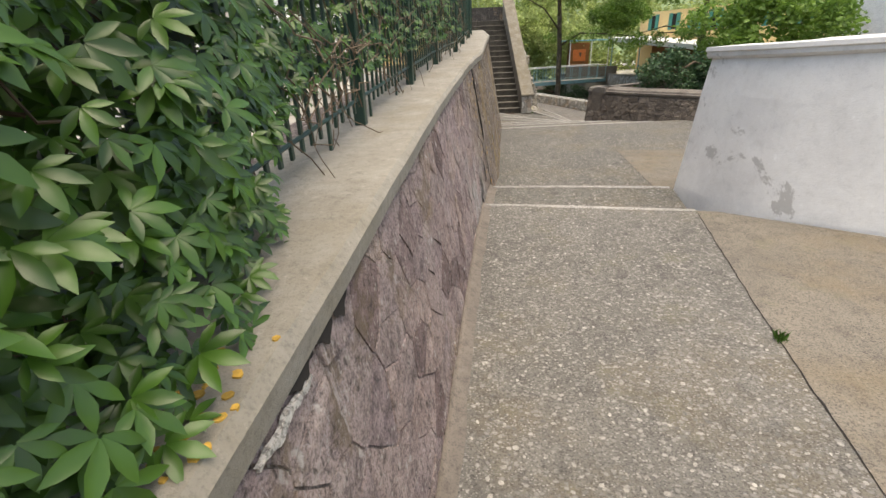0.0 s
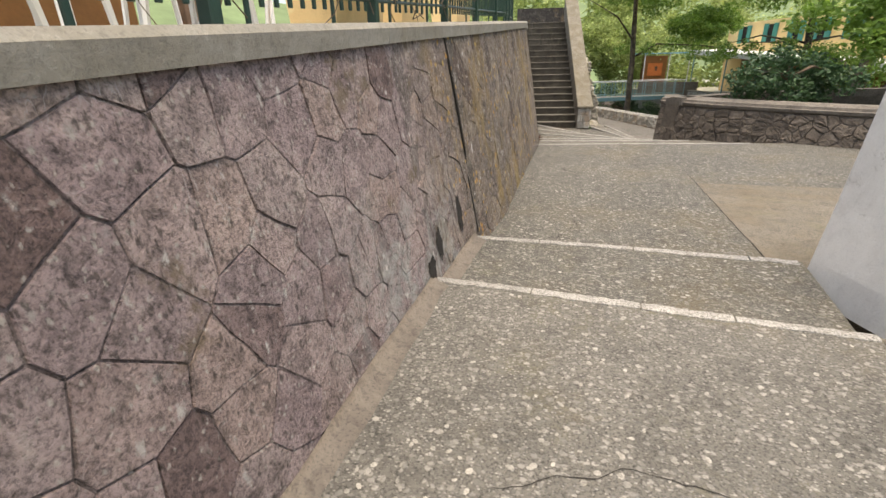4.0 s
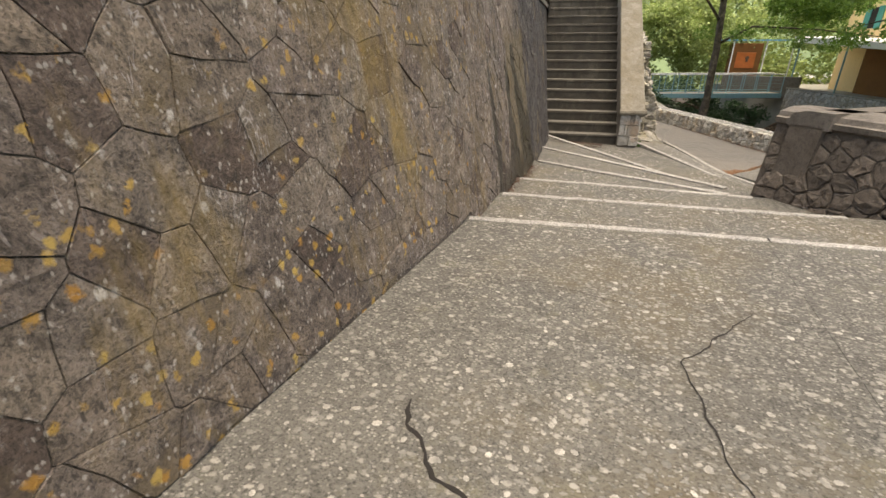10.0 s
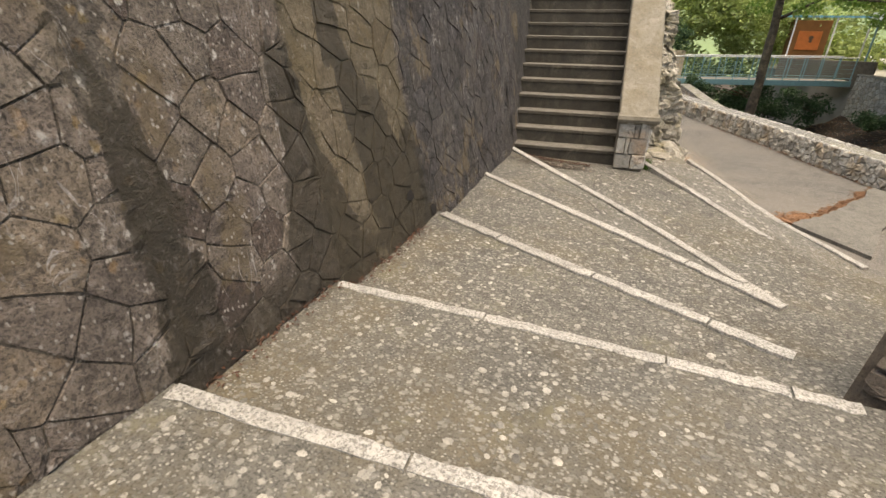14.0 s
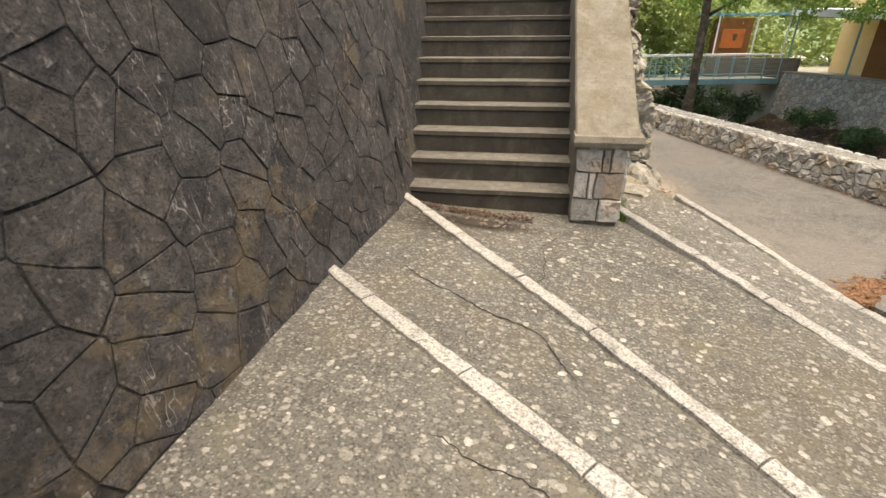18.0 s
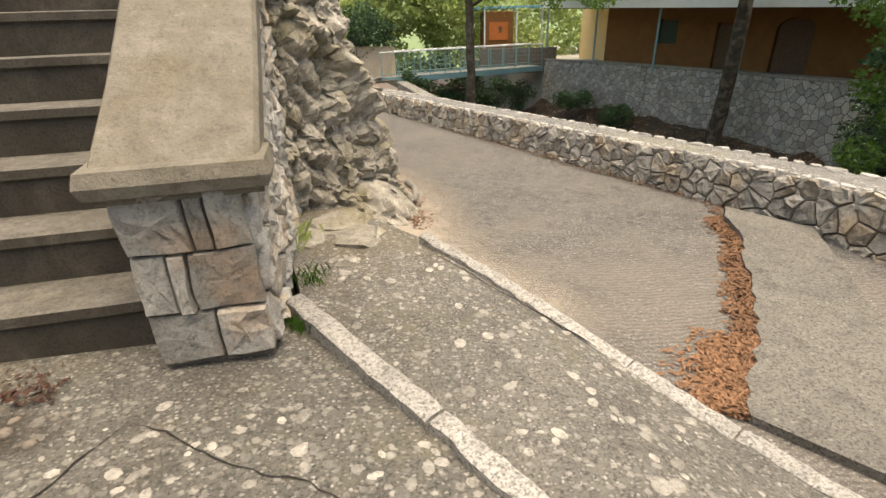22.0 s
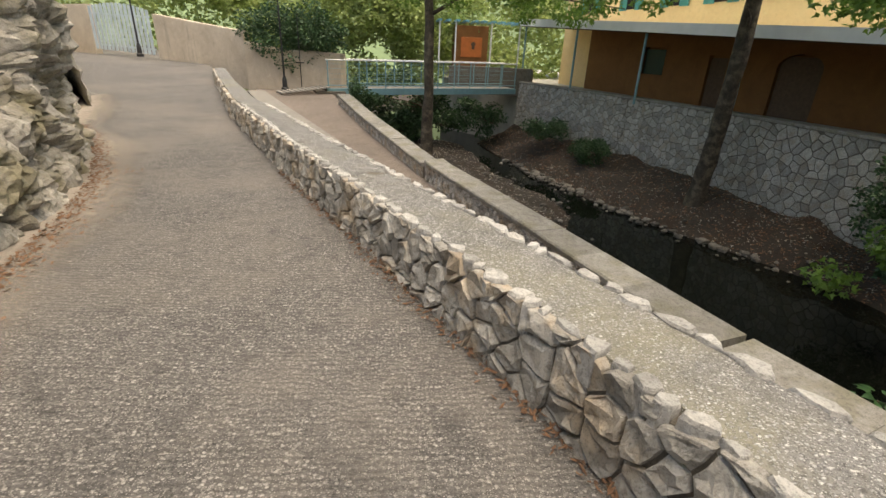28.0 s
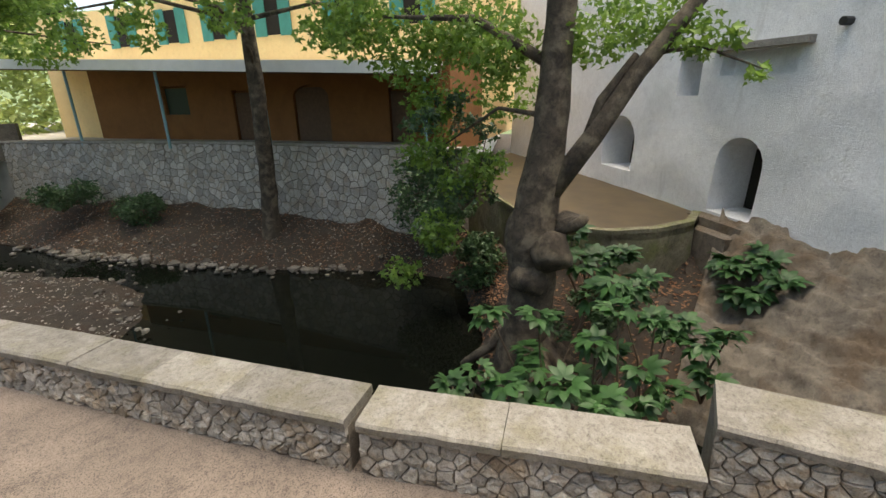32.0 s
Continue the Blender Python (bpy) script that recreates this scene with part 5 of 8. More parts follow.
def side_wall(parent, line, z0, z1, lean, thick, core, capm, stonem, cell=(0.3, 0.24), flip=1, limit=60, capname="coping"):
    lp = [(*p, 0) for p in line]
    T = length(lp)

    def face(s, v, out=0.0):
        p, d = along(lp, min(max(s, 0), T - 0.001))
        n = Vector((d.y, -d.x, 0)) * flip
        q = p - n * (lean * v) + n * out
        return Vector((q.x, q.y, z0 + v))
    bb = bmesh.new()
    loft(bb, [[face(s, -0.3), face(s, 0.0), face(s, z1 - z0), face(s, z1 - z0, -thick), face(s, -0.3, -thick)] for s in np.linspace(0, T, 14)], closed=True)
    part("wall_core", bb, core, parent)
    bb = bmesh.new()
    h = z1 - z0
    loft(bb, [[face(s, h - 0.02, 0.0), face(s, h + 0.0, 0.05), face(s, h + 0.05, 0.07), face(s, h + 0.06, 0.03), face(s, h + 0.11, 0.02), face(s, h + 0.15, -0.12), face(s, h + 0.15, -thick - 0.05), face(s, h - 0.02, -thick - 0.05)] for s in np.linspace(-0.0, T, 14)], closed=True)
    part(capname, bb, capm, parent)
    if stonem:
        lay_stones(parent, cells(0.05, T, 0.02, h - 0.04, *cell, rng, 0.42, 0.02), face, 0.026, rng, stonem, stonem, limit=limit, inset=0.2, rough=0.6, wave=(0.03, 0.05))


side_wall(pl, DW, -1.32, -0.47, 0.14, 0.35, M_RMORTAR_DARK, M_DARKCAP, M_DARK, cell=(0.24, 0.17), flip=1)
side_wall(pl, DN, -2.0, -0.47, 0.1, 0.35, M_RMORTAR_DARK, M_DARKCAP, M_DARK, cell=(0.24, 0.17), flip=-1, limit=60)
b = bmesh.new()
prism(b, [(3.45, 13.0), (4.2, 12.25), (5.8, 11.1), (9.5, 8.95), (9.5, 15.6), (6.5, 14.85), (4.3, 13.6)], -2.0, -0.75)
part("planter_earth", b, M_EARTH, pl, "dry dark planter soil")
# ---------------------------------------------------------------- road
ROCKL = [(1.55, 19.0), (2.1, 19.12), (2.45, 19.7), (2.35, 20.6), (2.1, 21.9), (1.68, 23.4), (1.16, 24.75), (0.2, 26.4), (-1.2, 28.3), (-2.3, 30.6), (-4.2, 34.3), (-7.5, 38.5), (-11.5, 43.5)]
LW = [(6.15, 16.6), (5.95, 17.5), (5.74, 18.6), (5.58, 19.42), (5.38, 20.2), (5.08, 21.0), (4.72, 21.76), (4.37, 22.49), (3.92, 23.4), (3.04, 25.19), (0.9, 30.0), (-1.0, 34.9), (-3.1, 40.2)]


def road_z(y):
    pts = [(15, -2.1), (17, -2.12), (19, -2.17), (21, -2.25), (26, -2.3), (31, -2.42), (36, -2.5), (41, -2.35), (46, -1.85), (60, -1.6)]
    return float(np.interp(y, [p[0] for p in pts], [p[1] for p in pts]))


b = bmesh.new()
left = [(2.52, 18.94), (1.7, 19.75), (1.3, 20.7), (0.9, 21.9), (0.5, 23.4), (0.0, 24.75), (-0.9, 26.4), (-2.2, 28.3), (-3.4, 30.6), (-5.2, 34.3), (-8.0, 38.5), (-12.0, 43.5), (-22, 54)]
right = [(4.4, 16.3), (5.6, 17.4), (5.75, 18.6), (5.75, 19.6), (5.5, 20.6), (5.0, 21.6), (4.4, 22.7), (3.4, 24.8), (2.3, 27.4), (0.9, 30.4), (-1.8, 38.0), (-4.5, 43.8), (-14, 60)]
secs = []
ends = []
for i, (l, r) in enumerate(zip(left, right)):
    zl, zr = road_z(l[1]), road_z(r[1])
    zl = {0: -1.86, 1: -1.96, 2: -2.06, 3: -2.18}.get(i, zl)
    if i < 6:
        zr = min(zr, -2.15) - 0.02
    ends.append((Vector((*l, zl)), Vector((*r, zr)), 1.9 if i < 4 else 1.0))
for (l0, r0, g0), (l1, r1, g1) in zip(ends, ends[1:]):
    for step in range(7):
        w = step / 6
        if step == 6 and l1 is not ends[-1][0]:
            continue
        l, r, g = l0.lerp(l1, w), r0.lerp(r1, w), g0 + (g1 - g0) * w
        row = []
        for k in range(25):
            f = k / 24
            c = l.lerp(r, f)
            c.z = l.z + (r.z - l.z) * min(1.0, f * g)
            row.append(c)
        secs.append([row[0] - Vector((0, 0, 0.6))] + row + [row[-1] - Vector((0, 0, 0.6))])
loft(b, secs)
ROAD = structure("road", b, M_ROAD, "grey asphalt lane, dusty along the rock", "road")
ROAD_TOP = on_top(ROAD)
# dust along the rock's foot, thinning outwards
def dust_film(name, line, reach, label):
    lp = [(*q, 0) for q in line]
    dv, df, fade = [], [], []
    cols, rws = 160, 15
    for i, s in enumerate(np.linspace(0.05, length(lp) - 0.05, cols)):
        p, d = along(lp, s)
        n = Vector((d.y, -d.x, 0))
        w = reach * (1 + 0.5 * noise.noise((s * 0.5, 2, 0)))
        for k in range(rws):
            f = k / (rws - 1)
            x, y = p.x + n.x * ((w + 0.4) * f - 0.55), p.y + n.y * ((w + 0.4) * f - 0.55)
            h = ROAD_TOP(x, y)
            dv.append((x, y, (h if h > -5 else road_z(y)) + 0.012))
            fade.append(min(1.0, 1.6 * (1 - f)) * min(1.0, i / 5, (cols - 1 - i) / 6))
            if i and k:
                o = i * rws + k
                df.append((o - rws - 1, o - 1, o, o - rws))
    ob = raw(name, dv, df, M_DUST)
    ob.data.attributes.new("fade", 'FLOAT', 'POINT').data.foreach_set("value", fade)
    tagged(ob, label, "dust", "", "structure")


dust_film("road_dust", [(3.5, 17.95), (3.0, 18.6), (2.62, 19.2)] + ROCKL[3:11], 0.85, "pale dust along the foot of the rock")
dust_film("road_dust_wall", [(3.3, 25.0), (3.92, 23.5), (4.6, 22.1), (5.0, 21.2), (5.3, 20.3)], 0.35, "pale grit along the foot of the road wall")
# concrete slab with a broken edge
edge_line = [(3.80, 17.62, 0), (4.2, 18.15, 0), (4.62, 18.8, 0), (4.95, 19.45, 0), (5.2, 19.98, 0)]
slab = []
for f in np.linspace(0, length(edge_line) - 0.01, 34):
    p = along(edge_line, f)[0]
    k = 0.07 * noise.noise((f * 2.2, 0, 3)) + 0.035 * noise.noise((f * 9, 0, 6))
    slab.append((p.x - 0.85 * k, p.y + 0.5 * k))
slab += [(5.56, 19.42), (5.2, 18.7), (4.8, 17.95), (4.45, 16.9)]
b = bmesh.new()
prism(b, slab, -2.4, -2.125)
structure("pavement_slab", b, M_SLAB, "cracked concrete slab with a broken edge beside the road", "slab")
b = bmesh.new()
prism(b, [(4.84, 17.95), (5.23, 18.7), (5.6, 19.40), (6.4, 19.0), (6.0, 17.6), (5.2, 16.2), (4.5, 16.9)], -2.6, -2.2)
structure("pavement_low", b, M_SLAB, "lower concrete slab beyond the road", "slab")
leafs = thing("leaf_litter", "rust-brown dry leaf litter along the slab edge and rock", "leaf litter", "", "stuff")


def litter(line, width, count, z=None, size=0.02, toward=None, material=M_LITTER):
    lp = [(*q, 0) for q in line]
    T = length(lp)
    vs, fs = [], []
    for _ in range(count):
        s = rng.uniform(0, T - 0.01)
        p, d = along(lp, s)
        n = Vector((d.y, -d.x, 0))
        if toward:
            n = Vector((*toward, 0))
        o = (abs(rng.gauss(0, 0.6)) - 0.1) * width * (0.6 + 0.8 * abs(noise.noise((s, 1, 5))))
        c = p + n * o
        h = ROAD_TOP(c.x, c.y) if z is None else TOPS(c.x, c.y)
        if h < -5:
            continue
        zz = h + 0.006 + rng.random() * 0.03 * max(0, 1 - o / width)
        a, l, w = rng.uniform(0, 6.28), size * rng.uniform(0.5, 1.5), size * rng.uniform(0.2, 0.5)
        ca, sa = math.cos(a), math.sin(a)
        i = len(vs)
        for x, y, h in ((-l, 0, 0.0), (0, w, rng.uniform(0, 0.012)), (l, 0, rng.uniform(0, 0.014)), (0, -w, 0)):
            vs.append((c.x + x * ca - y * sa, c.y + x * sa + y * ca, zz + h))
        fs.append((i, i + 1, i + 2, i + 3))
    raw("litter", vs, fs, material, leafs)


litter([(q[0], q[1]) for q in slab[:33]][::-1], 0.15, 7000, toward=(-0.85, 0.5))
litter([(q[0], q[1]) for q in slab[:9]][::-1], 0.34, 2600, toward=(-0.85, 0.5))
litter([(5.2, 19.98), (5.38, 20.2), (5.08, 21.0), (4.72, 21.76), (4.37, 22.49), (3.04, 25.19)][::-1], 0.14, 900)
litter(ROCKL[2:9], 0.28, 2600)
litter([(0.58, 11.6), (0.52, 12.6), (0.46, 13.9)], 0.12, 420, -1.27, 0.014, material=M_LITTER_WET)
litter([(0.1, 17.5), (1.2, 17.55)][::-1], 0.2, 700, -1.72, 0.014, material=M_LITTER_WET)
scatter("rubble_stair_foot", [(0.1, 17.3), (1.25, 17.36), (1.3, 17.54), (0.1, 17.52)], TOPS, 420, 0.008, 0.03, M_FILLET, "small broken stones below the first stair step", "rubble", 0.7, 0.6)

# ---------------------------------------------------------------- low road wall of rubble
lwt = thing("wall_road", "low dry rubble wall with a pebbly mortar top beside the road", "wall", "", "structure", (4.5, 22, -2.3))
lw3 = [(*p, 0) for p in LW]
LT = length(lw3)
LWH, LWW = 0.40, 0.48


def lw_face(s, v, out=0.0):
    p, d = along(lw3, min(max(s, 0), LT - 0.001))
    n = Vector((-d.y, d.x, 0))
    q = p + n * (out - 0.06 * v)
    return Vector((q.x, q.y, road_z(p.y) + v))


def lw_back(s, v, out=0.0):
    p, d = along(lw3, min(max(s, 0), LT - 0.001))
    n = Vector((-d.y, d.x, 0))
    q = p - n * (LWW + out)
    return Vector((q.x, q.y, road_z(p.y) + v))


b = bmesh.new()
secs = []
for s in np.linspace(0, LT, 70):
    w = 0.012 * noise.noise((s * 3, 0, 1))
    secs.append([lw_face(s, -0.3), lw_face(s, LWH - 0.03 + w, 0.0), lw_face(s, LWH + w, -0.06), lw_face(s, LWH + 0.012 + w, -0.25), lw_back(s, LWH + w, -0.06), lw_back(s, LWH - 0.03, 0), lw_back(s, -0.6)])
loft(b, secs, closed=True)
part("wall_core", b, M_RMORTAR, lwt)
b = bmesh.new()
secs = []
for s in np.linspace(0, LT, 150):
    w = 0.012 * noise.noise((s * 3, 0, 1)) + 0.008 * noise.noise((s * 9, 0, 4))
    e0, e1 = 0.03 * noise.noise((s * 6, 2, 0)), 0.03 * noise.noise((s * 6, 5, 0))
    secs.append([lw_face(s, LWH - 0.05, -0.03 + e0), lw_face(s, LWH + 0.008 + w, -0.035 + e0), lw_face(s, LWH + 0.024 + w, -0.2), lw_back(s, LWH + 0.010 + w, -0.035 + e1), lw_back(s, LWH - 0.05, -0.03 + e1)])
loft(b, secs, closed=True)
part("wall_top", b, M_WALLTOP, lwt, "grey pebbly mortar top")
lay_stones(lwt, cells(0.0, 10.4, -0.3, LWH + 0.01, 0.19, 0.125, rng, 0.48, 0.015), lw_face, 0.026, rng, M_RUBBLE, M_RUBBLE_J, limit=260, inset=0.2, rough=0.7, wave=(0.02, 0.06))
lay_stones(lwt, cells(10.4, LT - 0.02, 0.0, LWH, 0.24, 0.14, rng, 0.44, 0.024), lw_face, 0.04, rng, M_RUBBLE, M_RUBBLE_J, limit=0, inset=0.1, rough=0.6, wave=(0.02, 0.08))


def rim(u0, u1, facef, inward, parent, limit):
    """Stones along a top edge, their white tops showing."""
    u = u0
    made = 0
    while u < u1:
        l = rng.uniform(0.06, 0.19)
        w = rng.uniform(0.035, 0.08)
        pts, n = [], rng.choice((6, 7, 8))
        spin = rng.uniform(0, 1)
        rad = [rng.uniform(0.6, 1.25) for _ in range(n)]
        for ring, (sc, z) in enumerate(((1.0, -0.12), (1.0, 0.012), (0.86, 0.026))):
            for k in range(n):
                a = 2 * math.pi * (k + spin) / n
                f = rad[k]
                uu, oo = u + l / 2 + math.cos(a) * l * 0.52 * f * sc, min(0.035, -w * 0.42 + math.sin(a) * w * 0.75 * f * sc)
                pts.append(facef(uu, LWH + z + 0.006 * rng.uniform(-1, 1), oo))
        faces = [(r * n + i, r * n + (i + 1) % n, (r + 1) * n + (i + 1) % n, (r + 1) * n + i) for r in range(2) for i in range(n)] + [tuple(2 * n + i for i in range(n))]
        c = sum(pts, Vector()) / len(pts)
        me = bpy.data.meshes.new("rim_stone")
        me.from_pydata([tuple(p - c) for p in pts], [], faces)
        me.materials.append(M_RIM)
        ob = new("rim_stone", me)
        ob.parent = parent
        ob.location = c - shift(parent)
        made += 1
        u += l * rng.uniform(0.9, 1.35)


rim(0.02, 13, lw_face, -1, lwt, 90)
rim(0.3, 13, lambda u, v, o: lw_back(u, v, o), 1, lwt, 90)

# ---------------------------------------------------------------- ledge, lane and stream wall
LEDGE = [(6.45, 20.2), (5.75, 22.0), (5.23, 23.2), (4.5, 25.12), (3.59, 27.76), (2.71, 30.0), (1.0, 34.4), (-1.2, 40.2)]
W2IN = [(8.05, 20.55), (7.26, 22.94), (6.98, 23.85), (6.35, 26.0), (4.93, 30.6), (3.3, 35.0), (1.85, 39.0)]


def lane_z(y):
    return float(np.interp(y, [15, 24, 30, 36, 40, 44], [-3.72, -3.74, -3.80, -3.35, -2.95, -2.9]))


def ledge_z(y):
    return float(np.interp(y, [19, 25, 31, 40], [-2.5, -2.5, -2.58, -2.75]))


b = bmesh.new()
secs = []
for s in np.linspace(0, 1, 40):
    p, d = along([(*q, 0) for q in LEDGE], s * length([(*q, 0) for q in LEDGE]) * 0.999)
    n = Vector((-d.y, d.x, 0))
    z = ledge_z(p.y)
    o = p + n * 0.66
    secs.append([Vector((o.x, o.y, z - 1.4)), Vector((o.x, o.y, z)), Vector((p.x, p.y, z)), Vector((p.x - n.x * 0.02, p.y - n.y * 0.02, z - 0.03)), Vector((p.x - n.x * 0.02, p.y - n.y * 0.02, z - 1.4))])
loft(b, secs, closed=True)
structure("ledge", b, M_LEDGE, "worn grey concrete ledge below the road wall", "ledge")
b = bmesh.new()
secs = []
lane_l = [(6.6, 15.5)] + [(x - 0.3, y) for x, y in LEDGE] + [(-3.0, 45.5)]
lane_r = [(9.6, 15.8)] + [(8.3, 20.55), (7.5, 22.94), (7.2, 23.85), (6.6, 26.0), (5.2, 30.6), (3.6, 35.0), (2.1, 39.0), (1.2, 42.2), (0.6, 45.5)]
for l, r in zip(lane_l, lane_r):
    l, r = Vector((*l, lane_z(l[1]))), Vector((*r, lane_z(r[1])))
    secs.append([l - Vector((0, 0, 0.8))] + [l + (r - l) * k / 5 for k in range(6)] + [r - Vector((0, 0, 0.8))])
loft(b, secs)
LANE = structure("lane", b, M_LANE, "pinkish smooth concrete lane beside the stream", "lane")


LANE_TOP = on_top(LANE)


def stain(name, centre, u_half, v_half, top, material, label, strength=1.4):
    """A thin patch whose edge fades out, laid over a surface."""
    sv, sf, fade = [], [], []
    for i in range(17):
        for k in range(13):
            u, v = i / 8 - 1, k / 6 - 1
            x, y = centre[0] + u_half[0] * u + v_half[0] * v, centre[1] + u_half[1] * u + v_half[1] * v
            h = top(x, y)
            sv.append((x, y, h + 0.008))
            fade.append(min(1.0, max(0.0, 1 - math.hypot(u, v)) * strength))
            if i and k:
                o = i * 13 + k
                sf.append((o - 14, o - 1, o, o - 13))
    ob = raw(name, sv, sf, material)
    ob.data.attributes.new("fade", 'FLOAT', 'POINT').data.foreach_set("value", fade)
    return tagged(ob, label, "stain", "", "structure")


stain("lane_stain", (3.74, 30.95), (0.62, -0.25), (0.1, 0.45), LANE_TOP, M_OCHREPATCH, "pale ochre patch on the pink lane", 1.2)
stain("landing_stain", (0.75, 17.38), (0.75, 0.03), (0.0, 0.2), TOPS, M_BROWNFILM, "damp dark soil below the first stair step", 1.3)
stain("landing_stain", (0.5, 17.0), (0.75, -0.2), (-0.1, 0.5), TOPS, M_BROWNFILM, "dark brown patch that fades out over the landing", 0.7)


def coped_wall(name, line, foot, high, width, label, stones=(0.15, 0.088), near=60, cope=0.09):
    own = thing(name, label, "wall", "", "structure", (*line[0], foot(line[0][1])))
    lp = [(*p, 0) for p in line]
    T = length(lp)

    def face(s, v, out=0.0):
        p, d = along(lp, min(max(s, 0), T - 0.001))
        n = Vector((-d.y, d.x, 0))
        q = p + n * out
        return Vector((q.x, q.y, foot(p.y) + v))
    bb = bmesh.new()
    loft(bb, [[face(s, -0.3), face(s, high), face(s, high, -width), face(s, -2.6, -width)] for s in np.linspace(0, T, 30)], closed=True)
    part("wall_core", bb, M_RMORTAR, own)
    s = 0.0
    while s < T - 0.1:
        l = min(rng.uniform(0.8, 1.5), T - s)
        if T - s - l < 0.4:
            l = T - s
        bb = bmesh.new()
        n = 6
        j = rng.uniform(-0.006, 0.006)
        secs = []
        for k in range(n + 1):
            u = s + 0.003 + (l - 0.006) * k / n
            e = rng.uniform(-0.008, 0.008)
            secs.append([face(u, high + 0.002, 0.045 + e), face(u, high + cope * 0.75 + j, 0.055 + e), face(u, high + cope + j, 0.035 + e), face(u, high + cope + j, -width - 0.02), face(u, high + 0.002, -width - 0.035)])
        loft(bb, secs, closed=True)
        part("coping_slab", bb, M_COPING, own)
        s += l
    lay_stones(own, cells(0.0, T - 0.01, 0.0, high, *stones, rng, 0.36, 0.012), face, 0.024, rng, M_RUBBLE, M_RUBBLE_J, near=None, limit=near, inset=0.18, rough=0.6, wave=(0.018, 0.045))
    return own


coped_wall("wall_stream", [W2IN[1], (6.98, 23.85), (6.35, 26.0), (4.99, 30.4)], lambda y: lane_z(y), 0.42, 0.42, "low rubble wall with pale concrete coping beside the stream", near=150)
coped_wall("wall_stream_2", [(8.12, 20.62), (7.29, 22.86)], lambda y: lane_z(y), 0.42, 0.42, "low rubble wall length with lichened concrete coping", near=60)
coped_wall("wall_stream_3", [(4.93, 30.5), (3.3, 35.0), (1.95, 38.9)], lambda y: lane_z(y) + 0.0, 0.30, 0.42, "lower rubble wall that climbs to the footbridge", near=0)
coped_wall("wall_stream_4", [(8.75, 18.2), (8.42, 20.62)], lambda y: lane_z(y), 0.62, 0.5, "higher rubble wall end with a white coping", near=40)

# ---------------------------------------------------------------- stream, banks
WZ = -5.85
b = bmesh.new()
prism(b, [(3, 60), (14, 60), (22, 30), (22, 14), (9.0, 14), (9.2, 19), (8.0, 23), (6.8, 27), (5.4, 31), (3, 40)], WZ - 0.3, WZ)
structure("water", b, M_WATER, "still dark stream water with a mirror surface", "water", False)


BANKS = {}


def ridge(x, y):
    return 1 - 2 * abs(noise.noise((x, y, 4.2)))


def bank(name, near_line, far_line, zn, zf, label, material=None, rows=10, bump_h=0.12, ledges=0.0, cols=60):
    bb = bmesh.new()
    la, lb = [(*p, 0) for p in near_line], [(*p, 0) for p in far_line]
    Ta, Tb = length(la) * 0.999, length(lb) * 0.999
    secs = []
    for s in np.linspace(0, 1, cols):
        p, q = along(la, s * Ta)[0], along(lb, s * Tb)[0]
        row = []
        for k in range(rows + 1):
            f = k / rows
            c = p + (q - p) * f
            h = zn + (zf - zn) * f ** 0.8 + bump_h * noise.noise((c.x * 0.8, c.y * 0.8, 2)) * (0.3 + f) + 0.05 * noise.noise((c.x * 4, c.y * 4, 7))
            if ledges:
                w = h + 0.15 * noise.noise((c.x * 0.5, c.y * 0.5, 9))
                h += (round(w / ledges) * ledges - w) * 0.55 + 0.12 * ridge(c.x * 2.2, c.y * 2.2) + 0.03 * ridge(c.x * 8, c.y * 8)
            row.append(Vector((c.x, c.y, h)))
        secs.append(row)
    loft(bb, secs)
    BANKS[name] = structure(name, bb, material or M_EARTH, label, "bank", True)
    return BANKS[name]


FW = [(10.9, 46.8), (12.3, 43.0), (13.8, 39.2), (15.0, 34.4), (15.75, 29.6), (15.9, 27.5)]
bank("bank_far", [(8.6, 46.5), (9.7, 40.5), (11.2, 36.0), (13.0, 32.0), (14.6, 29.3), (15.3, 26.5)], [(10.9, 46.8), (12.3, 43.0), (13.8, 39.2), (15.0, 34.4), (15.75, 29.6), (15.9, 26.5)], WZ - 0.12, -4.75, "brown earth bank with roots, dead leaves and stones", None, 16, 0.3)
bank("bank_near", [(8.2, 46), (8.9, 40.0), (10.3, 36.4), (10.6, 34.2), (9.5, 32.2), (8.5, 31.5), (7.2, 29.5)], [(3.0, 46), (2.9, 38.5), (4.0, 35.0), (5.4, 31.0), (6.6, 27.6)], WZ - 0.1, -5.2, "shallow gravel bank below the stream wall")
bank("bank_tree", [(15.9, 28.2), (14.5, 26.5), (12.8, 25.0), (11.2, 24.3), (10.9, 23.5), (11.2, 22.6), (11.4, 21.8), (11.9, 20.9)], [(16.8, 28.8), (14.6, 26.0), (14.2, 24.6), (14.25, 23.6), (14.5, 22.9), (15.1, 22.4), (15.7, 21.9), (15.9, 21.0)], WZ - 0.15, -4.35, "brown leafy bank with roots under the plane tree", None, 18, 0.35)
bank("bank_rock", [(12.0, 21.3), (11.7, 20.5), (11.3, 19.5), (10.8, 18.5), (10.0, 15.5)], [(16.2, 21.3), (15.0, 20.1), (14.7, 19.3), (14.3, 18.5), (12.5, 15.5)], WZ - 0.15, -3.55, "layered brown rock slope below the mill wall", M_SHALE, 70, 0.5, 0.2, 130)
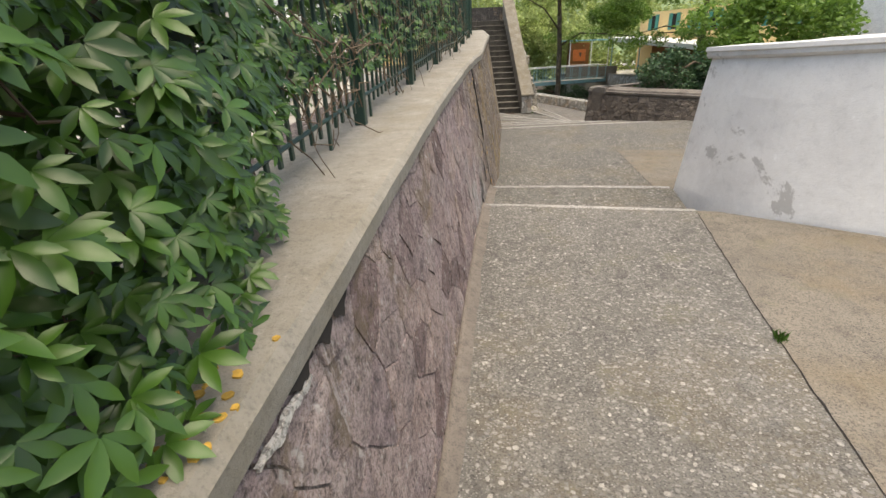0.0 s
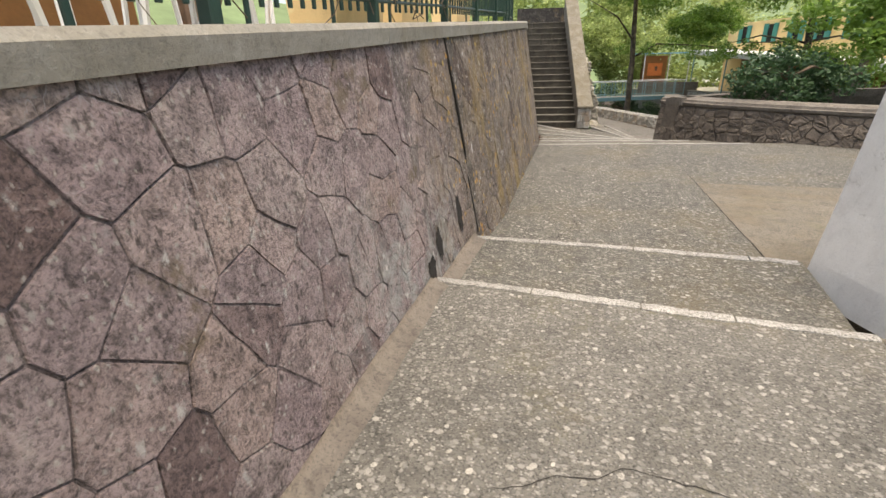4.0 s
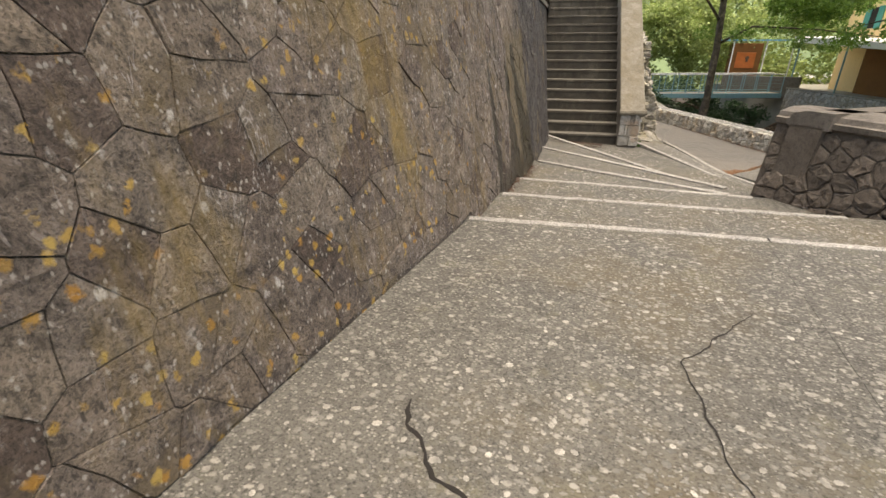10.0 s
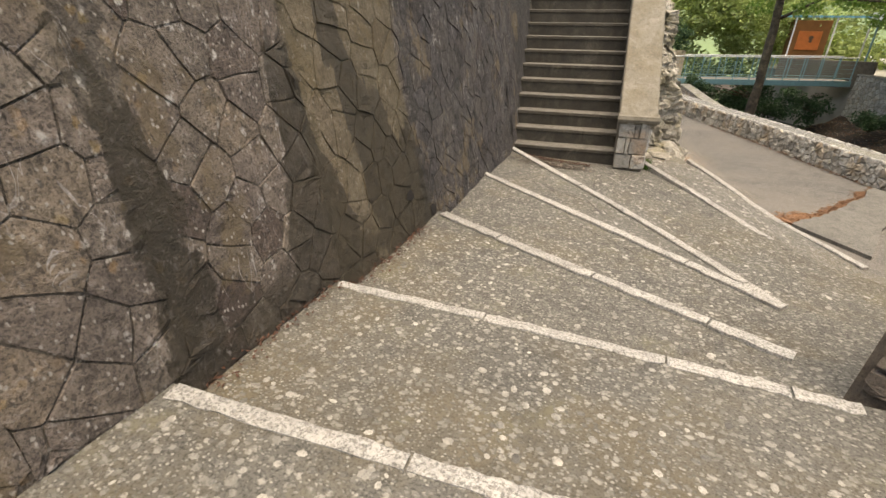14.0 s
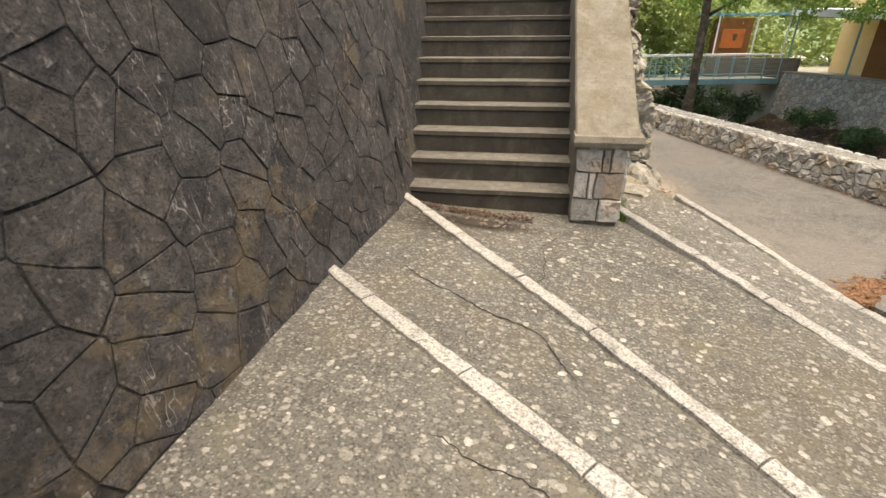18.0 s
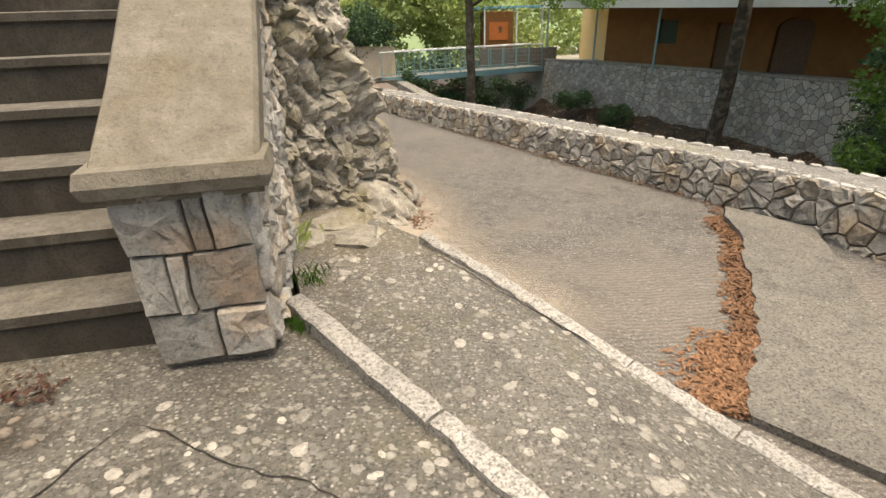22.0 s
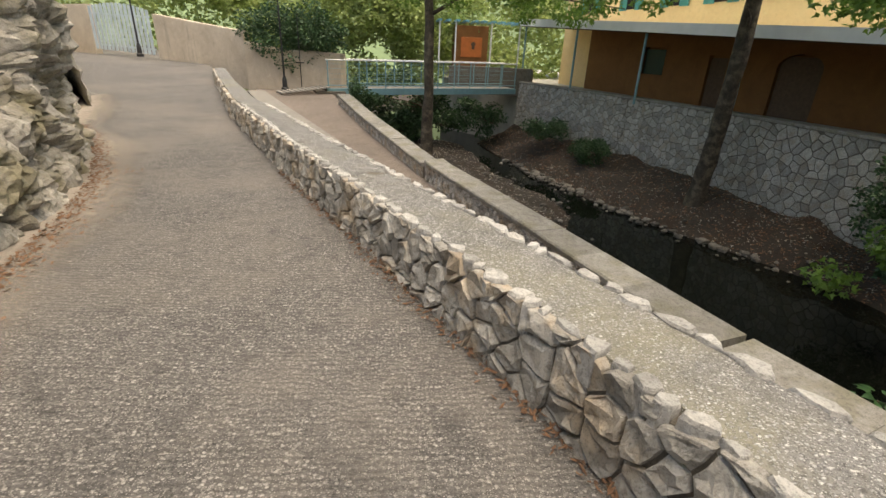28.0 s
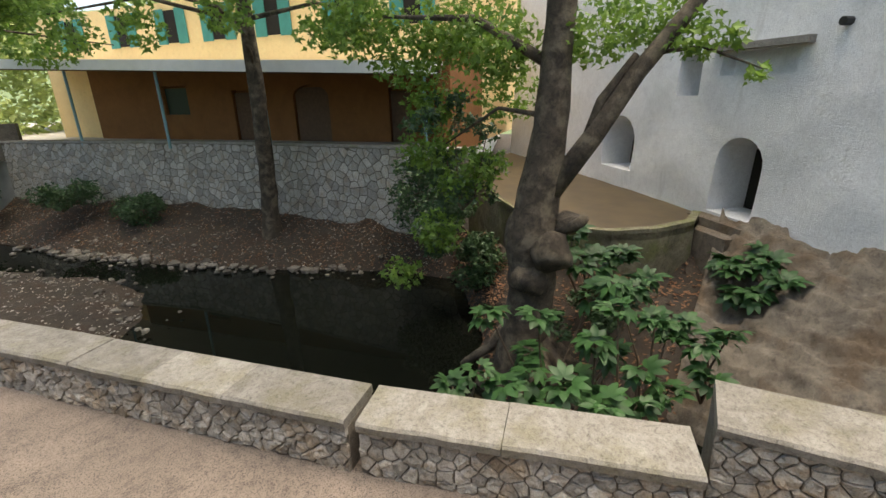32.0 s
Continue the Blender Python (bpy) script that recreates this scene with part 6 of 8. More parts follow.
def strewn(name, ob, count, size, material, label, category):
    """Dead leaves lying on a bank."""
    hf = on_top(ob)
    pts = [ob.matrix_basis.translation + v.co for v in ob.data.vertices]
    vs, fs = [], []
    for _ in range(count):
        p = rng.choice(pts)
        x, y = p.x + rng.uniform(-0.3, 0.3), p.y + rng.uniform(-0.3, 0.3)
        z = hf(x, y)
        if z < WZ:
            continue
        a, l, w = rng.uniform(0, 6.28), size * rng.uniform(0.5, 1.4), size * rng.uniform(0.25, 0.6)
        ca, sa = math.cos(a), math.sin(a)
        i = len(vs)
        for u, v, h in ((-l, 0, 0.01), (0, w, rng.uniform(0, 0.04)), (l, 0, rng.uniform(0, 0.05)), (0, -w, 0.01)):
            vs.append((x + u * ca - v * sa, y + u * sa + v * ca, z + h))
        fs.append((i, i + 1, i + 2, i + 3))
    return tagged(raw(name, vs, fs, material), label, category, "", "stuff")


strewn("dead_leaves", BANKS["bank_far"], 5000, 0.045, M_LITTER, "dead brown leaves strewn over the far bank", "leaf litter")
strewn("dead_leaves", BANKS["bank_tree"], 4200, 0.05, M_LITTER, "dead brown leaves strewn under the plane tree", "leaf litter")
strewn("gravel", BANKS["bank_near"], 3500, 0.04, M_RUBBLE_J, "grey gravel and flat chips on the near bank", "gravel")
strewn("gravel", BANKS["bank_far"], 2500, 0.04, M_RUBBLE_J, "grey gravel and flat chips on the far bank", "gravel")
# stones along the far shore and loose in the bed
bs = thing("shore_stones", "rounded grey stones along the stream's shore", "stones", "", "stuff")


def boulders(line, count, spread, zz, lo, hi):
    lp = [(*p, 0) for p in line]
    T = length(lp)
    for _ in range(count):
        p, d = along(lp, rng.uniform(0, T - 0.01))
        x, y = p.x + rng.gauss(0, spread), p.y + rng.gauss(0, spread)
        r = lo + (hi - lo) * rng.random() ** 2.2
        bb = bmesh.new()
        bmesh.ops.create_icosphere(bb, subdivisions=1, radius=r)
        for v in bb.verts:
            v.co *= rng.uniform(0.75, 1.2)
            v.co.z *= 0.6
        bmesh.ops.rotate(bb, verts=bb.verts, matrix=Matrix.Rotation(rng.uniform(0, 6.28), 3, 'Z'))
        bmesh.ops.translate(bb, verts=bb.verts, vec=(x, y, zz + r * 0.25))
        part("stone", bb, M_SHORE, bs)


boulders([(9.7, 42), (10.9, 37.3), (12.9, 32.5), (14.7, 29.5)], 260, 0.3, WZ + 0.02, 0.05, 0.2)
boulders([(10.6, 41), (12.0, 37.0), (13.8, 33.2), (15.2, 29.8)], 90, 0.45, WZ + 0.35, 0.04, 0.13)
boulders([(8.0, 39), (9.3, 34.8), (8.9, 33.0), (7.8, 30.6)], 190, 0.6, WZ + 0.1, 0.03, 0.13)

# ---------------------------------------------------------------- far wall and bank terrace
def fw_top(y):
    return float(np.interp(y, [27, 47], [-2.46, -2.40]))


fwt = thing("wall_far", "pale crazy-paved stone embankment wall beyond the stream", "wall", "", "structure", (14, 38, -5))
fl = [(*p, 0) for p in FW]
FT = length(fl)


def fw_out(s, v, out=0.0):
    p, d = along(fl, min(max(s, 0), FT - 0.001))
    n = Vector((d.y, -d.x, 0))
    q = p + n * (out + 0.05 * (2.9 - v) * 0.5) if n.x < 0 else p - n * (out + 0.05 * (2.9 - v) * 0.5)
    return Vector((q.x, q.y, -5.4 + v))


b = bmesh.new()
loft(b, [[fw_out(s, -0.5), fw_out(s, 5.4 + fw_top(along(fl, min(s, FT - .01))[0].y)), fw_out(s, 5.4 + fw_top(along(fl, min(s, FT - .01))[0].y), -0.5), fw_out(s, -0.5, -0.5)] for s in np.linspace(0, FT, 30)], closed=True)
part("wall_core", b, M_RMORTAR, fwt)
lay_stones(fwt, cells(0.0, FT - 0.02, 0.3, 2.9, 0.32, 0.235, rng, 0.47, 0.03), fw_out, 0.02, rng, M_FARSTONE, M_FARSTONE_J, near=lambda u: u > 6, limit=240)
b = bmesh.new()
loft(b, [[fw_out(s, 2.92, 0.05), fw_out(s, 2.99, 0.05), fw_out(s, 2.99, -0.5), fw_out(s, 2.92, -0.5)] for s in np.linspace(0, FT, 30)], closed=True)
part("coping", b, M_COPING, fwt)
b = bmesh.new()
prism(b, [(10.9, 46.8), (12.3, 43.0), (13.8, 39.2), (15.0, 34.4), (15.75, 29.6), (15.9, 27.5), (20, 30.6), (27, 34), (60, 50), (60, 60), (9, 75), (7, 52)], -6.5, -2.62)
structure("terrace_far", b, M_PAVE, "paved terrace beyond the stream", "terrace")
# terrace behind the retaining wall and land behind the road
b = bmesh.new()
prism(b, [(-0.9, -9), (-0.3, 0), (-0.3, 10), (-0.6, 14), (-0.9, 18.2), (-1.5, 22.5), (-30, 22.5), (-30, -9)], [-2, -2, -2, -2, -2, -2, -2, -2], [0.2, 0.56, 1.1, 1.3, 1.3, 1.3, 1.0, 0.2])
structure("terrace", b, M_PAVE, "pale paved cafe terrace behind the fence", "terrace")
# ---------------------------------------------------------------- rock face beside the road
def ridged(x, y, z):
    return 1 - abs(noise.noise((x, y, z)))


def broken(a, scale, crack):
    """Tilted blocks with clefts between them, about 0 on the whole."""
    q = Vector((a.x * scale + 0.35 * noise.noise(a * scale * 1.3), a.y * scale + 0.35 * noise.noise(a * scale * 1.3 + Vector((7, 0, 0))), a.z * scale * 0.8))
    d, p = noise.voronoi(q)
    own = noise.cell(p[0] * 3.1)
    tilt = (q - p[0]).dot(noise.cell_vector(p[0] * 2.3) - Vector((0.5, 0.5, 0.5)))
    return (own - 0.5) * 0.4 + tilt * 0.75 - (0.55 * (1 - (d[1] - d[0]) / crack) if d[1] - d[0] < crack else 0)


def rock_strip(name, line, high, back, label, nose=(), seed=0.0, cols=330, rows=110, lift=-0.25):
    lp = [(*p, 0) for p in line]
    T = length(lp) * 0.999
    bb = bmesh.new()
    secs = []
    for s in T * np.linspace(0, 1, cols) ** 1.7:
        p, d = along(lp, s)
        n = Vector((d.y, -d.x, 0))
        row = []
        hh = high(s) if callable(high) else high
        for k in range(rows + 1):
            f = k / rows
            h = lift + f * hh
            o = -(0.35 + min(1.0, s / 4) * (back - 0.35)) * f ** 1.25
            for (ns, nh, nr, amt) in nose:
                o += amt * math.exp(-((s - ns) / nr) ** 2 - ((h - nh) / (nr * 0.8)) ** 2)
            q = p + n * o
            a = Vector((q.x * 1.0, q.y * 1.0, h * 1.2 + seed))
            disp = 0.34 * ridged(a.x * 0.9, a.y * 0.9, a.z * 0.7) + 0.12 * ridged(a.x * 2.1, a.y * 2.1, a.z * 1.6) - 0.28
            disp += 0.13 * broken(a, 1.9, 0.3) + 0.10 * broken(a, 4.2, 0.3) + 0.05 * broken(a, 9.0, 0.25) + 0.02 * broken(a, 19.0, 0.25)
            disp += 0.03 * ridged(a.x * 13, a.y * 13, a.z * 9) + 0.018 * noise.noise(a * 27)
            disp *= min(1.0, 0.25 + f * 5)
            row.append(Vector((q.x + n.x * disp, q.y + n.y * disp, road_z(p.y) + h + 0.08 * noise.noise(a * 3))))
        deep = min(2.5, 0.05 + max(0.0, s - 2.5) * 0.8)
        row += [row[-1] - n * deep, row[-1] - n * (deep + 0.2) - Vector((0, 0, hh + 0.5))]
        secs.append(row)
    loft(bb, secs)
    return structure(name, bb, M_ROCK, label, "rock")


rock_strip("rock_face", [(1.82, 19.0), (2.0, 19.2), (2.25, 19.55), (2.42, 20.0), (2.35, 20.7), (2.1, 21.9), (1.68, 23.4), (1.16, 24.75), (0.2, 26.4), (-1.3, 28.4), (-2.9, 31.4)], lambda s: min(3.4 + 0.3 * math.sin(s), 1.95 + 0.72 * s), 1.35, "grey limestone outcrop with ledges and dry grass", nose=((6.6, 1.6, 0.9, 0.75),))
rock_strip("rock_face_far", [(-2.6, 31.2), (-4.4, 34.3), (-7.6, 38.5), (-11.6, 43.5), (-17, 50)], 4.0, 2.2, "grey limestone slope beyond the bend", cols=60, rows=20)
b = bmesh.new()
prism(b, [(-1.6, 22.5), (-0.5, 24.5), (-2.5, 28.5), (-6, 34), (-13, 43), (-18, 50), (-60, 60), (-60, 22.5)], -3, 1.6)
structure("hill_west", b, M_EARTH, "dry hillside above the rock", "hillside")
# fallen stones at the rock's foot
ft = thing("foot_stones", "pale limestone blocks at the foot of the rock", "stones", "", "stuff")
for x, y, r in ((1.75, 18.95, 0.16), (2.05, 18.98, 0.2), (1.55, 19.05, 0.2), (1.95, 19.2, 0.22), (1.35, 18.9, 0.14)):
    bb = bmesh.new()
    bmesh.ops.create_icosphere(bb, subdivisions=2, radius=r)
    for v in bb.verts:
        v.co *= 0.85 + 0.4 * noise.noise(v.co * 9 + Vector((x, y, 0)))
        v.co.x *= 1.3
        v.co.z *= 0.5
    bmesh.ops.translate(bb, verts=bb.verts, vec=(x, y, -1.82 + r * 0.1 - max(0, (x - 1.9)) * 0.1))
    part("stone", bb, M_ROCK, ft)
b = bmesh.new()
tube(b, [(2.44, 20.28, -2.02), (2.47, 20.45, -2.02), (2.46, 20.68, -2.03), (2.38, 20.88, -2.03)], [0.035, 0.034, 0.033, 0.03], 9)
tagged(finish("pipe_stub", b, M_LEDGE, None, "", True), "short grey curved pipe lying beside the rock", "pipe")


def grass(name, spots, count, tall, material, label):
    vs, fs = [], []
    for _ in range(count):
        x, y, z, r = rng.choice(spots)
        x, y = x + rng.gauss(0, r), y + rng.gauss(0, r)
        a, h, w = rng.uniform(0, 6.28), tall * rng.uniform(0.5, 1.2), rng.uniform(0.003, 0.007)
        lx, ly = math.cos(a) * h * 0.5, math.sin(a) * h * 0.5
        i = len(vs)
        vs += [(x - ly / h * w, y + lx / h * w, z), (x + ly / h * w, y - lx / h * w, z), (x + lx * 0.5, y + ly * 0.5, z + h * 0.7), (x + lx, y + ly, z + h * rng.uniform(0.8, 1))]
        fs += [(i, i + 1, i + 2), (i, i + 2, i + 3)]
    return tagged(raw(name, vs, fs, material), label, "grass", "", "stuff")


grass("grass_rock", [(1.45, 18.9, -1.78, 0.1), (1.65, 18.85, -1.8, 0.07), (1.2, 19.5, -0.9, 0.12), (1.6, 20.1, -0.75, 0.15), (1.5, 20.8, -0.5, 0.15), (1.3, 20.3, -0.3, 0.15)], 900, 0.17, M_LEAF_FAR, "tufts of pale green grass in the rock's clefts")
grass("grass_foot", [(1.95, 17.95, -1.76, 0.03), (1.9, 18.4, -1.78, 0.05), (2.47, 0.75, -0.8, 0.02)], 220, 0.07, M_LEAF_VINE, "small green weeds in cracks")

# ---------------------------------------------------------------- fence and vine on the coping
fence = thing("fence", "dark green picket fence on the coping, leaning slightly", "fence", "", "", (-0.15, 0, 0.6))


def fence_at(s):
    p, d = along(wp, s)
    n = Vector((d.y, -d.x, 0))
    f = wall_face(s, wall_top(p.y) + 2.2)
    return f - n * 0.36, d, p.y


pk = bmesh.new()
box(pk, (-0.014, -0.008, 0.0), (0.014, 0.008, 0.98), bevel=0.003)
pk_me = bpy.data.meshes.new("picket")
pk.to_mesh(pk_me)
pk.free()
pk_me.materials.append(M_GREEN)
po = bmesh.new()
box(po, (-0.035, -0.035, 0.0), (0.035, 0.035, 1.12), bevel=0.005)
po_me = bpy.data.meshes.new("post")
po.to_mesh(po_me)
po.free()
po_me.materials.append(M_GREEN)
s, k = 2.6, 0
while s < WL - 2.5:
    p, d, y = fence_at(s)
    ob = new("post" if k % 14 == 8 else "picket", po_me if k % 14 == 8 else pk_me)
    ob.parent = fence
    down = k % 7 == 3 or k % 14 == 8
    ob.matrix_local = Matrix.Translation(p - shift(fence) + Vector((0, 0, 0.0 if down else 0.09))) @ Matrix.Rotation(math.atan2(d.y, d.x) + rng.uniform(-0.05, 0.05), 4, 'Z') @ Matrix.Rotation(rng.uniform(-0.03, 0.03), 4, 'Y')
    s += 0.118
    k += 1
for h in (0.16, 0.84):
    b = bmesh.new()
    tube(b, [fence_at(x)[0] + Vector((0.0, 0, h)) for x in np.linspace(2.6, WL - 2.6, 40)], 0.013, 5)
    part("rail", b, M_GREEN, fence)


def palmate(wide=0.165):
    """A five-fingered vine leaf."""
    bb = bmesh.new()
    for a, l in ((0, 1.0), (0.75, 0.92), (-0.75, 0.92), (1.5, 0.7), (-1.5, 0.7)):
        ca, sa = math.cos(a), math.sin(a)
        rows = []
        for t, w in ((0.04, 0.02), (0.3, wide * 0.7), (0.55, wide), (0.78, wide * 0.68), (1.0, 0.0)):
            zz = -0.22 * (t - 0.3) ** 2 * l
            pts = []
            for sgn in ((-1, 0, 1) if w > 0 else (0,)):
                x, y = t * l, sgn * w * l
                pts.append(bb.verts.new((x * ca - y * sa, x * sa + y * ca, zz + (0.05 * l if sgn else 0) * (w / 0.19))))
            rows.append(pts)
        for r0, r1 in zip(rows, rows[1:]):
            if len(r1) == 3:
                for i in range(2):
                    bb.faces.new((r0[i], r0[i + 1], r1[i + 1], r1[i]))
            else:
                for i in range(2):
                    bb.faces.new((r0[i], r0[i + 1], r1[0]))
    me = bpy.data.meshes.new("leaf")
    bb.to_mesh(me)
    bb.free()
    me.polygons.foreach_set("use_smooth", [True] * len(me.polygons))
    me.materials.append(M_LEAF_VINE)
    return me


LEAF = palmate()
vine = thing("vine", "lush green five-fingered creeper that spills over the fence", "creeper", "", "", (-0.2, -0.5, 0.5))


def vine_spot():
    s = rng.uniform(2.7, 12.5) if rng.random() < 0.72 else rng.uniform(2.7, 6.5)
    p, d, y = fence_at(s)
    n = Vector((d.y, -d.x, 0))
    dense = max(0.0, min(1.0, (0.1 - y) / 1.5))
    return p, d, n, y, dense


made = 0
lv, lf = [], []
base_pts = [tuple(v.co) for v in LEAF.vertices]
base_faces = [tuple(f.vertices) for f in LEAF.polygons]
while made < 9500:
    p, d, n, y, dense = vine_spot()
    if rng.random() > (0.8 if 0.6 < y < 5 else 0.45 if y < 0.6 else 0.15) + dense:
        continue
    bulge = 0.30 * dense * min(1.0, max(0.0, (0.4 - y) / 1.5)) + 0.05
    h = rng.uniform(0.0 if dense > 0.5 else 0.3, 1.12) if dense > 0.2 else rng.uniform(0.3, 1.12)
    o = rng.uniform(-0.25, bulge)
    c = p + n * o + Vector((0, 0, h))
    size = rng.uniform(0.045, 0.085) * (0.8 + 0.3 * dense)
    face_dir = (n * rng.uniform(0.3, 1.0) + Vector((rng.uniform(-0.4, 0.4), rng.uniform(-0.8, 0.2), rng.uniform(0.3, 1.0)))).normalized()
    tip = (n * rng.uniform(0.1, 1) + Vector((rng.uniform(-0.6, 0.6), rng.uniform(-0.6, 0.6), rng.uniform(-1.0, -0.1))))
    tip = (tip - face_dir * tip.dot(face_dir)).normalized()
    side = face_dir.cross(tip)
    m = Matrix((tip * size, side * size, face_dir * size)).transposed().to_4x4()
    m.translation = c
    if made < 300 and o > bulge - 0.22 and y < 0.6:
        ob = new("leaf", LEAF)
        ob.parent = vine
        ob.matrix_local = Matrix.Translation(-shift(vine)) @ m
    else:
        i = len(lv)
        lv += [tuple(m @ Vector(q)) for q in base_pts]
        lf += [tuple(i + j for j in f) for f in base_faces]
    made += 1
tagged(raw("foliage", lv, lf, M_LEAF_VINE, vine, True), "", "", "", "stuff")
for _ in range(300):
    p, d, n, y, dense = vine_spot()
    b = bmesh.new()
    a = p + Vector((0, 0, rng.uniform(0.2, 1.1))) + n * rng.uniform(-0.05, 0.08)
    pts = [a]
    for k in range(6):
        a = a + d * rng.uniform(-0.1, 0.16) + n * rng.uniform(-0.03, 0.05) + Vector((0, 0, rng.uniform(-0.12, 0.07)))
        pts.append(a.copy())
    tube(b, pts, rng.uniform(0.002, 0.0045), 4)
    part("tendril", b, M_TWIG, vine)

# ---------------------------------------------------------------- cafe terrace behind the fence


def chair(at, turn):
    own = thing("plastic_chair", "white plastic armchair on the terrace", "chair", "terrace chairs")
    def bx(name, lo, hi):
        bb = bmesh.new()
        box(bb, lo, hi, bevel=0.008)
        part(name, bb, M_PLASTIC, own)
    bx("seat", (-0.22, -0.22, 0.42), (0.22, 0.22, 0.45))
    for sx in (-1, 1):
        for sy in (-1, 1):
            bb = bmesh.new()
            tube(bb, [(sx * 0.24, sy * 0.24, 0), (sx * 0.21, sy * 0.2, 0.43)], [0.022, 0.026], 6)
            part("leg", bb, M_PLASTIC, own)
        bx("armrest", (sx * 0.24 - 0.025, -0.2, 0.64), (sx * 0.24 + 0.025, 0.24, 0.665))
        bx("arm_post", (sx * 0.24 - 0.02, -0.2, 0.43), (sx * 0.24 + 0.02, -0.15, 0.645))
    for k in range(5):
        bx("back_slat", (-0.2 + k * 0.088, 0.21, 0.45), (-0.15 + k * 0.088, 0.235, 0.86))
    bx("back_rail", (-0.23, 0.205, 0.85), (0.23, 0.24, 0.91))
    own.matrix_basis = pose(*at, 0, 0, turn)
    return own


def terrace_z(y):
    return float(np.interp(y, [-9, 0, 10, 14], [0.2, 0.56, 1.1, 1.3]))


first = chair((-1.3, 1.2, terrace_z(1.2)), 70)
for x, y, a in ((-1.2, 2.2, 120), (-1.9, 3.2, 200), (-1.15, 3.6, 95), (-2.6, 1.5, 10), (-1.7, 0.2, 40), (-2.4, 4.6, 150), (-1.2, 5.0, 80)):
    copy_thing(first, pose(x, y, terrace_z(y), 0, 0, a))


def table(at):
    own = thing("cafe_table", "square table under a white cloth on the terrace", "table", "terrace tables")
    bb = bmesh.new()
    box(bb, (-0.42, -0.42, 0.71), (0.42, 0.42, 0.74), bevel=0.006)
    part("tabletop", bb, M_PLASTIC, own)
    for sx in (-1, 1):
        for sy in (-1, 1):
            bb = bmesh.new()
            tube(bb, [(sx * 0.36, sy * 0.36, 0), (sx * 0.36, sy * 0.36, 0.71)], 0.022, 6)
            part("leg", bb, M_PLASTIC, own)
    own.matrix_basis = pose(*at)
    return own


tb = table((-1.75, 1.75, terrace_z(1.75)))
for x, y in ((-2.0, 4.0), (-2.7, 0.4), (-2.3, 6.0)):
    copy_thing(tb, pose(x, y, terrace_z(y)))


def planter_box(at, l):
    own = thing("planter_box", "ochre-yellow painted planter box behind the fence", "planter", "planter boxes")
    bb = bmesh.new()
    loft(bb, [[(-l, -0.2, 0), (l, -0.2, 0), (l, 0.2, 0), (-l, 0.2, 0)], [(-l * 1.06, -0.24, 0.5), (l * 1.06, -0.24, 0.5), (l * 1.06, 0.24, 0.5), (-l * 1.06, 0.24, 0.5)]], closed=True)
    part("tub", bb, M_YELLOW, own)
    bb = bmesh.new()
    box(bb, (-l * 0.98, -0.19, 0.5), (l * 0.98, 0.19, 0.515))
    part("soil", bb, M_EARTH, own)
    own.matrix_basis = pose(*at, 0, 0, 90)
    return own


pb = planter_box((-0.85, 5.0, terrace_z(5.0)), 0.5)
copy_thing(pb, pose(-0.85, 6.6, terrace_z(6.6), 0, 0, 90))
copy_thing(pb, pose(-0.85, 9.3, terrace_z(9.3), 0, 0, 90))
own = thing("cafe_awning", "white canvas awning on wooden posts over the terrace", "awning", "", "", (-6, 4.5, 0.9))
for x, y in ((-4.2, 2.0), (-4.2, 7.0), (-8.5, 2.0), (-8.5, 7.0)):
    b = bmesh.new()
    box(b, (x - 0.07, y - 0.07, 0.4), (x + 0.07, y + 0.07, 3.0), bevel=0.01)
    part("post", b, M_WOOD, own)
b = bmesh.new()
loft(b, [[(-9, 1.5, 2.9), (-6.4, 1.5, 3.6), (-3.8, 1.5, 2.9)], [(-9, 7.5, 2.9), (-6.4, 7.5, 3.6), (-3.8, 7.5, 2.9)]])
g = bmesh.ops.extrude_face_region(b, geom=list(b.faces))
bmesh.ops.translate(b, verts=[v for v in g["geom"] if isinstance(v, bmesh.types.BMVert)], vec=(0, 0, 0.03))
part("canvas", b, M_ROOF, own)
b = bmesh.new()
prism(b, [(-12, -2), (-11, -2), (-11, 13), (-12, 13)], 0, 3.4)
structure("wall_cafe", b, M_OCHRE, "rust-orange cafe wall behind the terrace", "wall")

# ---------------------------------------------------------------- footbridge
BL, BR = Vector((1.06, 41.9, -2.74)), Vector((10.4, 45.4, -2.70))
br = thing("footbridge", "blue-green painted steel footbridge over the stream", "bridge", "", "", BL)
bd = (BR - BL)
bl = bd.length
bd.normalize()
bnn = Vector((-bd.y, bd.x, 0))
for off in (0.0, 1.3):
    b = bmesh.new()
    loft(b, [[BL + bd * s + bnn * (off + o) + Vector((0, 0, z)) for o, z in ((-0.04, -0.28), (-0.04, 0.0), (0.04, 0.0), (0.04, -0.28))] for s in (0.0, bl)], closed=True)
    part("girder", b, M_BLUE, br)
    for z, r in ((1.2, 0.032), (0.14, 0.02)):
        b = bmesh.new()
        tube(b, [BL + bnn * off + Vector((0, 0, z)), BR + bnn * off + Vector((0, 0, z))], r, 7)
        part("rail", b, M_BLUE if z < 1 else M_PLASTIC, br)
    for k in range(12):
        q = BL + bd * (0.08 + (bl - 0.16) * k / 11) + bnn * off
        b = bmesh.new()
        box(b, (q.x - 0.025, q.y - 0.025, q.z), (q.x + 0.025, q.y + 0.025, q.z + 1.2), bevel=0.004)
        part("post", b, M_BLUE, br)
    for z in (0.4, 0.62, 0.84, 1.03):
        b = bmesh.new()
        tube(b, [BL + bnn * off + Vector((0, 0, z)), BR + bnn * off + Vector((0, 0, z))], 0.005, 4)
        part("cable", b, M_BLUE, br)
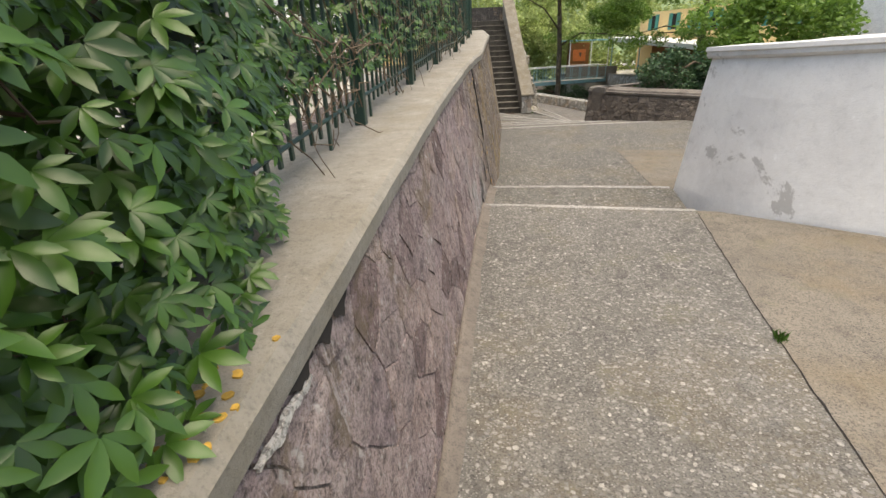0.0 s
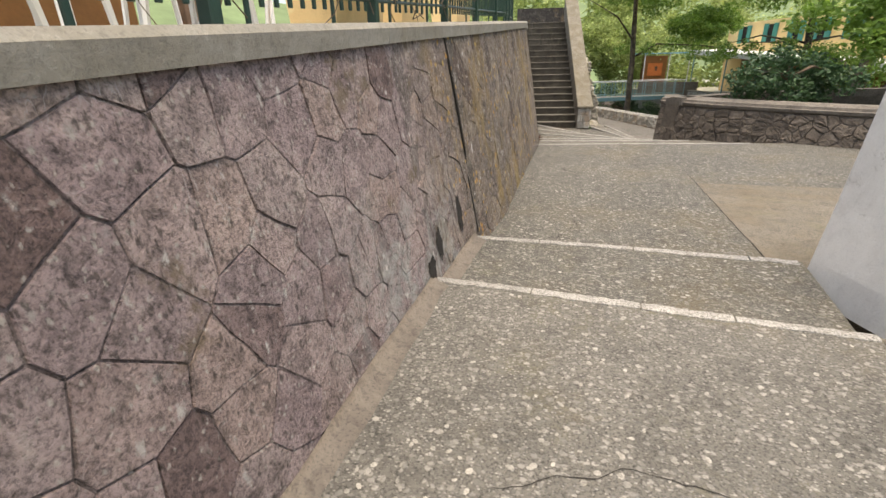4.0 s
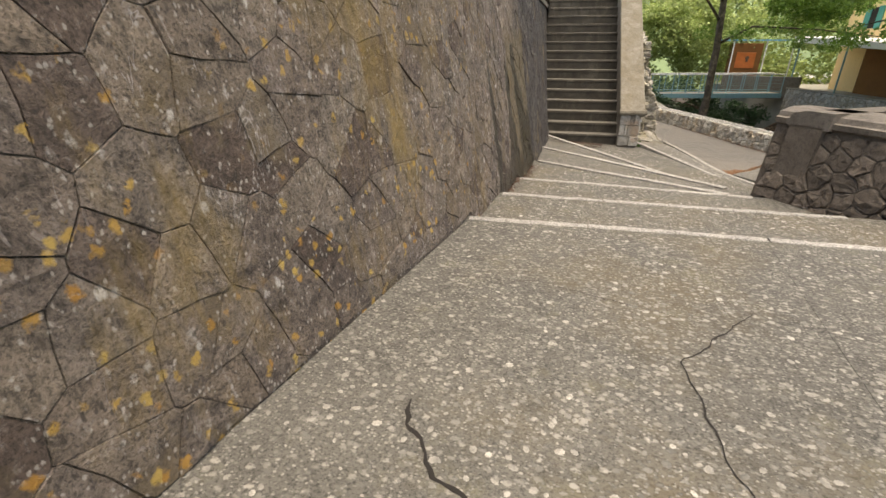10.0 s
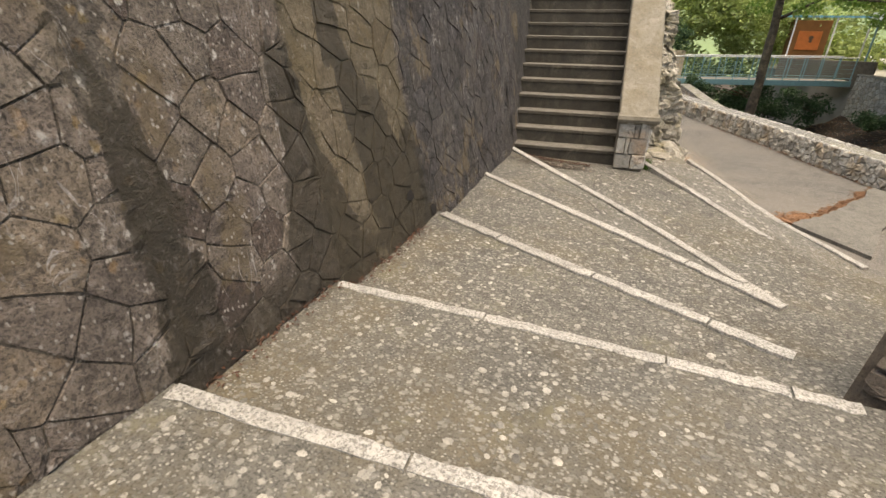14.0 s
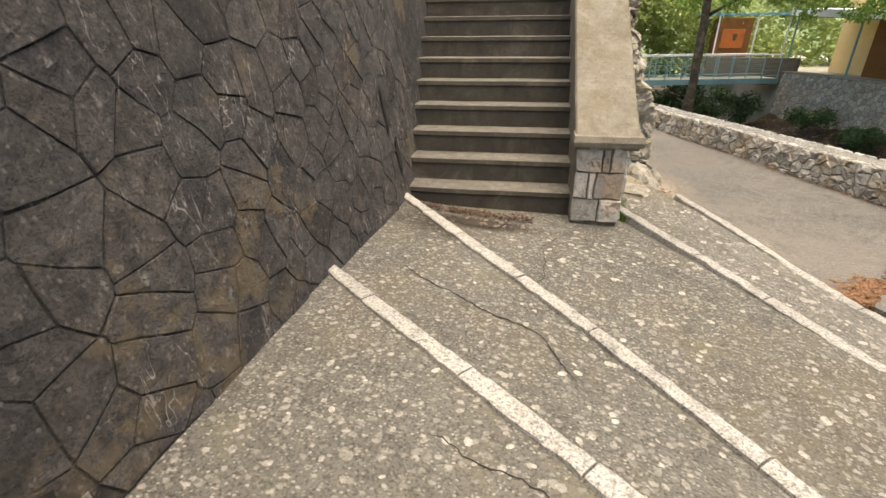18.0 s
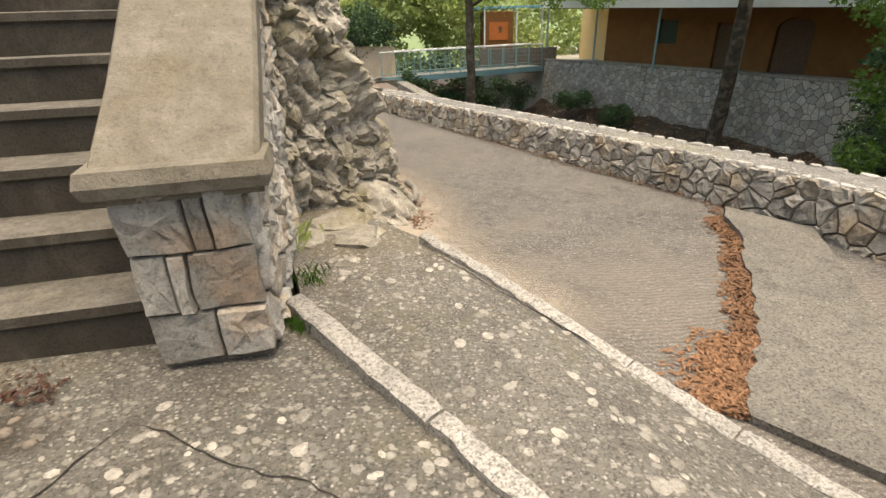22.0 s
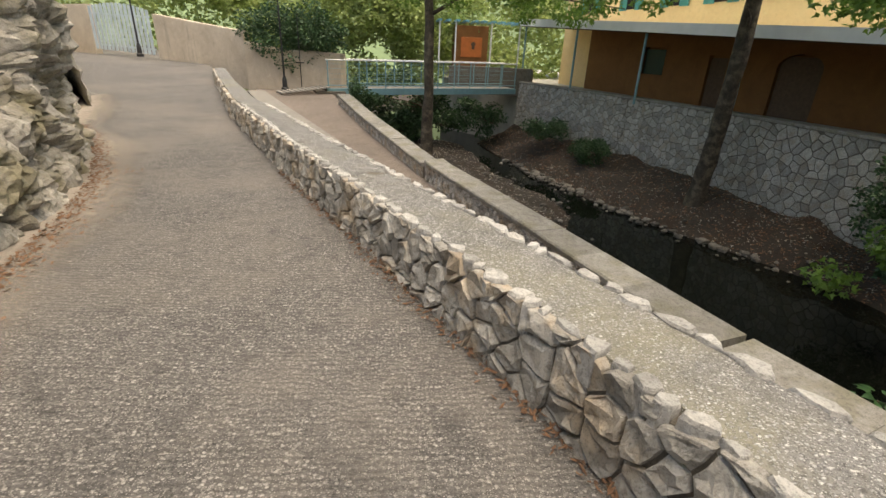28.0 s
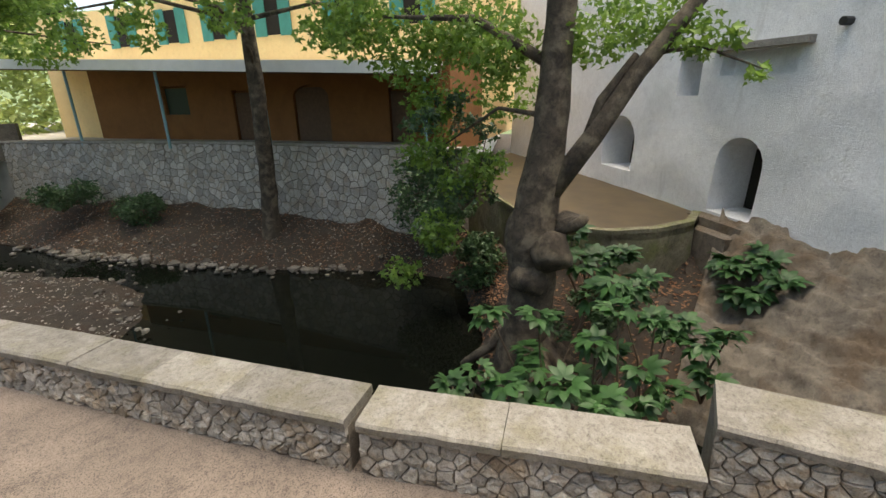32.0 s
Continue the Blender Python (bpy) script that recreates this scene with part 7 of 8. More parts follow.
b = bmesh.new()
loft(b, [[BL + bd * s + bnn * o + Vector((0, 0, z)) for o, z in ((0, -0.06), (0, -0.01), (1.3, -0.01), (1.3, -0.06))] for s in (0.0, bl)], closed=True)
part("deck", b, M_LEDGE, br, "grey bridge deck")
b = bmesh.new()
prism(b, [(0.7, 41.4), (1.9, 41.9), (1.5, 43.2), (0.3, 42.7)], -5.6, -2.85)
structure("wall_abutment", b, M_RMORTAR, "rough stone abutment under the footbridge", "wall")
rp = thing("bridge_ramp", "ribbed grey metal ramp that leads onto the footbridge", "ramp", "", "", (0.3, 41.5, -2.9))
for k in range(10):
    f = k / 9
    c = Vector((-0.75, 41.0, -2.86)).lerp(Vector((0.95, 42.0, -2.66)), f)
    b = bmesh.new()
    box(b, (-0.07, -0.6, -0.03), (0.07, 0.6, 0.01), Matrix.Translation(c) @ Matrix.Rotation(0.45, 4, 'Z') @ Matrix.Rotation(-0.1, 4, 'Y'), bevel=0.006)
    part("ramp_rib", b, M_LEDGE, rp)


def street_lamp(at, tall, label):
    own = thing("street_lamp", label, "lamp", "street lamps", "", at)
    x, y, z = at
    b = bmesh.new()
    tube(b, [(x, y, z), (x, y, z + 0.12), (x, y, z + 0.16), (x, y, z + 0.45), (x, y, z + 0.6)], [0.16, 0.16, 0.11, 0.10, 0.055], 10)
    part("base", b, M_BLACK, own)
    b = bmesh.new()
    tube(b, [(x, y, z + 0.6), (x, y, z + tall)], [0.045, 0.032], 8)
    part("pole", b, M_BLACK, own)
    b = bmesh.new()
    tube(b, [(x, y, z + tall), (x, y, z + tall + 0.1), (x, y, z + tall + 0.4), (x, y, z + tall + 0.46)], [0.05, 0.12, 0.18, 0.05], 8)
    part("lantern", b, M_BLACK, own)
    return own


street_lamp((-8.3, 45.3, -1.85), 3.6, "black iron street lamp beside the gate")
street_lamp((-0.76, 41.95, -2.9), 3.6, "black iron street lamp beside the footbridge ramp")
b = bmesh.new()
own = thing("sign_post", "thin black post with a small crossbar beside the cream wall", "post", "", "", (-0.1, 42.3, -2.9))
tube(b, [(-0.1, 42.3, -2.9), (-0.1, 42.3, 0.2)], 0.022, 6)
part("pole", b, M_BLACK, own)
b = bmesh.new()
box(b, (-0.28, 42.28, -1.75), (0.08, 42.32, -1.70))
part("crossbar", b, M_BLACK, own)

# cream wall and gate at the end of the road
cr = thing("wall_cream", "stained cream rendered boundary wall at the road's end", "wall", "", "structure", (-4, 43.5, -2.3))
for line, z0, z1 in (([(-8.0, 46.6), (-5.2, 44.8), (-2.6, 42.9)], (-1.9, -2.2, -2.5), (0.05, -0.3, -0.6)), ([(-2.6, 42.9), (-1.0, 42.7), (1.6, 42.9)], (-2.6, -2.9, -2.95), (-1.0, -1.25, -1.35)), ([(-15.5, 50.5), (-12.2, 48.6)], (-1.7, -1.7), (0.4, 0.45))):
    b = bmesh.new()
    secs = []
    for (x, y), a, c in zip(line, z0, z1):
        secs.append([(x, y, a - 0.5), (x, y, c), (x - 0.03, y + 0.03, c + 0.06), (x + 0.2, y + 0.26, c + 0.06), (x + 0.2, y + 0.26, a - 0.5)])
    loft(b, secs, closed=True)
    part("wall_length", b, M_CREAM, cr)
gt = thing("gate", "pale blue-white slatted metal double gate, closed", "gate", "", "", (-10.2, 47.6, -1.75))
ga, gb = Vector((-12.1, 48.5, -1.7)), Vector((-8.2, 46.7, -1.85))
for k in range(15):
    q = ga.lerp(gb, (k + 0.5) / 15)
    b = bmesh.new()
    box(b, (-0.1, -0.012, 0.05), (0.1, 0.012, 2.1 + 0.25 * math.sin(math.pi * (k + 0.5) / 15)), Matrix.Translation(q) @ Matrix.Rotation(math.atan2(gb.y - ga.y, gb.x - ga.x), 4, 'Z'), bevel=0.004)
    part("slat", b, M_GATE, gt)
for z in (0.3, 1.8):
    b = bmesh.new()
    tube(b, [ga + Vector((0.0, 0.05, z)), gb + Vector((0.0, 0.05, z))], 0.03, 6)
    part("rail", b, M_GATE, gt)

# ---------------------------------------------------------------- house beyond the stream
HA, HB = Vector((11.75, 44.8, 0)), Vector((16.0, 28.3, 0))
hd = (HB - HA)
HL = hd.length
hd.normalize()
hn = Vector((-hd.y, hd.x, 0))
hn = hn if hn.x > 0 else -hn
house = thing("house", "ochre two-storey house with a deep porch and teal shutters", "house", "", "", (15, 37, -2.62))


def hp(s, back, z):
    q = HA + hd * s + hn * back
    return Vector((q.x, q.y, z))


def slab3(bm_, a, b_, d0, d1, z0, z1):
    """A block along the house front from a to b_, between two depths."""
    zz0 = z0 if isinstance(z0, tuple) else (z0, z0)
    zz1 = z1 if isinstance(z1, tuple) else (z1, z1)
    loft(bm_, [[hp(s, d0, l), hp(s, d0, h), hp(s, d1, h), hp(s, d1, l)] for s, l, h in ((a, zz0[0], zz1[0]), (b_, zz0[1], zz1[1]))], closed=True)


def with_holes(ob, cutters):
    """Cuts openings through a wall and takes the cutters away."""
    for i, c in enumerate(cutters):
        m = ob.modifiers.new("cut%d" % i, 'BOOLEAN')
        m.object, m.operation, m.solver = c, 'DIFFERENCE', 'EXACT'
    dg = bpy.context.evaluated_depsgraph_get()
    me = bpy.data.meshes.new_from_object(ob.evaluated_get(dg))
    ob.modifiers.clear()
    ob.data = me
    for c in cutters:
        old = c.data
        bpy.data.objects.remove(c)
        bpy.data.meshes.remove(old)


PD = 3.0
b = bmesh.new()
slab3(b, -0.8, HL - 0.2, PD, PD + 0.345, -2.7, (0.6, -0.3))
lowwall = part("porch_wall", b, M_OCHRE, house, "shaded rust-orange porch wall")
cut = []
for s0, s1, z0, z1, arch in ((10.1, 11.65, -2.62, -0.58, 1), (14.1, 14.95, -2.62, -0.8, 0), (3.5, 4.85, -1.6, -0.45, 0), (7.2, 8.1, -2.62, -0.7, 0)):
    c = bmesh.new()
    pts = [(s0, z0), (s1, z0), (s1, z1 - (0.45 if arch else 0))]
    if arch:
        pts += [((s0 + s1) / 2 + math.cos(a) * (s1 - s0) / 2, z1 - 0.45 + math.sin(a) * 0.45) for a in np.linspace(0.3, 2.84, 8)]
    pts += [(s0, z1 - (0.45 if arch else 0))]
    loft(c, [[hp(s, PD - 0.3, z) for s, z in pts], [hp(s, PD + 0.25, z) for s, z in pts]], closed=True)
    cut.append(finish("cutter", c, M_DARKIN))
bpy.context.view_layer.update()
with_holes(lowwall, cut)
for s0, s1, z0, z1 in ((10.1, 11.65, -2.62, -0.58), (14.1, 14.95, -2.62, -0.8), (3.5, 4.85, -1.6, -0.45), (7.2, 8.1, -2.62, -0.7)):
    b = bmesh.new()
    slab3(b, s0 + 0.02, s1 - 0.02, PD + 0.12, PD + 0.16, z0, z1 - 0.1)
    part("door" if z0 < -2 else "shutter", b, M_WOOD if z0 < -2 else M_GREEN, house)
b = bmesh.new()
slab3(b, -4.0, HL, PD + 0.35, PD + 7, -2.7, 2.7)
part("upper_wall", b, M_YELLOW, house, "bright yellow rendered upper storey")
for s in (-1.6, 1.6, 4.4, 6.8, 9.4, 12.4, 15.0):
    w = bmesh.new()
    slab3(w, s - 0.55, s + 0.55, PD + 0.31, PD + 0.35, 1.2, 2.4)
    win = part("window", w, M_DARKIN, house, "tall window")
    for k in (-1, 1):
        w = bmesh.new()
        slab3(w, s + k * 0.56 - 0.25, s + k * 0.56 + 0.25, PD + 0.26, PD + 0.3, 1.15, 2.45)
        part("shutter", w, M_TEAL, win, "teal louvred shutter")
b = bmesh.new()
slab3(b, -3.0, HL + 0.1, -0.15, PD + 0.3, (0.66, -0.28), (0.76, -0.18))
part("porch_roof", b, M_ROOF, house, "flat white porch roof edge")
b = bmesh.new()
slab3(b, -3.0, HL + 0.1, -0.21, -0.153, (0.42, -0.50), (0.77, -0.17))
part("porch_fascia", b, M_ROOF, house, "deep white canvas edge of the porch roof")
b = bmesh.new()
slab3(b, -3.0, HL + 0.1, 0.1, 0.2, (0.38, -0.54), (0.655, -0.285))
part("porch_beam", b, M_WOOD, house)
for s in (-2.8, 2.17, 6.76, 11.19, HL - 0.4):
    q = hp(s, 0.15, -2.62)
    top = 0.33 + (-0.38 - 0.33) * s / HL
    b = bmesh.new()
    tube(b, [q, Vector((q.x, q.y, top))], 0.05, 8)
    part("porch_post", b, M_BLUE, house, "thin blue-grey porch post")
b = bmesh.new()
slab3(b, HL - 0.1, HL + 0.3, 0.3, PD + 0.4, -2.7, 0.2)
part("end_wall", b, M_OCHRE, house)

# kiosk beside the bridge's far end
ks = thing("kiosk", "small orange kiosk under a blue slatted roof", "kiosk", "", "", (8.4, 48.6, -2.6))
kx, ky = 8.35, 48.7
b = bmesh.new()
box(b, (kx - 0.95, ky, -2.6), (kx + 0.95, ky + 1.6, 0.35), bevel=0.02)
part("booth", b, M_OCHRE, ks)
b = bmesh.new()
box(b, (kx - 0.6, ky - 0.05, -1.3), (kx + 0.6, ky - 0.004, -0.25), bevel=0.01)
board = part("board", b, M_ORANGE, ks, "glossy orange board with a dark emblem")
b = bmesh.new()
for dz, r in ((-0.62, 0.13), (-0.8, 0.09)):
    bmesh.ops.create_circle(b, cap_ends=True, segments=12, radius=r, matrix=Matrix.Translation((kx + 0.1, ky - 0.056, dz)) @ Matrix.Rotation(math.pi / 2, 4, 'X'))
part("emblem", b, M_WOOD, board)
for k in range(10):
    b = bmesh.new()
    box(b, (kx - 2.0 + k * 0.5, ky - 0.9, 0.5), (kx - 1.8 + k * 0.5, ky + 2.2, 0.6))
    part("roof_slat", b, M_BLUEROOF, ks)
for dx in (-1.9, -1.0, 1.0, 2.6):
    b = bmesh.new()
    tube(b, [(kx + dx, ky - 0.7, -2.6), (kx + dx, ky - 0.7, 0.5)], 0.045, 6)
    part("roof_post", b, M_PLASTIC, ks)
b = bmesh.new()
prism(b, [(7.0, 47.5), (11.5, 46.6), (11.7, 47.0), (7.2, 48.0)], -3.2, -1.75)
structure("wall_kiosk", b, M_RMORTAR, "pale rubble wall below the kiosk", "wall")

# ---------------------------------------------------------------- old whitewashed mill
MA, MB = Vector((14.0, 18.75, 0)), Vector((24.3, 30.4, 0))
md = (MB - MA).normalized()
mn = Vector((md.y, -md.x, 0))


def mp(u, back, z):
    q = MA + md * u + mn * (back + 0.06 * (z + 3.5))
    return Vector((q.x, q.y, z))


mill = thing("mill", "old whitewashed stone mill with arched openings and damp streaks", "mill", "", "", (18, 24, -4))
b = bmesh.new()
secs = []
for u in np.linspace(-6, 15.3, 130):
    secs.append([mp(u, 0.05 * noise.noise((u * 0.9, z * 0.9, 4)) + 0.01 * noise.noise((u * 3, z * 3, 1)), z) for z in np.linspace(-5.0, 7.0, 72)] + [mp(u, 2.2, 7.0), mp(u, 2.2, -5.0)])
loft(b, secs, closed=True)
mwall = part("mill_wall", b, M_MILL, mill)
cut = []
for u0, u1, z0, z1, arch in ((2.68, 3.9, -3.5, -1.93, 1), (6.6, 8.15, -3.1, -1.7, 1), (4.67, 5.44, -1.18, -0.32, 0), (2.4, 4.3, -0.78, -0.34, 0)):
    c = bmesh.new()
    r = (u1 - u0) / 2
    pts = [(u0, z0), (u1, z0)]
    if arch:
        pts += [(u1, z1 - r * 0.8)] + [(u0 + r + math.cos(a) * r, z1 - r * 0.8 + math.sin(a) * r * 0.8) for a in np.linspace(0.25, 2.9, 9)] + [(u0, z1 - r * 0.8)]
    else:
        pts += [(u1, z1), (u0, z1)]
    deep = 0.95 if arch else (0.6 if u0 > 4.5 else 0.25)
    loft(c, [[mp(u, -0.6, z) for u, z in pts], [mp(u0 + r + (u - u0 - r) * 0.8, deep, z) for u, z in pts]], closed=True)
    cut.append(finish("cutter", c, M_MILL))
bpy.context.view_layer.update()
with_holes(mwall, cut)
# black sheets close the arches and paint the unlit rooms behind
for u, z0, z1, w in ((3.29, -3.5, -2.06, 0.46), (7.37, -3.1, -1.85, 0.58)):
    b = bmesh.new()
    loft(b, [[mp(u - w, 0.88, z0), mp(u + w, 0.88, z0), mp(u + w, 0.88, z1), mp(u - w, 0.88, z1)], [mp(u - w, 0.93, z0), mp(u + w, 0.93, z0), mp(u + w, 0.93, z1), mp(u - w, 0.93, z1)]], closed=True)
    part("inner_door", b, M_DARKIN, mill, "black sheet for the unlit room behind")
b = bmesh.new()
loft(b, [[mp(2.3, -0.18, -0.32), mp(2.3, -0.18, -0.2), mp(2.3, 0.1, -0.2), mp(2.3, 0.1, -0.32)], [mp(4.4, -0.22, -0.32), mp(4.4, -0.22, -0.2), mp(4.4, 0.1, -0.2), mp(4.4, 0.1, -0.32)]], closed=True)
part("ledge", b, M_LEDGE, mill, "broken stone ledge with weeds")
# a black stub marks the dark slit in the wall
b = bmesh.new()
tube(b, [mp(1.85, -0.12, -0.06), mp(1.85, 0.1, -0.06)], 0.07, 8)
part("spout", b, M_BLACK, mill, "black stub that stands for a dark slit")
# platform at the mill's foot
RIM = [(22.5, 32.2), (17.9, 28.7), (14.8, 25.3), (13.96, 23.75), (14.1, 22.9), (14.7, 22.2), (15.6, 21.7), (16.5, 21.7)]
b = bmesh.new()
prism(b, RIM + [(19.5, 24.6), (24.0, 30.0)], -6.0, -3.6)
platf = thing("mill_platform", "rounded stone platform with a wet brown floor below the mill", "platform", "", "", (16, 24, -6))
part("platform_body", b, M_MOSSY, platf)
b = bmesh.new()
prism(b, [(x + (17 - x) * 0.03, y + (25 - y) * 0.03) for x, y in RIM] + [(19.4, 24.7), (23.8, 30.0)], -3.62, -3.585)
part("platform_floor", b, M_WETFLOOR, platf, "wet brown floor")
b = bmesh.new()
loft(b, [[(x, y, -3.75), (x, y, -3.53), (x + (17 - x) * 0.05, y + (25 - y) * 0.05, -3.53), (x + (17 - x) * 0.05, y + (25 - y) * 0.05, -3.75)] for x, y in RIM], closed=True)
part("rim", b, M_MOSSY, platf)
stp = thing("mill_steps", "worn stone steps beside the mill door", "steps", "", "", (15.5, 20.7, -4.2))
for k in range(2):
    b = bmesh.new()
    loft(b, [[mp(u, o, z) for o, z in ((-0.35 - 0.3 * k, -4.6), (-0.35 - 0.3 * k, -3.56 - 0.17 * k), (0.2, -3.56 - 0.17 * k), (0.2, -4.6))] for u in (2.55, 3.95)], closed=True)
    part("step", b, M_SHALE, stp)
# white steps and pot between house and mill
b = bmesh.new()
prism(b, [(21, 33.0), (24.5, 31.5), (40, 40), (36, 50)], [-2.62, -2.62, -0.5, -0.5], [-2.55, -2.55, 1.2, 1.2])
structure("ramp_white", b, M_WHITE, "sunlit white ramp between the house and the mill", "ramp")
pot = thing("flower_pot", "orange clay pot with a plant on a dark stand", "flower pot", "", "", (23.5, 33.2, -2.6))
b = bmesh.new()
tube(b, [(23.5, 33.2, -2.1), (23.5, 33.2, -1.6), (23.5, 33.2, -1.55)], [0.24, 0.34, 0.37], 12)
part("pot", b, M_ORANGE, pot)
b = bmesh.new()
box(b, (23.15, 32.85, -2.6), (23.85, 33.55, -2.1), bevel=0.02)
part("stand", b, M_BLACK, pot)
leaf_cloud("plant", [(23.5, 33.2, -1.3, 0.3)], 250, 0.1, M_LEAF_DARK, pot, rng)

# ---------------------------------------------------------------- trees


def tree(name, label, trunk, radii, limbs, crown, leaves, size, material, shape="maple"):
    own = thing(name, label, "tree", "", "", trunk[0])
    bb = bmesh.new()
    fine, rr = [], []
    for i in range(len(trunk) - 1):
        for k in range(4):
            f = k / 4
            q = Vector(trunk[i]).lerp(Vector(trunk[i + 1]), f)
            w = 0.05 * radii[i]
            fine.append(q + Vector((noise.noise(q * 2) * w * 3, noise.noise(q * 2 + Vector((5, 0, 0))) * w * 3, 0)))
            rr.append((radii[i] + (radii[i + 1] - radii[i]) * f) * (1 + 0.12 * noise.noise(q * 3)))
    fine.append(Vector(trunk[-1]))
    rr.append(radii[-1])
    tube(bb, fine, rr, 14)
    part("trunk", bb, M_BARK, own, smooth=True)
    for pts, r0, r1 in limbs:
        bb = bmesh.new()
        n = len(pts)
        tube(bb, pts, [r0 + (r1 - r0) * i / (n - 1) for i in range(n)], 8)
        part("limb", bb, M_BARK, own, smooth=True)
    leaf_cloud("crown", crown, leaves, size, material, own, rng, 0.75, 0.35, shape)
    return own


def clumps(cx, cy, cz, rx, ry, rz, count, lo, hi):
    out = []
    while len(out) < count:
        a, b_, c = rng.uniform(-1, 1), rng.uniform(-1, 1), rng.uniform(-1, 1)
        if a * a + b_ * b_ + c * c < 1:
            out.append((cx + a * rx, cy + b_ * ry, cz + c * rz, rng.uniform(lo, hi)))
    return out


tree("plane_tree", "slim plane tree on the stream bank beside the footbridge", [(5.5, 40.6, -5.7), (5.5, 40.6, -4.6), (5.55, 40.6, -2.5), (5.5, 40.7, 0), (5.3, 40.9, 4), (5.2, 41, 8)], [0.34, 0.25, 0.21, 0.19, 0.15, 0.06],
     [([(5.5, 40.7, 0.3), (7, 40, 1.2), (9.5, 38.5, 1.0), (12, 37, 0.6)], 0.08, 0.015), ([(5.4, 40.8, 1.5), (4, 39, 3), (2, 37.5, 4)], 0.08, 0.02), ([(5.3, 40.9, 2.5), (5, 37, 4.5), (4.5, 33, 5.5)], 0.1, 0.02)],
     clumps(7.5, 39, 5.5, 5, 5, 2.0, 60, 0.5, 1.0) + [(6.5, 40, 0.9, 0.6), (8, 39.5, 1.2, 0.7), (9.5, 38.5, 0.9, 0.7), (11, 37.6, 0.6, 0.6), (9.1, 39.4, 0.4, 0.5), (10.5, 37, 0.3, 0.5), (4.6, 40, 0.9, 0.6)], 17000, 0.16, M_LEAF_PLANE)
tree("plane_tree", "leaning plane tree with mottled bark on the far bank", [(14.0, 33.6, -5.6), (14.0, 33.55, -4.6), (14.0, 33.4, -3.0), (13.85, 33.1, -1.0), (13.5, 32.6, 1.5), (13.2, 32, 5)], [0.38, 0.27, 0.24, 0.22, 0.18, 0.08],
     [([(13.8, 33.0, -0.4), (13.5, 32.6, 0.2), (13.1, 32.2, 0.35)], 0.06, 0.03), ([(13.6, 32.8, 0.6), (12, 31.4, 1.0), (10, 30.5, 1.0)], 0.07, 0.015), ([(13.5, 32.5, 1.0), (14, 30.4, 1.2), (14.3, 28.4, 0.7)], 0.07, 0.015), ([(13.6, 32.6, 0.9), (11.5, 33.6, 1.4), (9.6, 34.4, 0.9)], 0.07, 0.015)],
     clumps(12.8, 34.0, 4.6, 3.6, 7, 1.5, 70, 0.5, 1.0) + [(9.7, 33.8, 0.8, 0.6), (11.1, 33.2, 0.65, 0.6), (11.7, 30.6, 0.8, 0.6), (9.6, 36.0, 0.3, 0.5), (12.5, 28.8, 0.3, 0.5), (10.4, 34.6, 0.5, 0.5), (10.6, 32.4, 0.9, 0.5), (12.4, 31.9, 0.9, 0.5), (13.0, 28.5, 0.1, 0.5), (13.6, 29.4, 0.5, 0.5)], 19000, 0.15, M_LEAF_PLANE)
big = tree("plane_tree", "massive gnarled plane tree with peeling bark beside the pool", [(11.75, 23.65, -6.1), (11.85, 23.65, -5.0), (11.95, 23.55, -4.1), (11.9, 23.55, -3.2), (11.95, 23.45, -2.2), (12.0, 23.35, -1.2), (12.05, 23.3, 0.3), (12.1, 23.3, 3), (12.0, 23.5, 6)], [0.52, 0.4, 0.38, 0.44, 0.31, 0.24, 0.2, 0.15, 0.08],
     [([(11.95, 23.3, -2.4), (12.2, 22.8, -1.6), (12.5, 22.35, -0.75), (12.75, 21.75, 0.1), (13.1, 21.0, 1.2)], 0.17, 0.08), ([(12.2, 22.9, -1.7), (12.3, 22.75, -1.1), (12.6, 22.4, -0.5)], 0.09, 0.05), ([(12.0, 23.4, -0.6), (11.9, 24.6, 0.1), (11.9, 26.4, 0.3)], 0.09, 0.025), ([(12.6, 22.2, -0.5), (12.7, 21.6, -0.45), (12.75, 20.9, -0.75)], 0.035, 0.01), ([(12.0, 23.4, -1.3), (12.3, 24.4, -1.2), (12.5, 25.7, -1.9)], 0.05, 0.012), ([(11.9, 23.2, -3.0), (11.85, 22.85, -2.85), (11.85, 22.7, -2.7)], 0.1, 0.07)],
     clumps(11.0, 26.0, 4.4, 3.2, 3.6, 1.3, 36, 0.5, 0.9) + [(11.8, 26.7, 0.2, 0.5), (12.3, 26.2, -0.3, 0.5), (12.7, 25.6, 0.0, 0.5), (12.0, 24.2, -0.4, 0.45), (12.4, 24.9, -0.1, 0.5), (12.4, 22.95, -0.3, 0.4), (13.0, 22.4, -0.1, 0.4), (12.7, 21.7, -0.35, 0.3), (12.8, 20.95, -0.8, 0.18), (12.75, 21.3, -0.3, 0.22), (12.4, 25.9, -2.0, 0.4), (12.3, 25.1, -2.5, 0.35), (11.9, 25.4, -3.4, 0.35), (12.2, 24.6, -2.1, 0.3), (11.3, 25.8, -4.0, 0.25), (12.5, 25.9, -1.2, 0.4), (12.0, 27.3, 0.4, 0.5)], 15000, 0.13, M_LEAF_PLANE)
b = bmesh.new()
for c, r in (((11.7, 23.15, -3.25), 0.33), ((11.6, 23.4, -3.7), 0.27), ((12.0, 23.0, -2.9), 0.2)):
    bmesh.ops.create_icosphere(b, subdivisions=3, radius=r, matrix=Matrix.Translation(c))
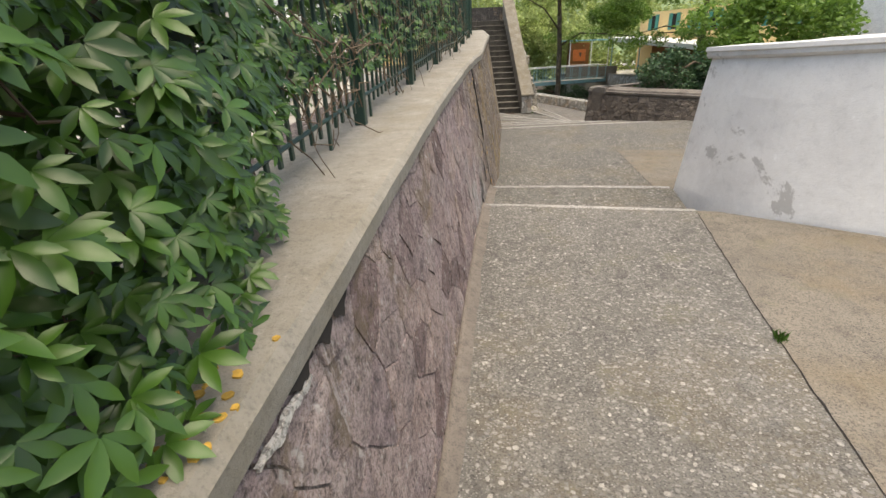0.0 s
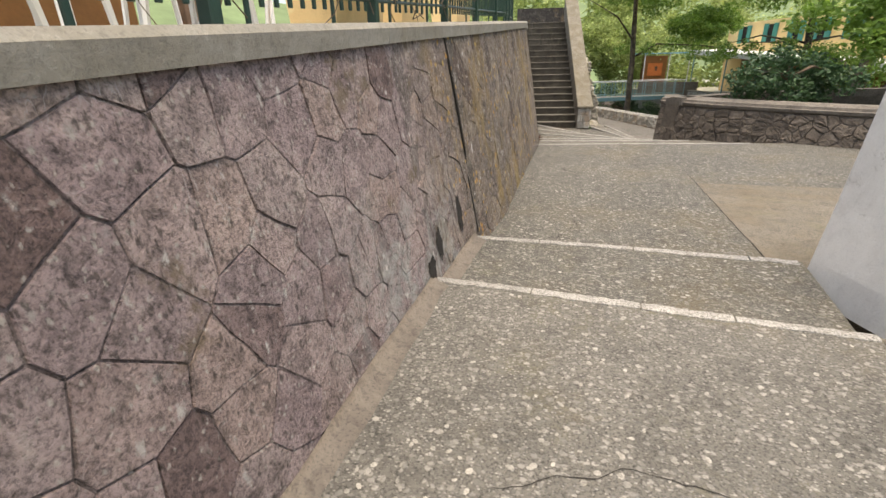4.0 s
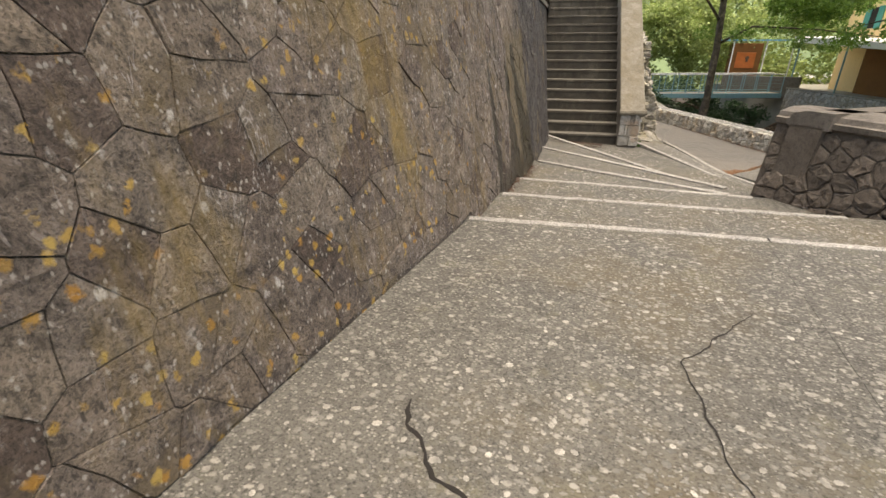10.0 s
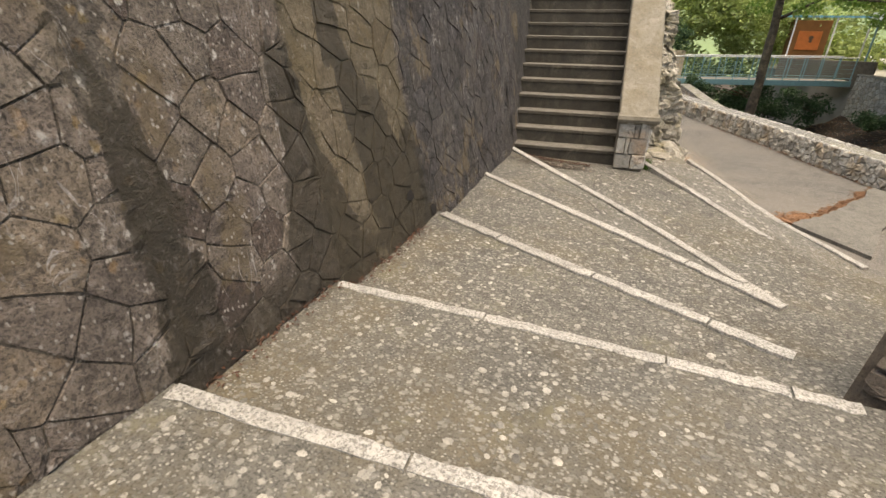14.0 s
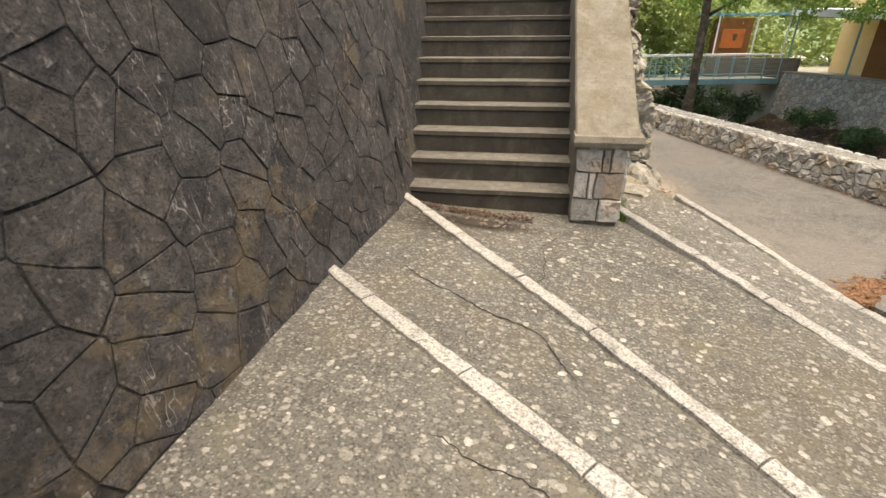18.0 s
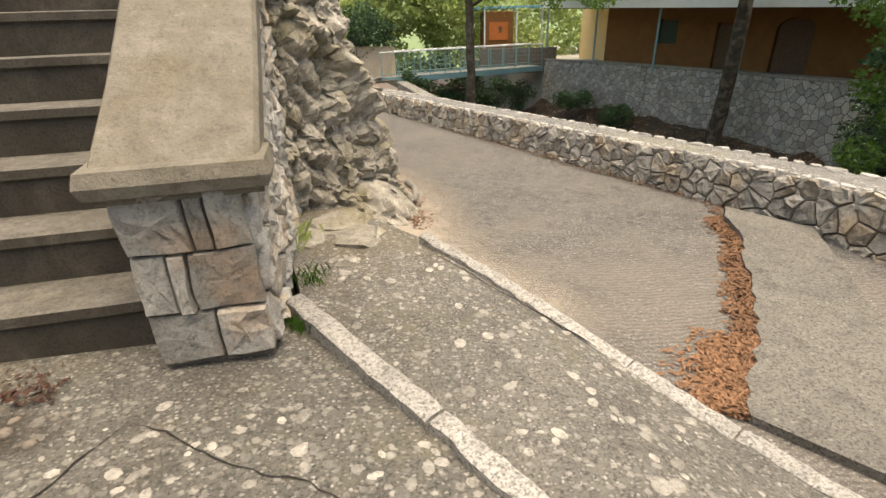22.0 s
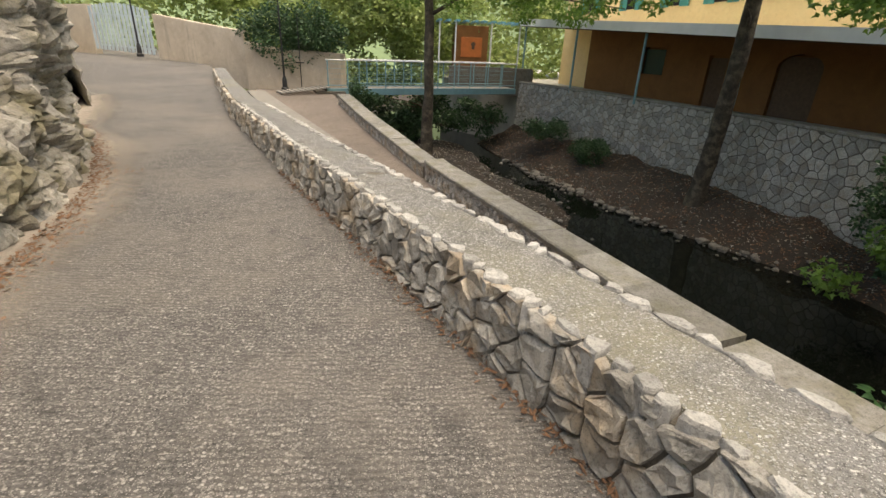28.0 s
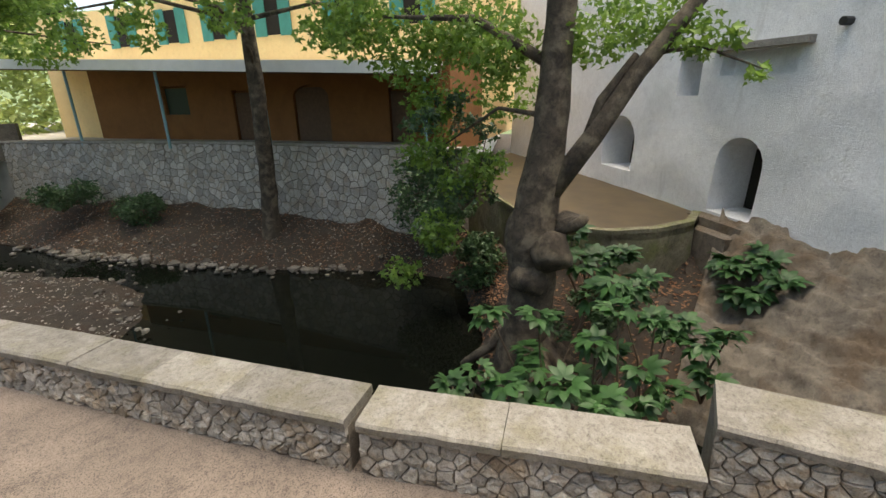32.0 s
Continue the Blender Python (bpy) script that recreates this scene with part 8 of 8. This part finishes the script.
for v in b.verts:
    v.co += Vector((0.12 * noise.noise(v.co * 4), 0.12 * noise.noise(v.co * 4 + Vector((9, 0, 0))), 0.14 * noise.noise(v.co * 3 + Vector((0, 9, 0)))))
part("burl", b, M_BARK, big, "swollen burls on the trunk", True)
for k in range(9):
    b = bmesh.new()
    a = -2.6 + k * 0.5
    tube(b, [(11.75 + math.cos(a) * 0.35, 23.6 + math.sin(a) * 0.35, -4.9), (11.7 + math.cos(a) * 0.75, 23.5 + math.sin(a) * 0.75, -5.3), (11.6 + math.cos(a + 0.2) * 1.2, 23.4 + math.sin(a + 0.2) * 1.2, -5.6), (11.6 + math.cos(a) * 1.7, 23.4 + math.sin(a) * 1.6, -6.0)], [0.15, 0.1, 0.07, 0.03], 7)
    part("root", b, M_BARK, big, "", True)
leaf_cloud("foliage", [(x, y, z, r * 1.6) for x, y, z, r in [(11.8, 26.7, 0.2, 0.5), (12.3, 26.2, -0.3, 0.5), (12.7, 25.6, 0.1, 0.55), (12.0, 24.2, -0.3, 0.45), (12.4, 24.9, 0.0, 0.55), (12.4, 22.95, -0.2, 0.4), (13.0, 22.4, 0.0, 0.4), (12.7, 21.7, -0.3, 0.28), (12.4, 25.9, -1.9, 0.4), (12.3, 25.1, -2.5, 0.35), (11.9, 25.4, -3.3, 0.35), (12.2, 24.6, -2.1, 0.3), (11.3, 25.8, -4.0, 0.25), (12.6, 25.9, -1.0, 0.4), (12.0, 27.3, 0.4, 0.5), (12.9, 24.6, -1.0, 0.4)]], 5600, 0.11, M_LEAF_PLANE, big, rng, 0.75, 0.35, "maple")
# stump on the near bank
b = bmesh.new()
tube(b, [(5.3, 35.2, -5.2), (5.25, 35.2, -4.7), (5.2, 35.2, -4.45)], [0.75, 0.45, 0.38], 12)
tagged(finish("tree_stump", b, M_BARK, None, "", True), "old cut tree stump on the near bank", "stump")


def shrub(name, spots, count, size, material, label, shape="oval"):
    own = thing(name, label, "shrub", "", "", (spots[0][0], spots[0][1], spots[0][2] - spots[0][3]))
    x, y, z, r = spots[0]
    for sx, sy, sz, sr in spots[:6]:
        bb = bmesh.new()
        tube(bb, [(x, y, z - r), ((x + sx) / 2, (y + sy) / 2, z - r * 0.3), (sx, sy, sz)], [0.03, 0.02, 0.008], 5)
        part("stem", bb, M_TWIG, own)
    leaf_cloud("crown", spots, count, size, material, own, rng, 0.85, 0.1, shape)
    return own


shrub("shrub_planter", clumps(5.7, 12.6, 0.0, 1.1, 0.8, 0.75, 26, 0.18, 0.4), 5200, 0.085, M_LEAF_DARK, "dense dark green shrub in the stone planter")
shrub("shrub_bridge", clumps(2.6, 41.0, -3.2, 0.9, 0.7, 0.8, 12, 0.25, 0.45), 2600, 0.1, M_LEAF_DARK, "dark shrub below the footbridge")
shrub("shrub_bank", clumps(11.2, 41.5, -4.2, 0.9, 1.2, 0.6, 12, 0.25, 0.5), 2600, 0.11, M_LEAF_DARK, "dark oleander on the far bank")
shrub("shrub_bank", clumps(8.6, 45.2, -4.2, 1.6, 1.0, 0.9, 14, 0.3, 0.6), 2600, 0.11, M_LEAF_DARK, "dark bushes in the shade under the footbridge")
shrub("shrub_bridge", clumps(3.6, 45.6, -3.4, 3.4, 0.9, 1.3, 30, 0.35, 0.7), 6000, 0.14, M_LEAF_DARK, "dark thicket in the shade behind the footbridge")
shrub("shrub_bridge", clumps(6.4, 46.6, -4.3, 3.2, 0.7, 0.9, 24, 0.35, 0.6), 4500, 0.14, M_LEAF_DARK, "low dark thicket beyond the stream bend")
shrub("shrub_bridge", clumps(4.6, 44.2, -4.5, 1.8, 0.4, 0.6, 24, 0.3, 0.5), 4200, 0.14, M_LEAF_DARK, "dark undergrowth below the trees behind the footbridge")
shrub("shrub_pool", clumps(13.9, 25.75, -4.6, 0.55, 0.55, 0.5, 14, 0.2, 0.36), 2600, 0.1, M_LEAF_DARK, "dark leafy bush at the edge of the pool")
shrub("shrub_corner", clumps(15.2, 28.2, -3.4, 0.7, 0.8, 1.4, 20, 0.25, 0.5), 4200, 0.1, M_LEAF_DARK, "tall dark bush at the corner of the embankment")
FIGM = palmate(0.235)


def fig(base, tips, size, label):
    """A fig bush: bare stems that end in rosettes of broad lobed leaves."""
    own = thing("fig_bush", label, "shrub", "fig bushes", "", base)
    pts0, fcs0 = [v.co.copy() for v in FIGM.vertices], [tuple(f.vertices) for f in FIGM.polygons]
    vs, fs = [], []
    for tip in tips:
        tip = Vector(tip)
        bb = bmesh.new()
        mid = Vector(base).lerp(tip, 0.55) + Vector((rng.uniform(-0.2, 0.2), rng.uniform(-0.2, 0.2), -0.1))
        tube(bb, [base, mid, tip], [0.025, 0.018, 0.01], 6)
        part("stem", bb, M_TWIG, own)
        for k in range(11):
            a = k * 2.4 + rng.uniform(-0.3, 0.3)
            el = rng.uniform(-0.5, 0.75)
            out = Vector((math.cos(a) * math.cos(el), math.sin(a) * math.cos(el), math.sin(el)))
            nrm = (Vector((0, 0, 1)) - out * out.z + Vector((rng.uniform(-0.4, 0.4), rng.uniform(-0.4, 0.4), 0))).normalized()
            x = (out - nrm * out.dot(nrm)).normalized()
            y = nrm.cross(x)
            z = size * rng.uniform(0.6, 1.1)
            c = tip + out * 0.09 + Vector((0, 0, rng.uniform(-0.12, 0.06)))
            o = len(vs)
            vs += [tuple(c + x * (p.x * z) + y * (p.y * z) + nrm * (p.z * z - p.x * p.x * 0.25 * z)) for p in pts0]
            fs += [tuple(o + i for i in f) for f in fcs0]
    tagged(raw("foliage", vs, fs, M_LEAF_FIG, own, True), "", "", "", "stuff")
    return own


fig((10.9, 22.6, -5.9), [(10.4, 23.5, -3.8), (10.5, 22.8, -3.75), (11.5, 22.4, -3.7), (11.9, 21.9, -3.65), (10.4, 22.0, -3.85), (10.1, 22.7, -4.3), (10.6, 22.3, -4.6), (11.3, 22.0, -4.4), (10.9, 23.1, -4.6)], 0.26, "young fig bush with broad lobed leaves under the tree")
fig((10.0, 21.9, -5.9), [(8.95, 22.05, -3.95), (9.6, 21.6, -4.1), (9.4, 22.7, -4.15), (9.7, 22.1, -4.1), (9.2, 21.8, -4.4), (9.0, 22.6, -4.5), (10.1, 21.4, -4.3), (9.9, 22.6, -4.7)], 0.24, "young fig bush that leans over the pool")
fig((9.3, 23.2, -5.9), [(8.7, 22.8, -4.3), (8.9, 23.3, -4.4), (8.6, 22.3, -4.5), (9.3, 23.0, -4.0), (9.5, 23.5, -4.5), (8.8, 21.7, -4.3)], 0.2, "low fig shoots behind the stream wall")
fig((12.2, 20.9, -5.4), [(11.55, 20.95, -4.05), (11.8, 21.3, -4.0), (11.3, 20.8, -4.4), (12.2, 20.7, -4.2)], 0.24, "small fig bush on the layered rock")
fig((15.0, 20.4, -4.4), [(14.3, 20.85, -3.95), (14.0, 20.15, -3.95), (14.7, 20.5, -3.7), (14.4, 20.4, -3.75), (13.9, 20.5, -4.2), (14.2, 19.8, -4.2), (14.6, 21.0, -3.9), (14.0, 20.8, -4.3)], 0.3, "dark leafy fig bush below the mill door")
fig((11.3, 21.6, -5.7), [(10.9, 21.9, -3.6), (11.2, 21.5, -3.75), (10.6, 21.5, -4.2), (11.7, 21.4, -4.1), (10.9, 21.2, -4.5), (11.5, 22.1, -3.5), (10.3, 21.9, -4.5)], 0.25, "spreading fig bush in front of the brown bank")
fig((12.9, 23.0, -4.6), [(12.6, 22.7, -3.6), (12.9, 22.4, -3.5), (12.3, 22.9, -3.5), (13.3, 22.5, -3.7), (12.8, 23.2, -3.3), (13.0, 22.0, -3.9)], 0.3, "broad-leaved fig bush below the platform")
shrub("bank_plants", clumps(12.6, 22.4, -4.6, 1.2, 1.0, 0.3, 14, 0.12, 0.25), 1500, 0.08, M_LEAF_DARK, "small dark weeds on the brown bank")
shrub("shrub_pool", clumps(13.9, 26.4, -3.9, 0.7, 0.8, 0.8, 20, 0.15, 0.3), 3000, 0.1, M_LEAF_DARK, "leafy shoots between the pool and the platform", "maple")
shrub("shrub_wall_foot", clumps(12.4, 39.0, -4.6, 0.6, 1.6, 0.5, 14, 0.2, 0.4), 2600, 0.1, M_LEAF_DARK, "grey-green bushes at the foot of the embankment")
shrub("creeper_wall", clumps(-0.6, 43.2, -0.7, 2.6, 0.7, 1.3, 34, 0.35, 0.8), 9500, 0.13, M_LEAF_DARK, "dark creeper heaped over the cream wall")
shrub("shrub_tree", clumps(12.7, 25.7, -2.1, 1.0, 1.2, 1.3, 46, 0.12, 0.26), 1300, 0.12, M_LEAF_DARK, "leafy low shoots beside the big plane tree", "maple")


def wood(name, spots, count, size, material, label):
    return tagged(leaf_cloud(name, spots, count, size, material, None, rng, 0.8, 0.2, "oval"), label, "woodland", "", "stuff")


wood("woods_north", clumps(2, 57, 2.5, 24, 5, 7.0, 190, 1.2, 2.4), 46000, 0.36, M_LEAF_FAR, "woodland beyond the footbridge, its green paled by painted haze")
wood("woods_mid", clumps(4.5, 50.5, 0.6, 7, 1.5, 2.8, 70, 0.6, 1.2), 16000, 0.23, M_LEAF_FAR, "trees behind the footbridge, their green paled by painted haze")
wood("woods_planter", clumps(8.2, 13.2, 1.2, 2.2, 1.6, 0.8, 36, 0.3, 0.6), 8000, 0.13, M_LEAF_PLANE, "leafy tree crown over the stone planter")
wood("woods_bridge", clumps(10.6, 42.8, 2.4, 2.2, 3.0, 1.1, 44, 0.4, 0.8), 11000, 0.16, M_LEAF_PLANE, "leafy crowns between the footbridge and the house")
# added leaves, mostly above the view, that dim the stream and its banks
wood("woods_stream", clumps(9.6, 29, 5.7, 4.0, 8, 0.9, 80, 0.6, 1.1), 8000, 0.26, M_LEAF_PLANE, "added leaf crowns above the view that shade the stream")
wood("woods_east", clumps(40, 45, 4, 16, 12, 7, 90, 1.5, 2.6), 14000, 0.5, M_LEAF_FAR, "woodland on the far slope, its green paled by painted haze")
wood("woods_cafe", clumps(-10, 12, 6.5, 6, 12, 1.8, 50, 0.8, 1.5), 7000, 0.3, M_LEAF_PLANE, "tree crowns over the cafe terrace")
b = bmesh.new()
secs = []
for k in range(41):
    a = math.pi * 1.25 - k / 40 * math.pi * 1.5
    r = 120
    x, y = 5 + math.cos(a) * r, 25 + math.sin(a) * r
    secs.append([(x * 0.55 + 2, y * 0.55 + 11, -7), (x, y, 16 + 10 * noise.noise((k * 0.3, 0, 0)))])
loft(b, secs)
structure("backdrop", b, M_HILL, "hazy wooded hillside in the distance", "hills")
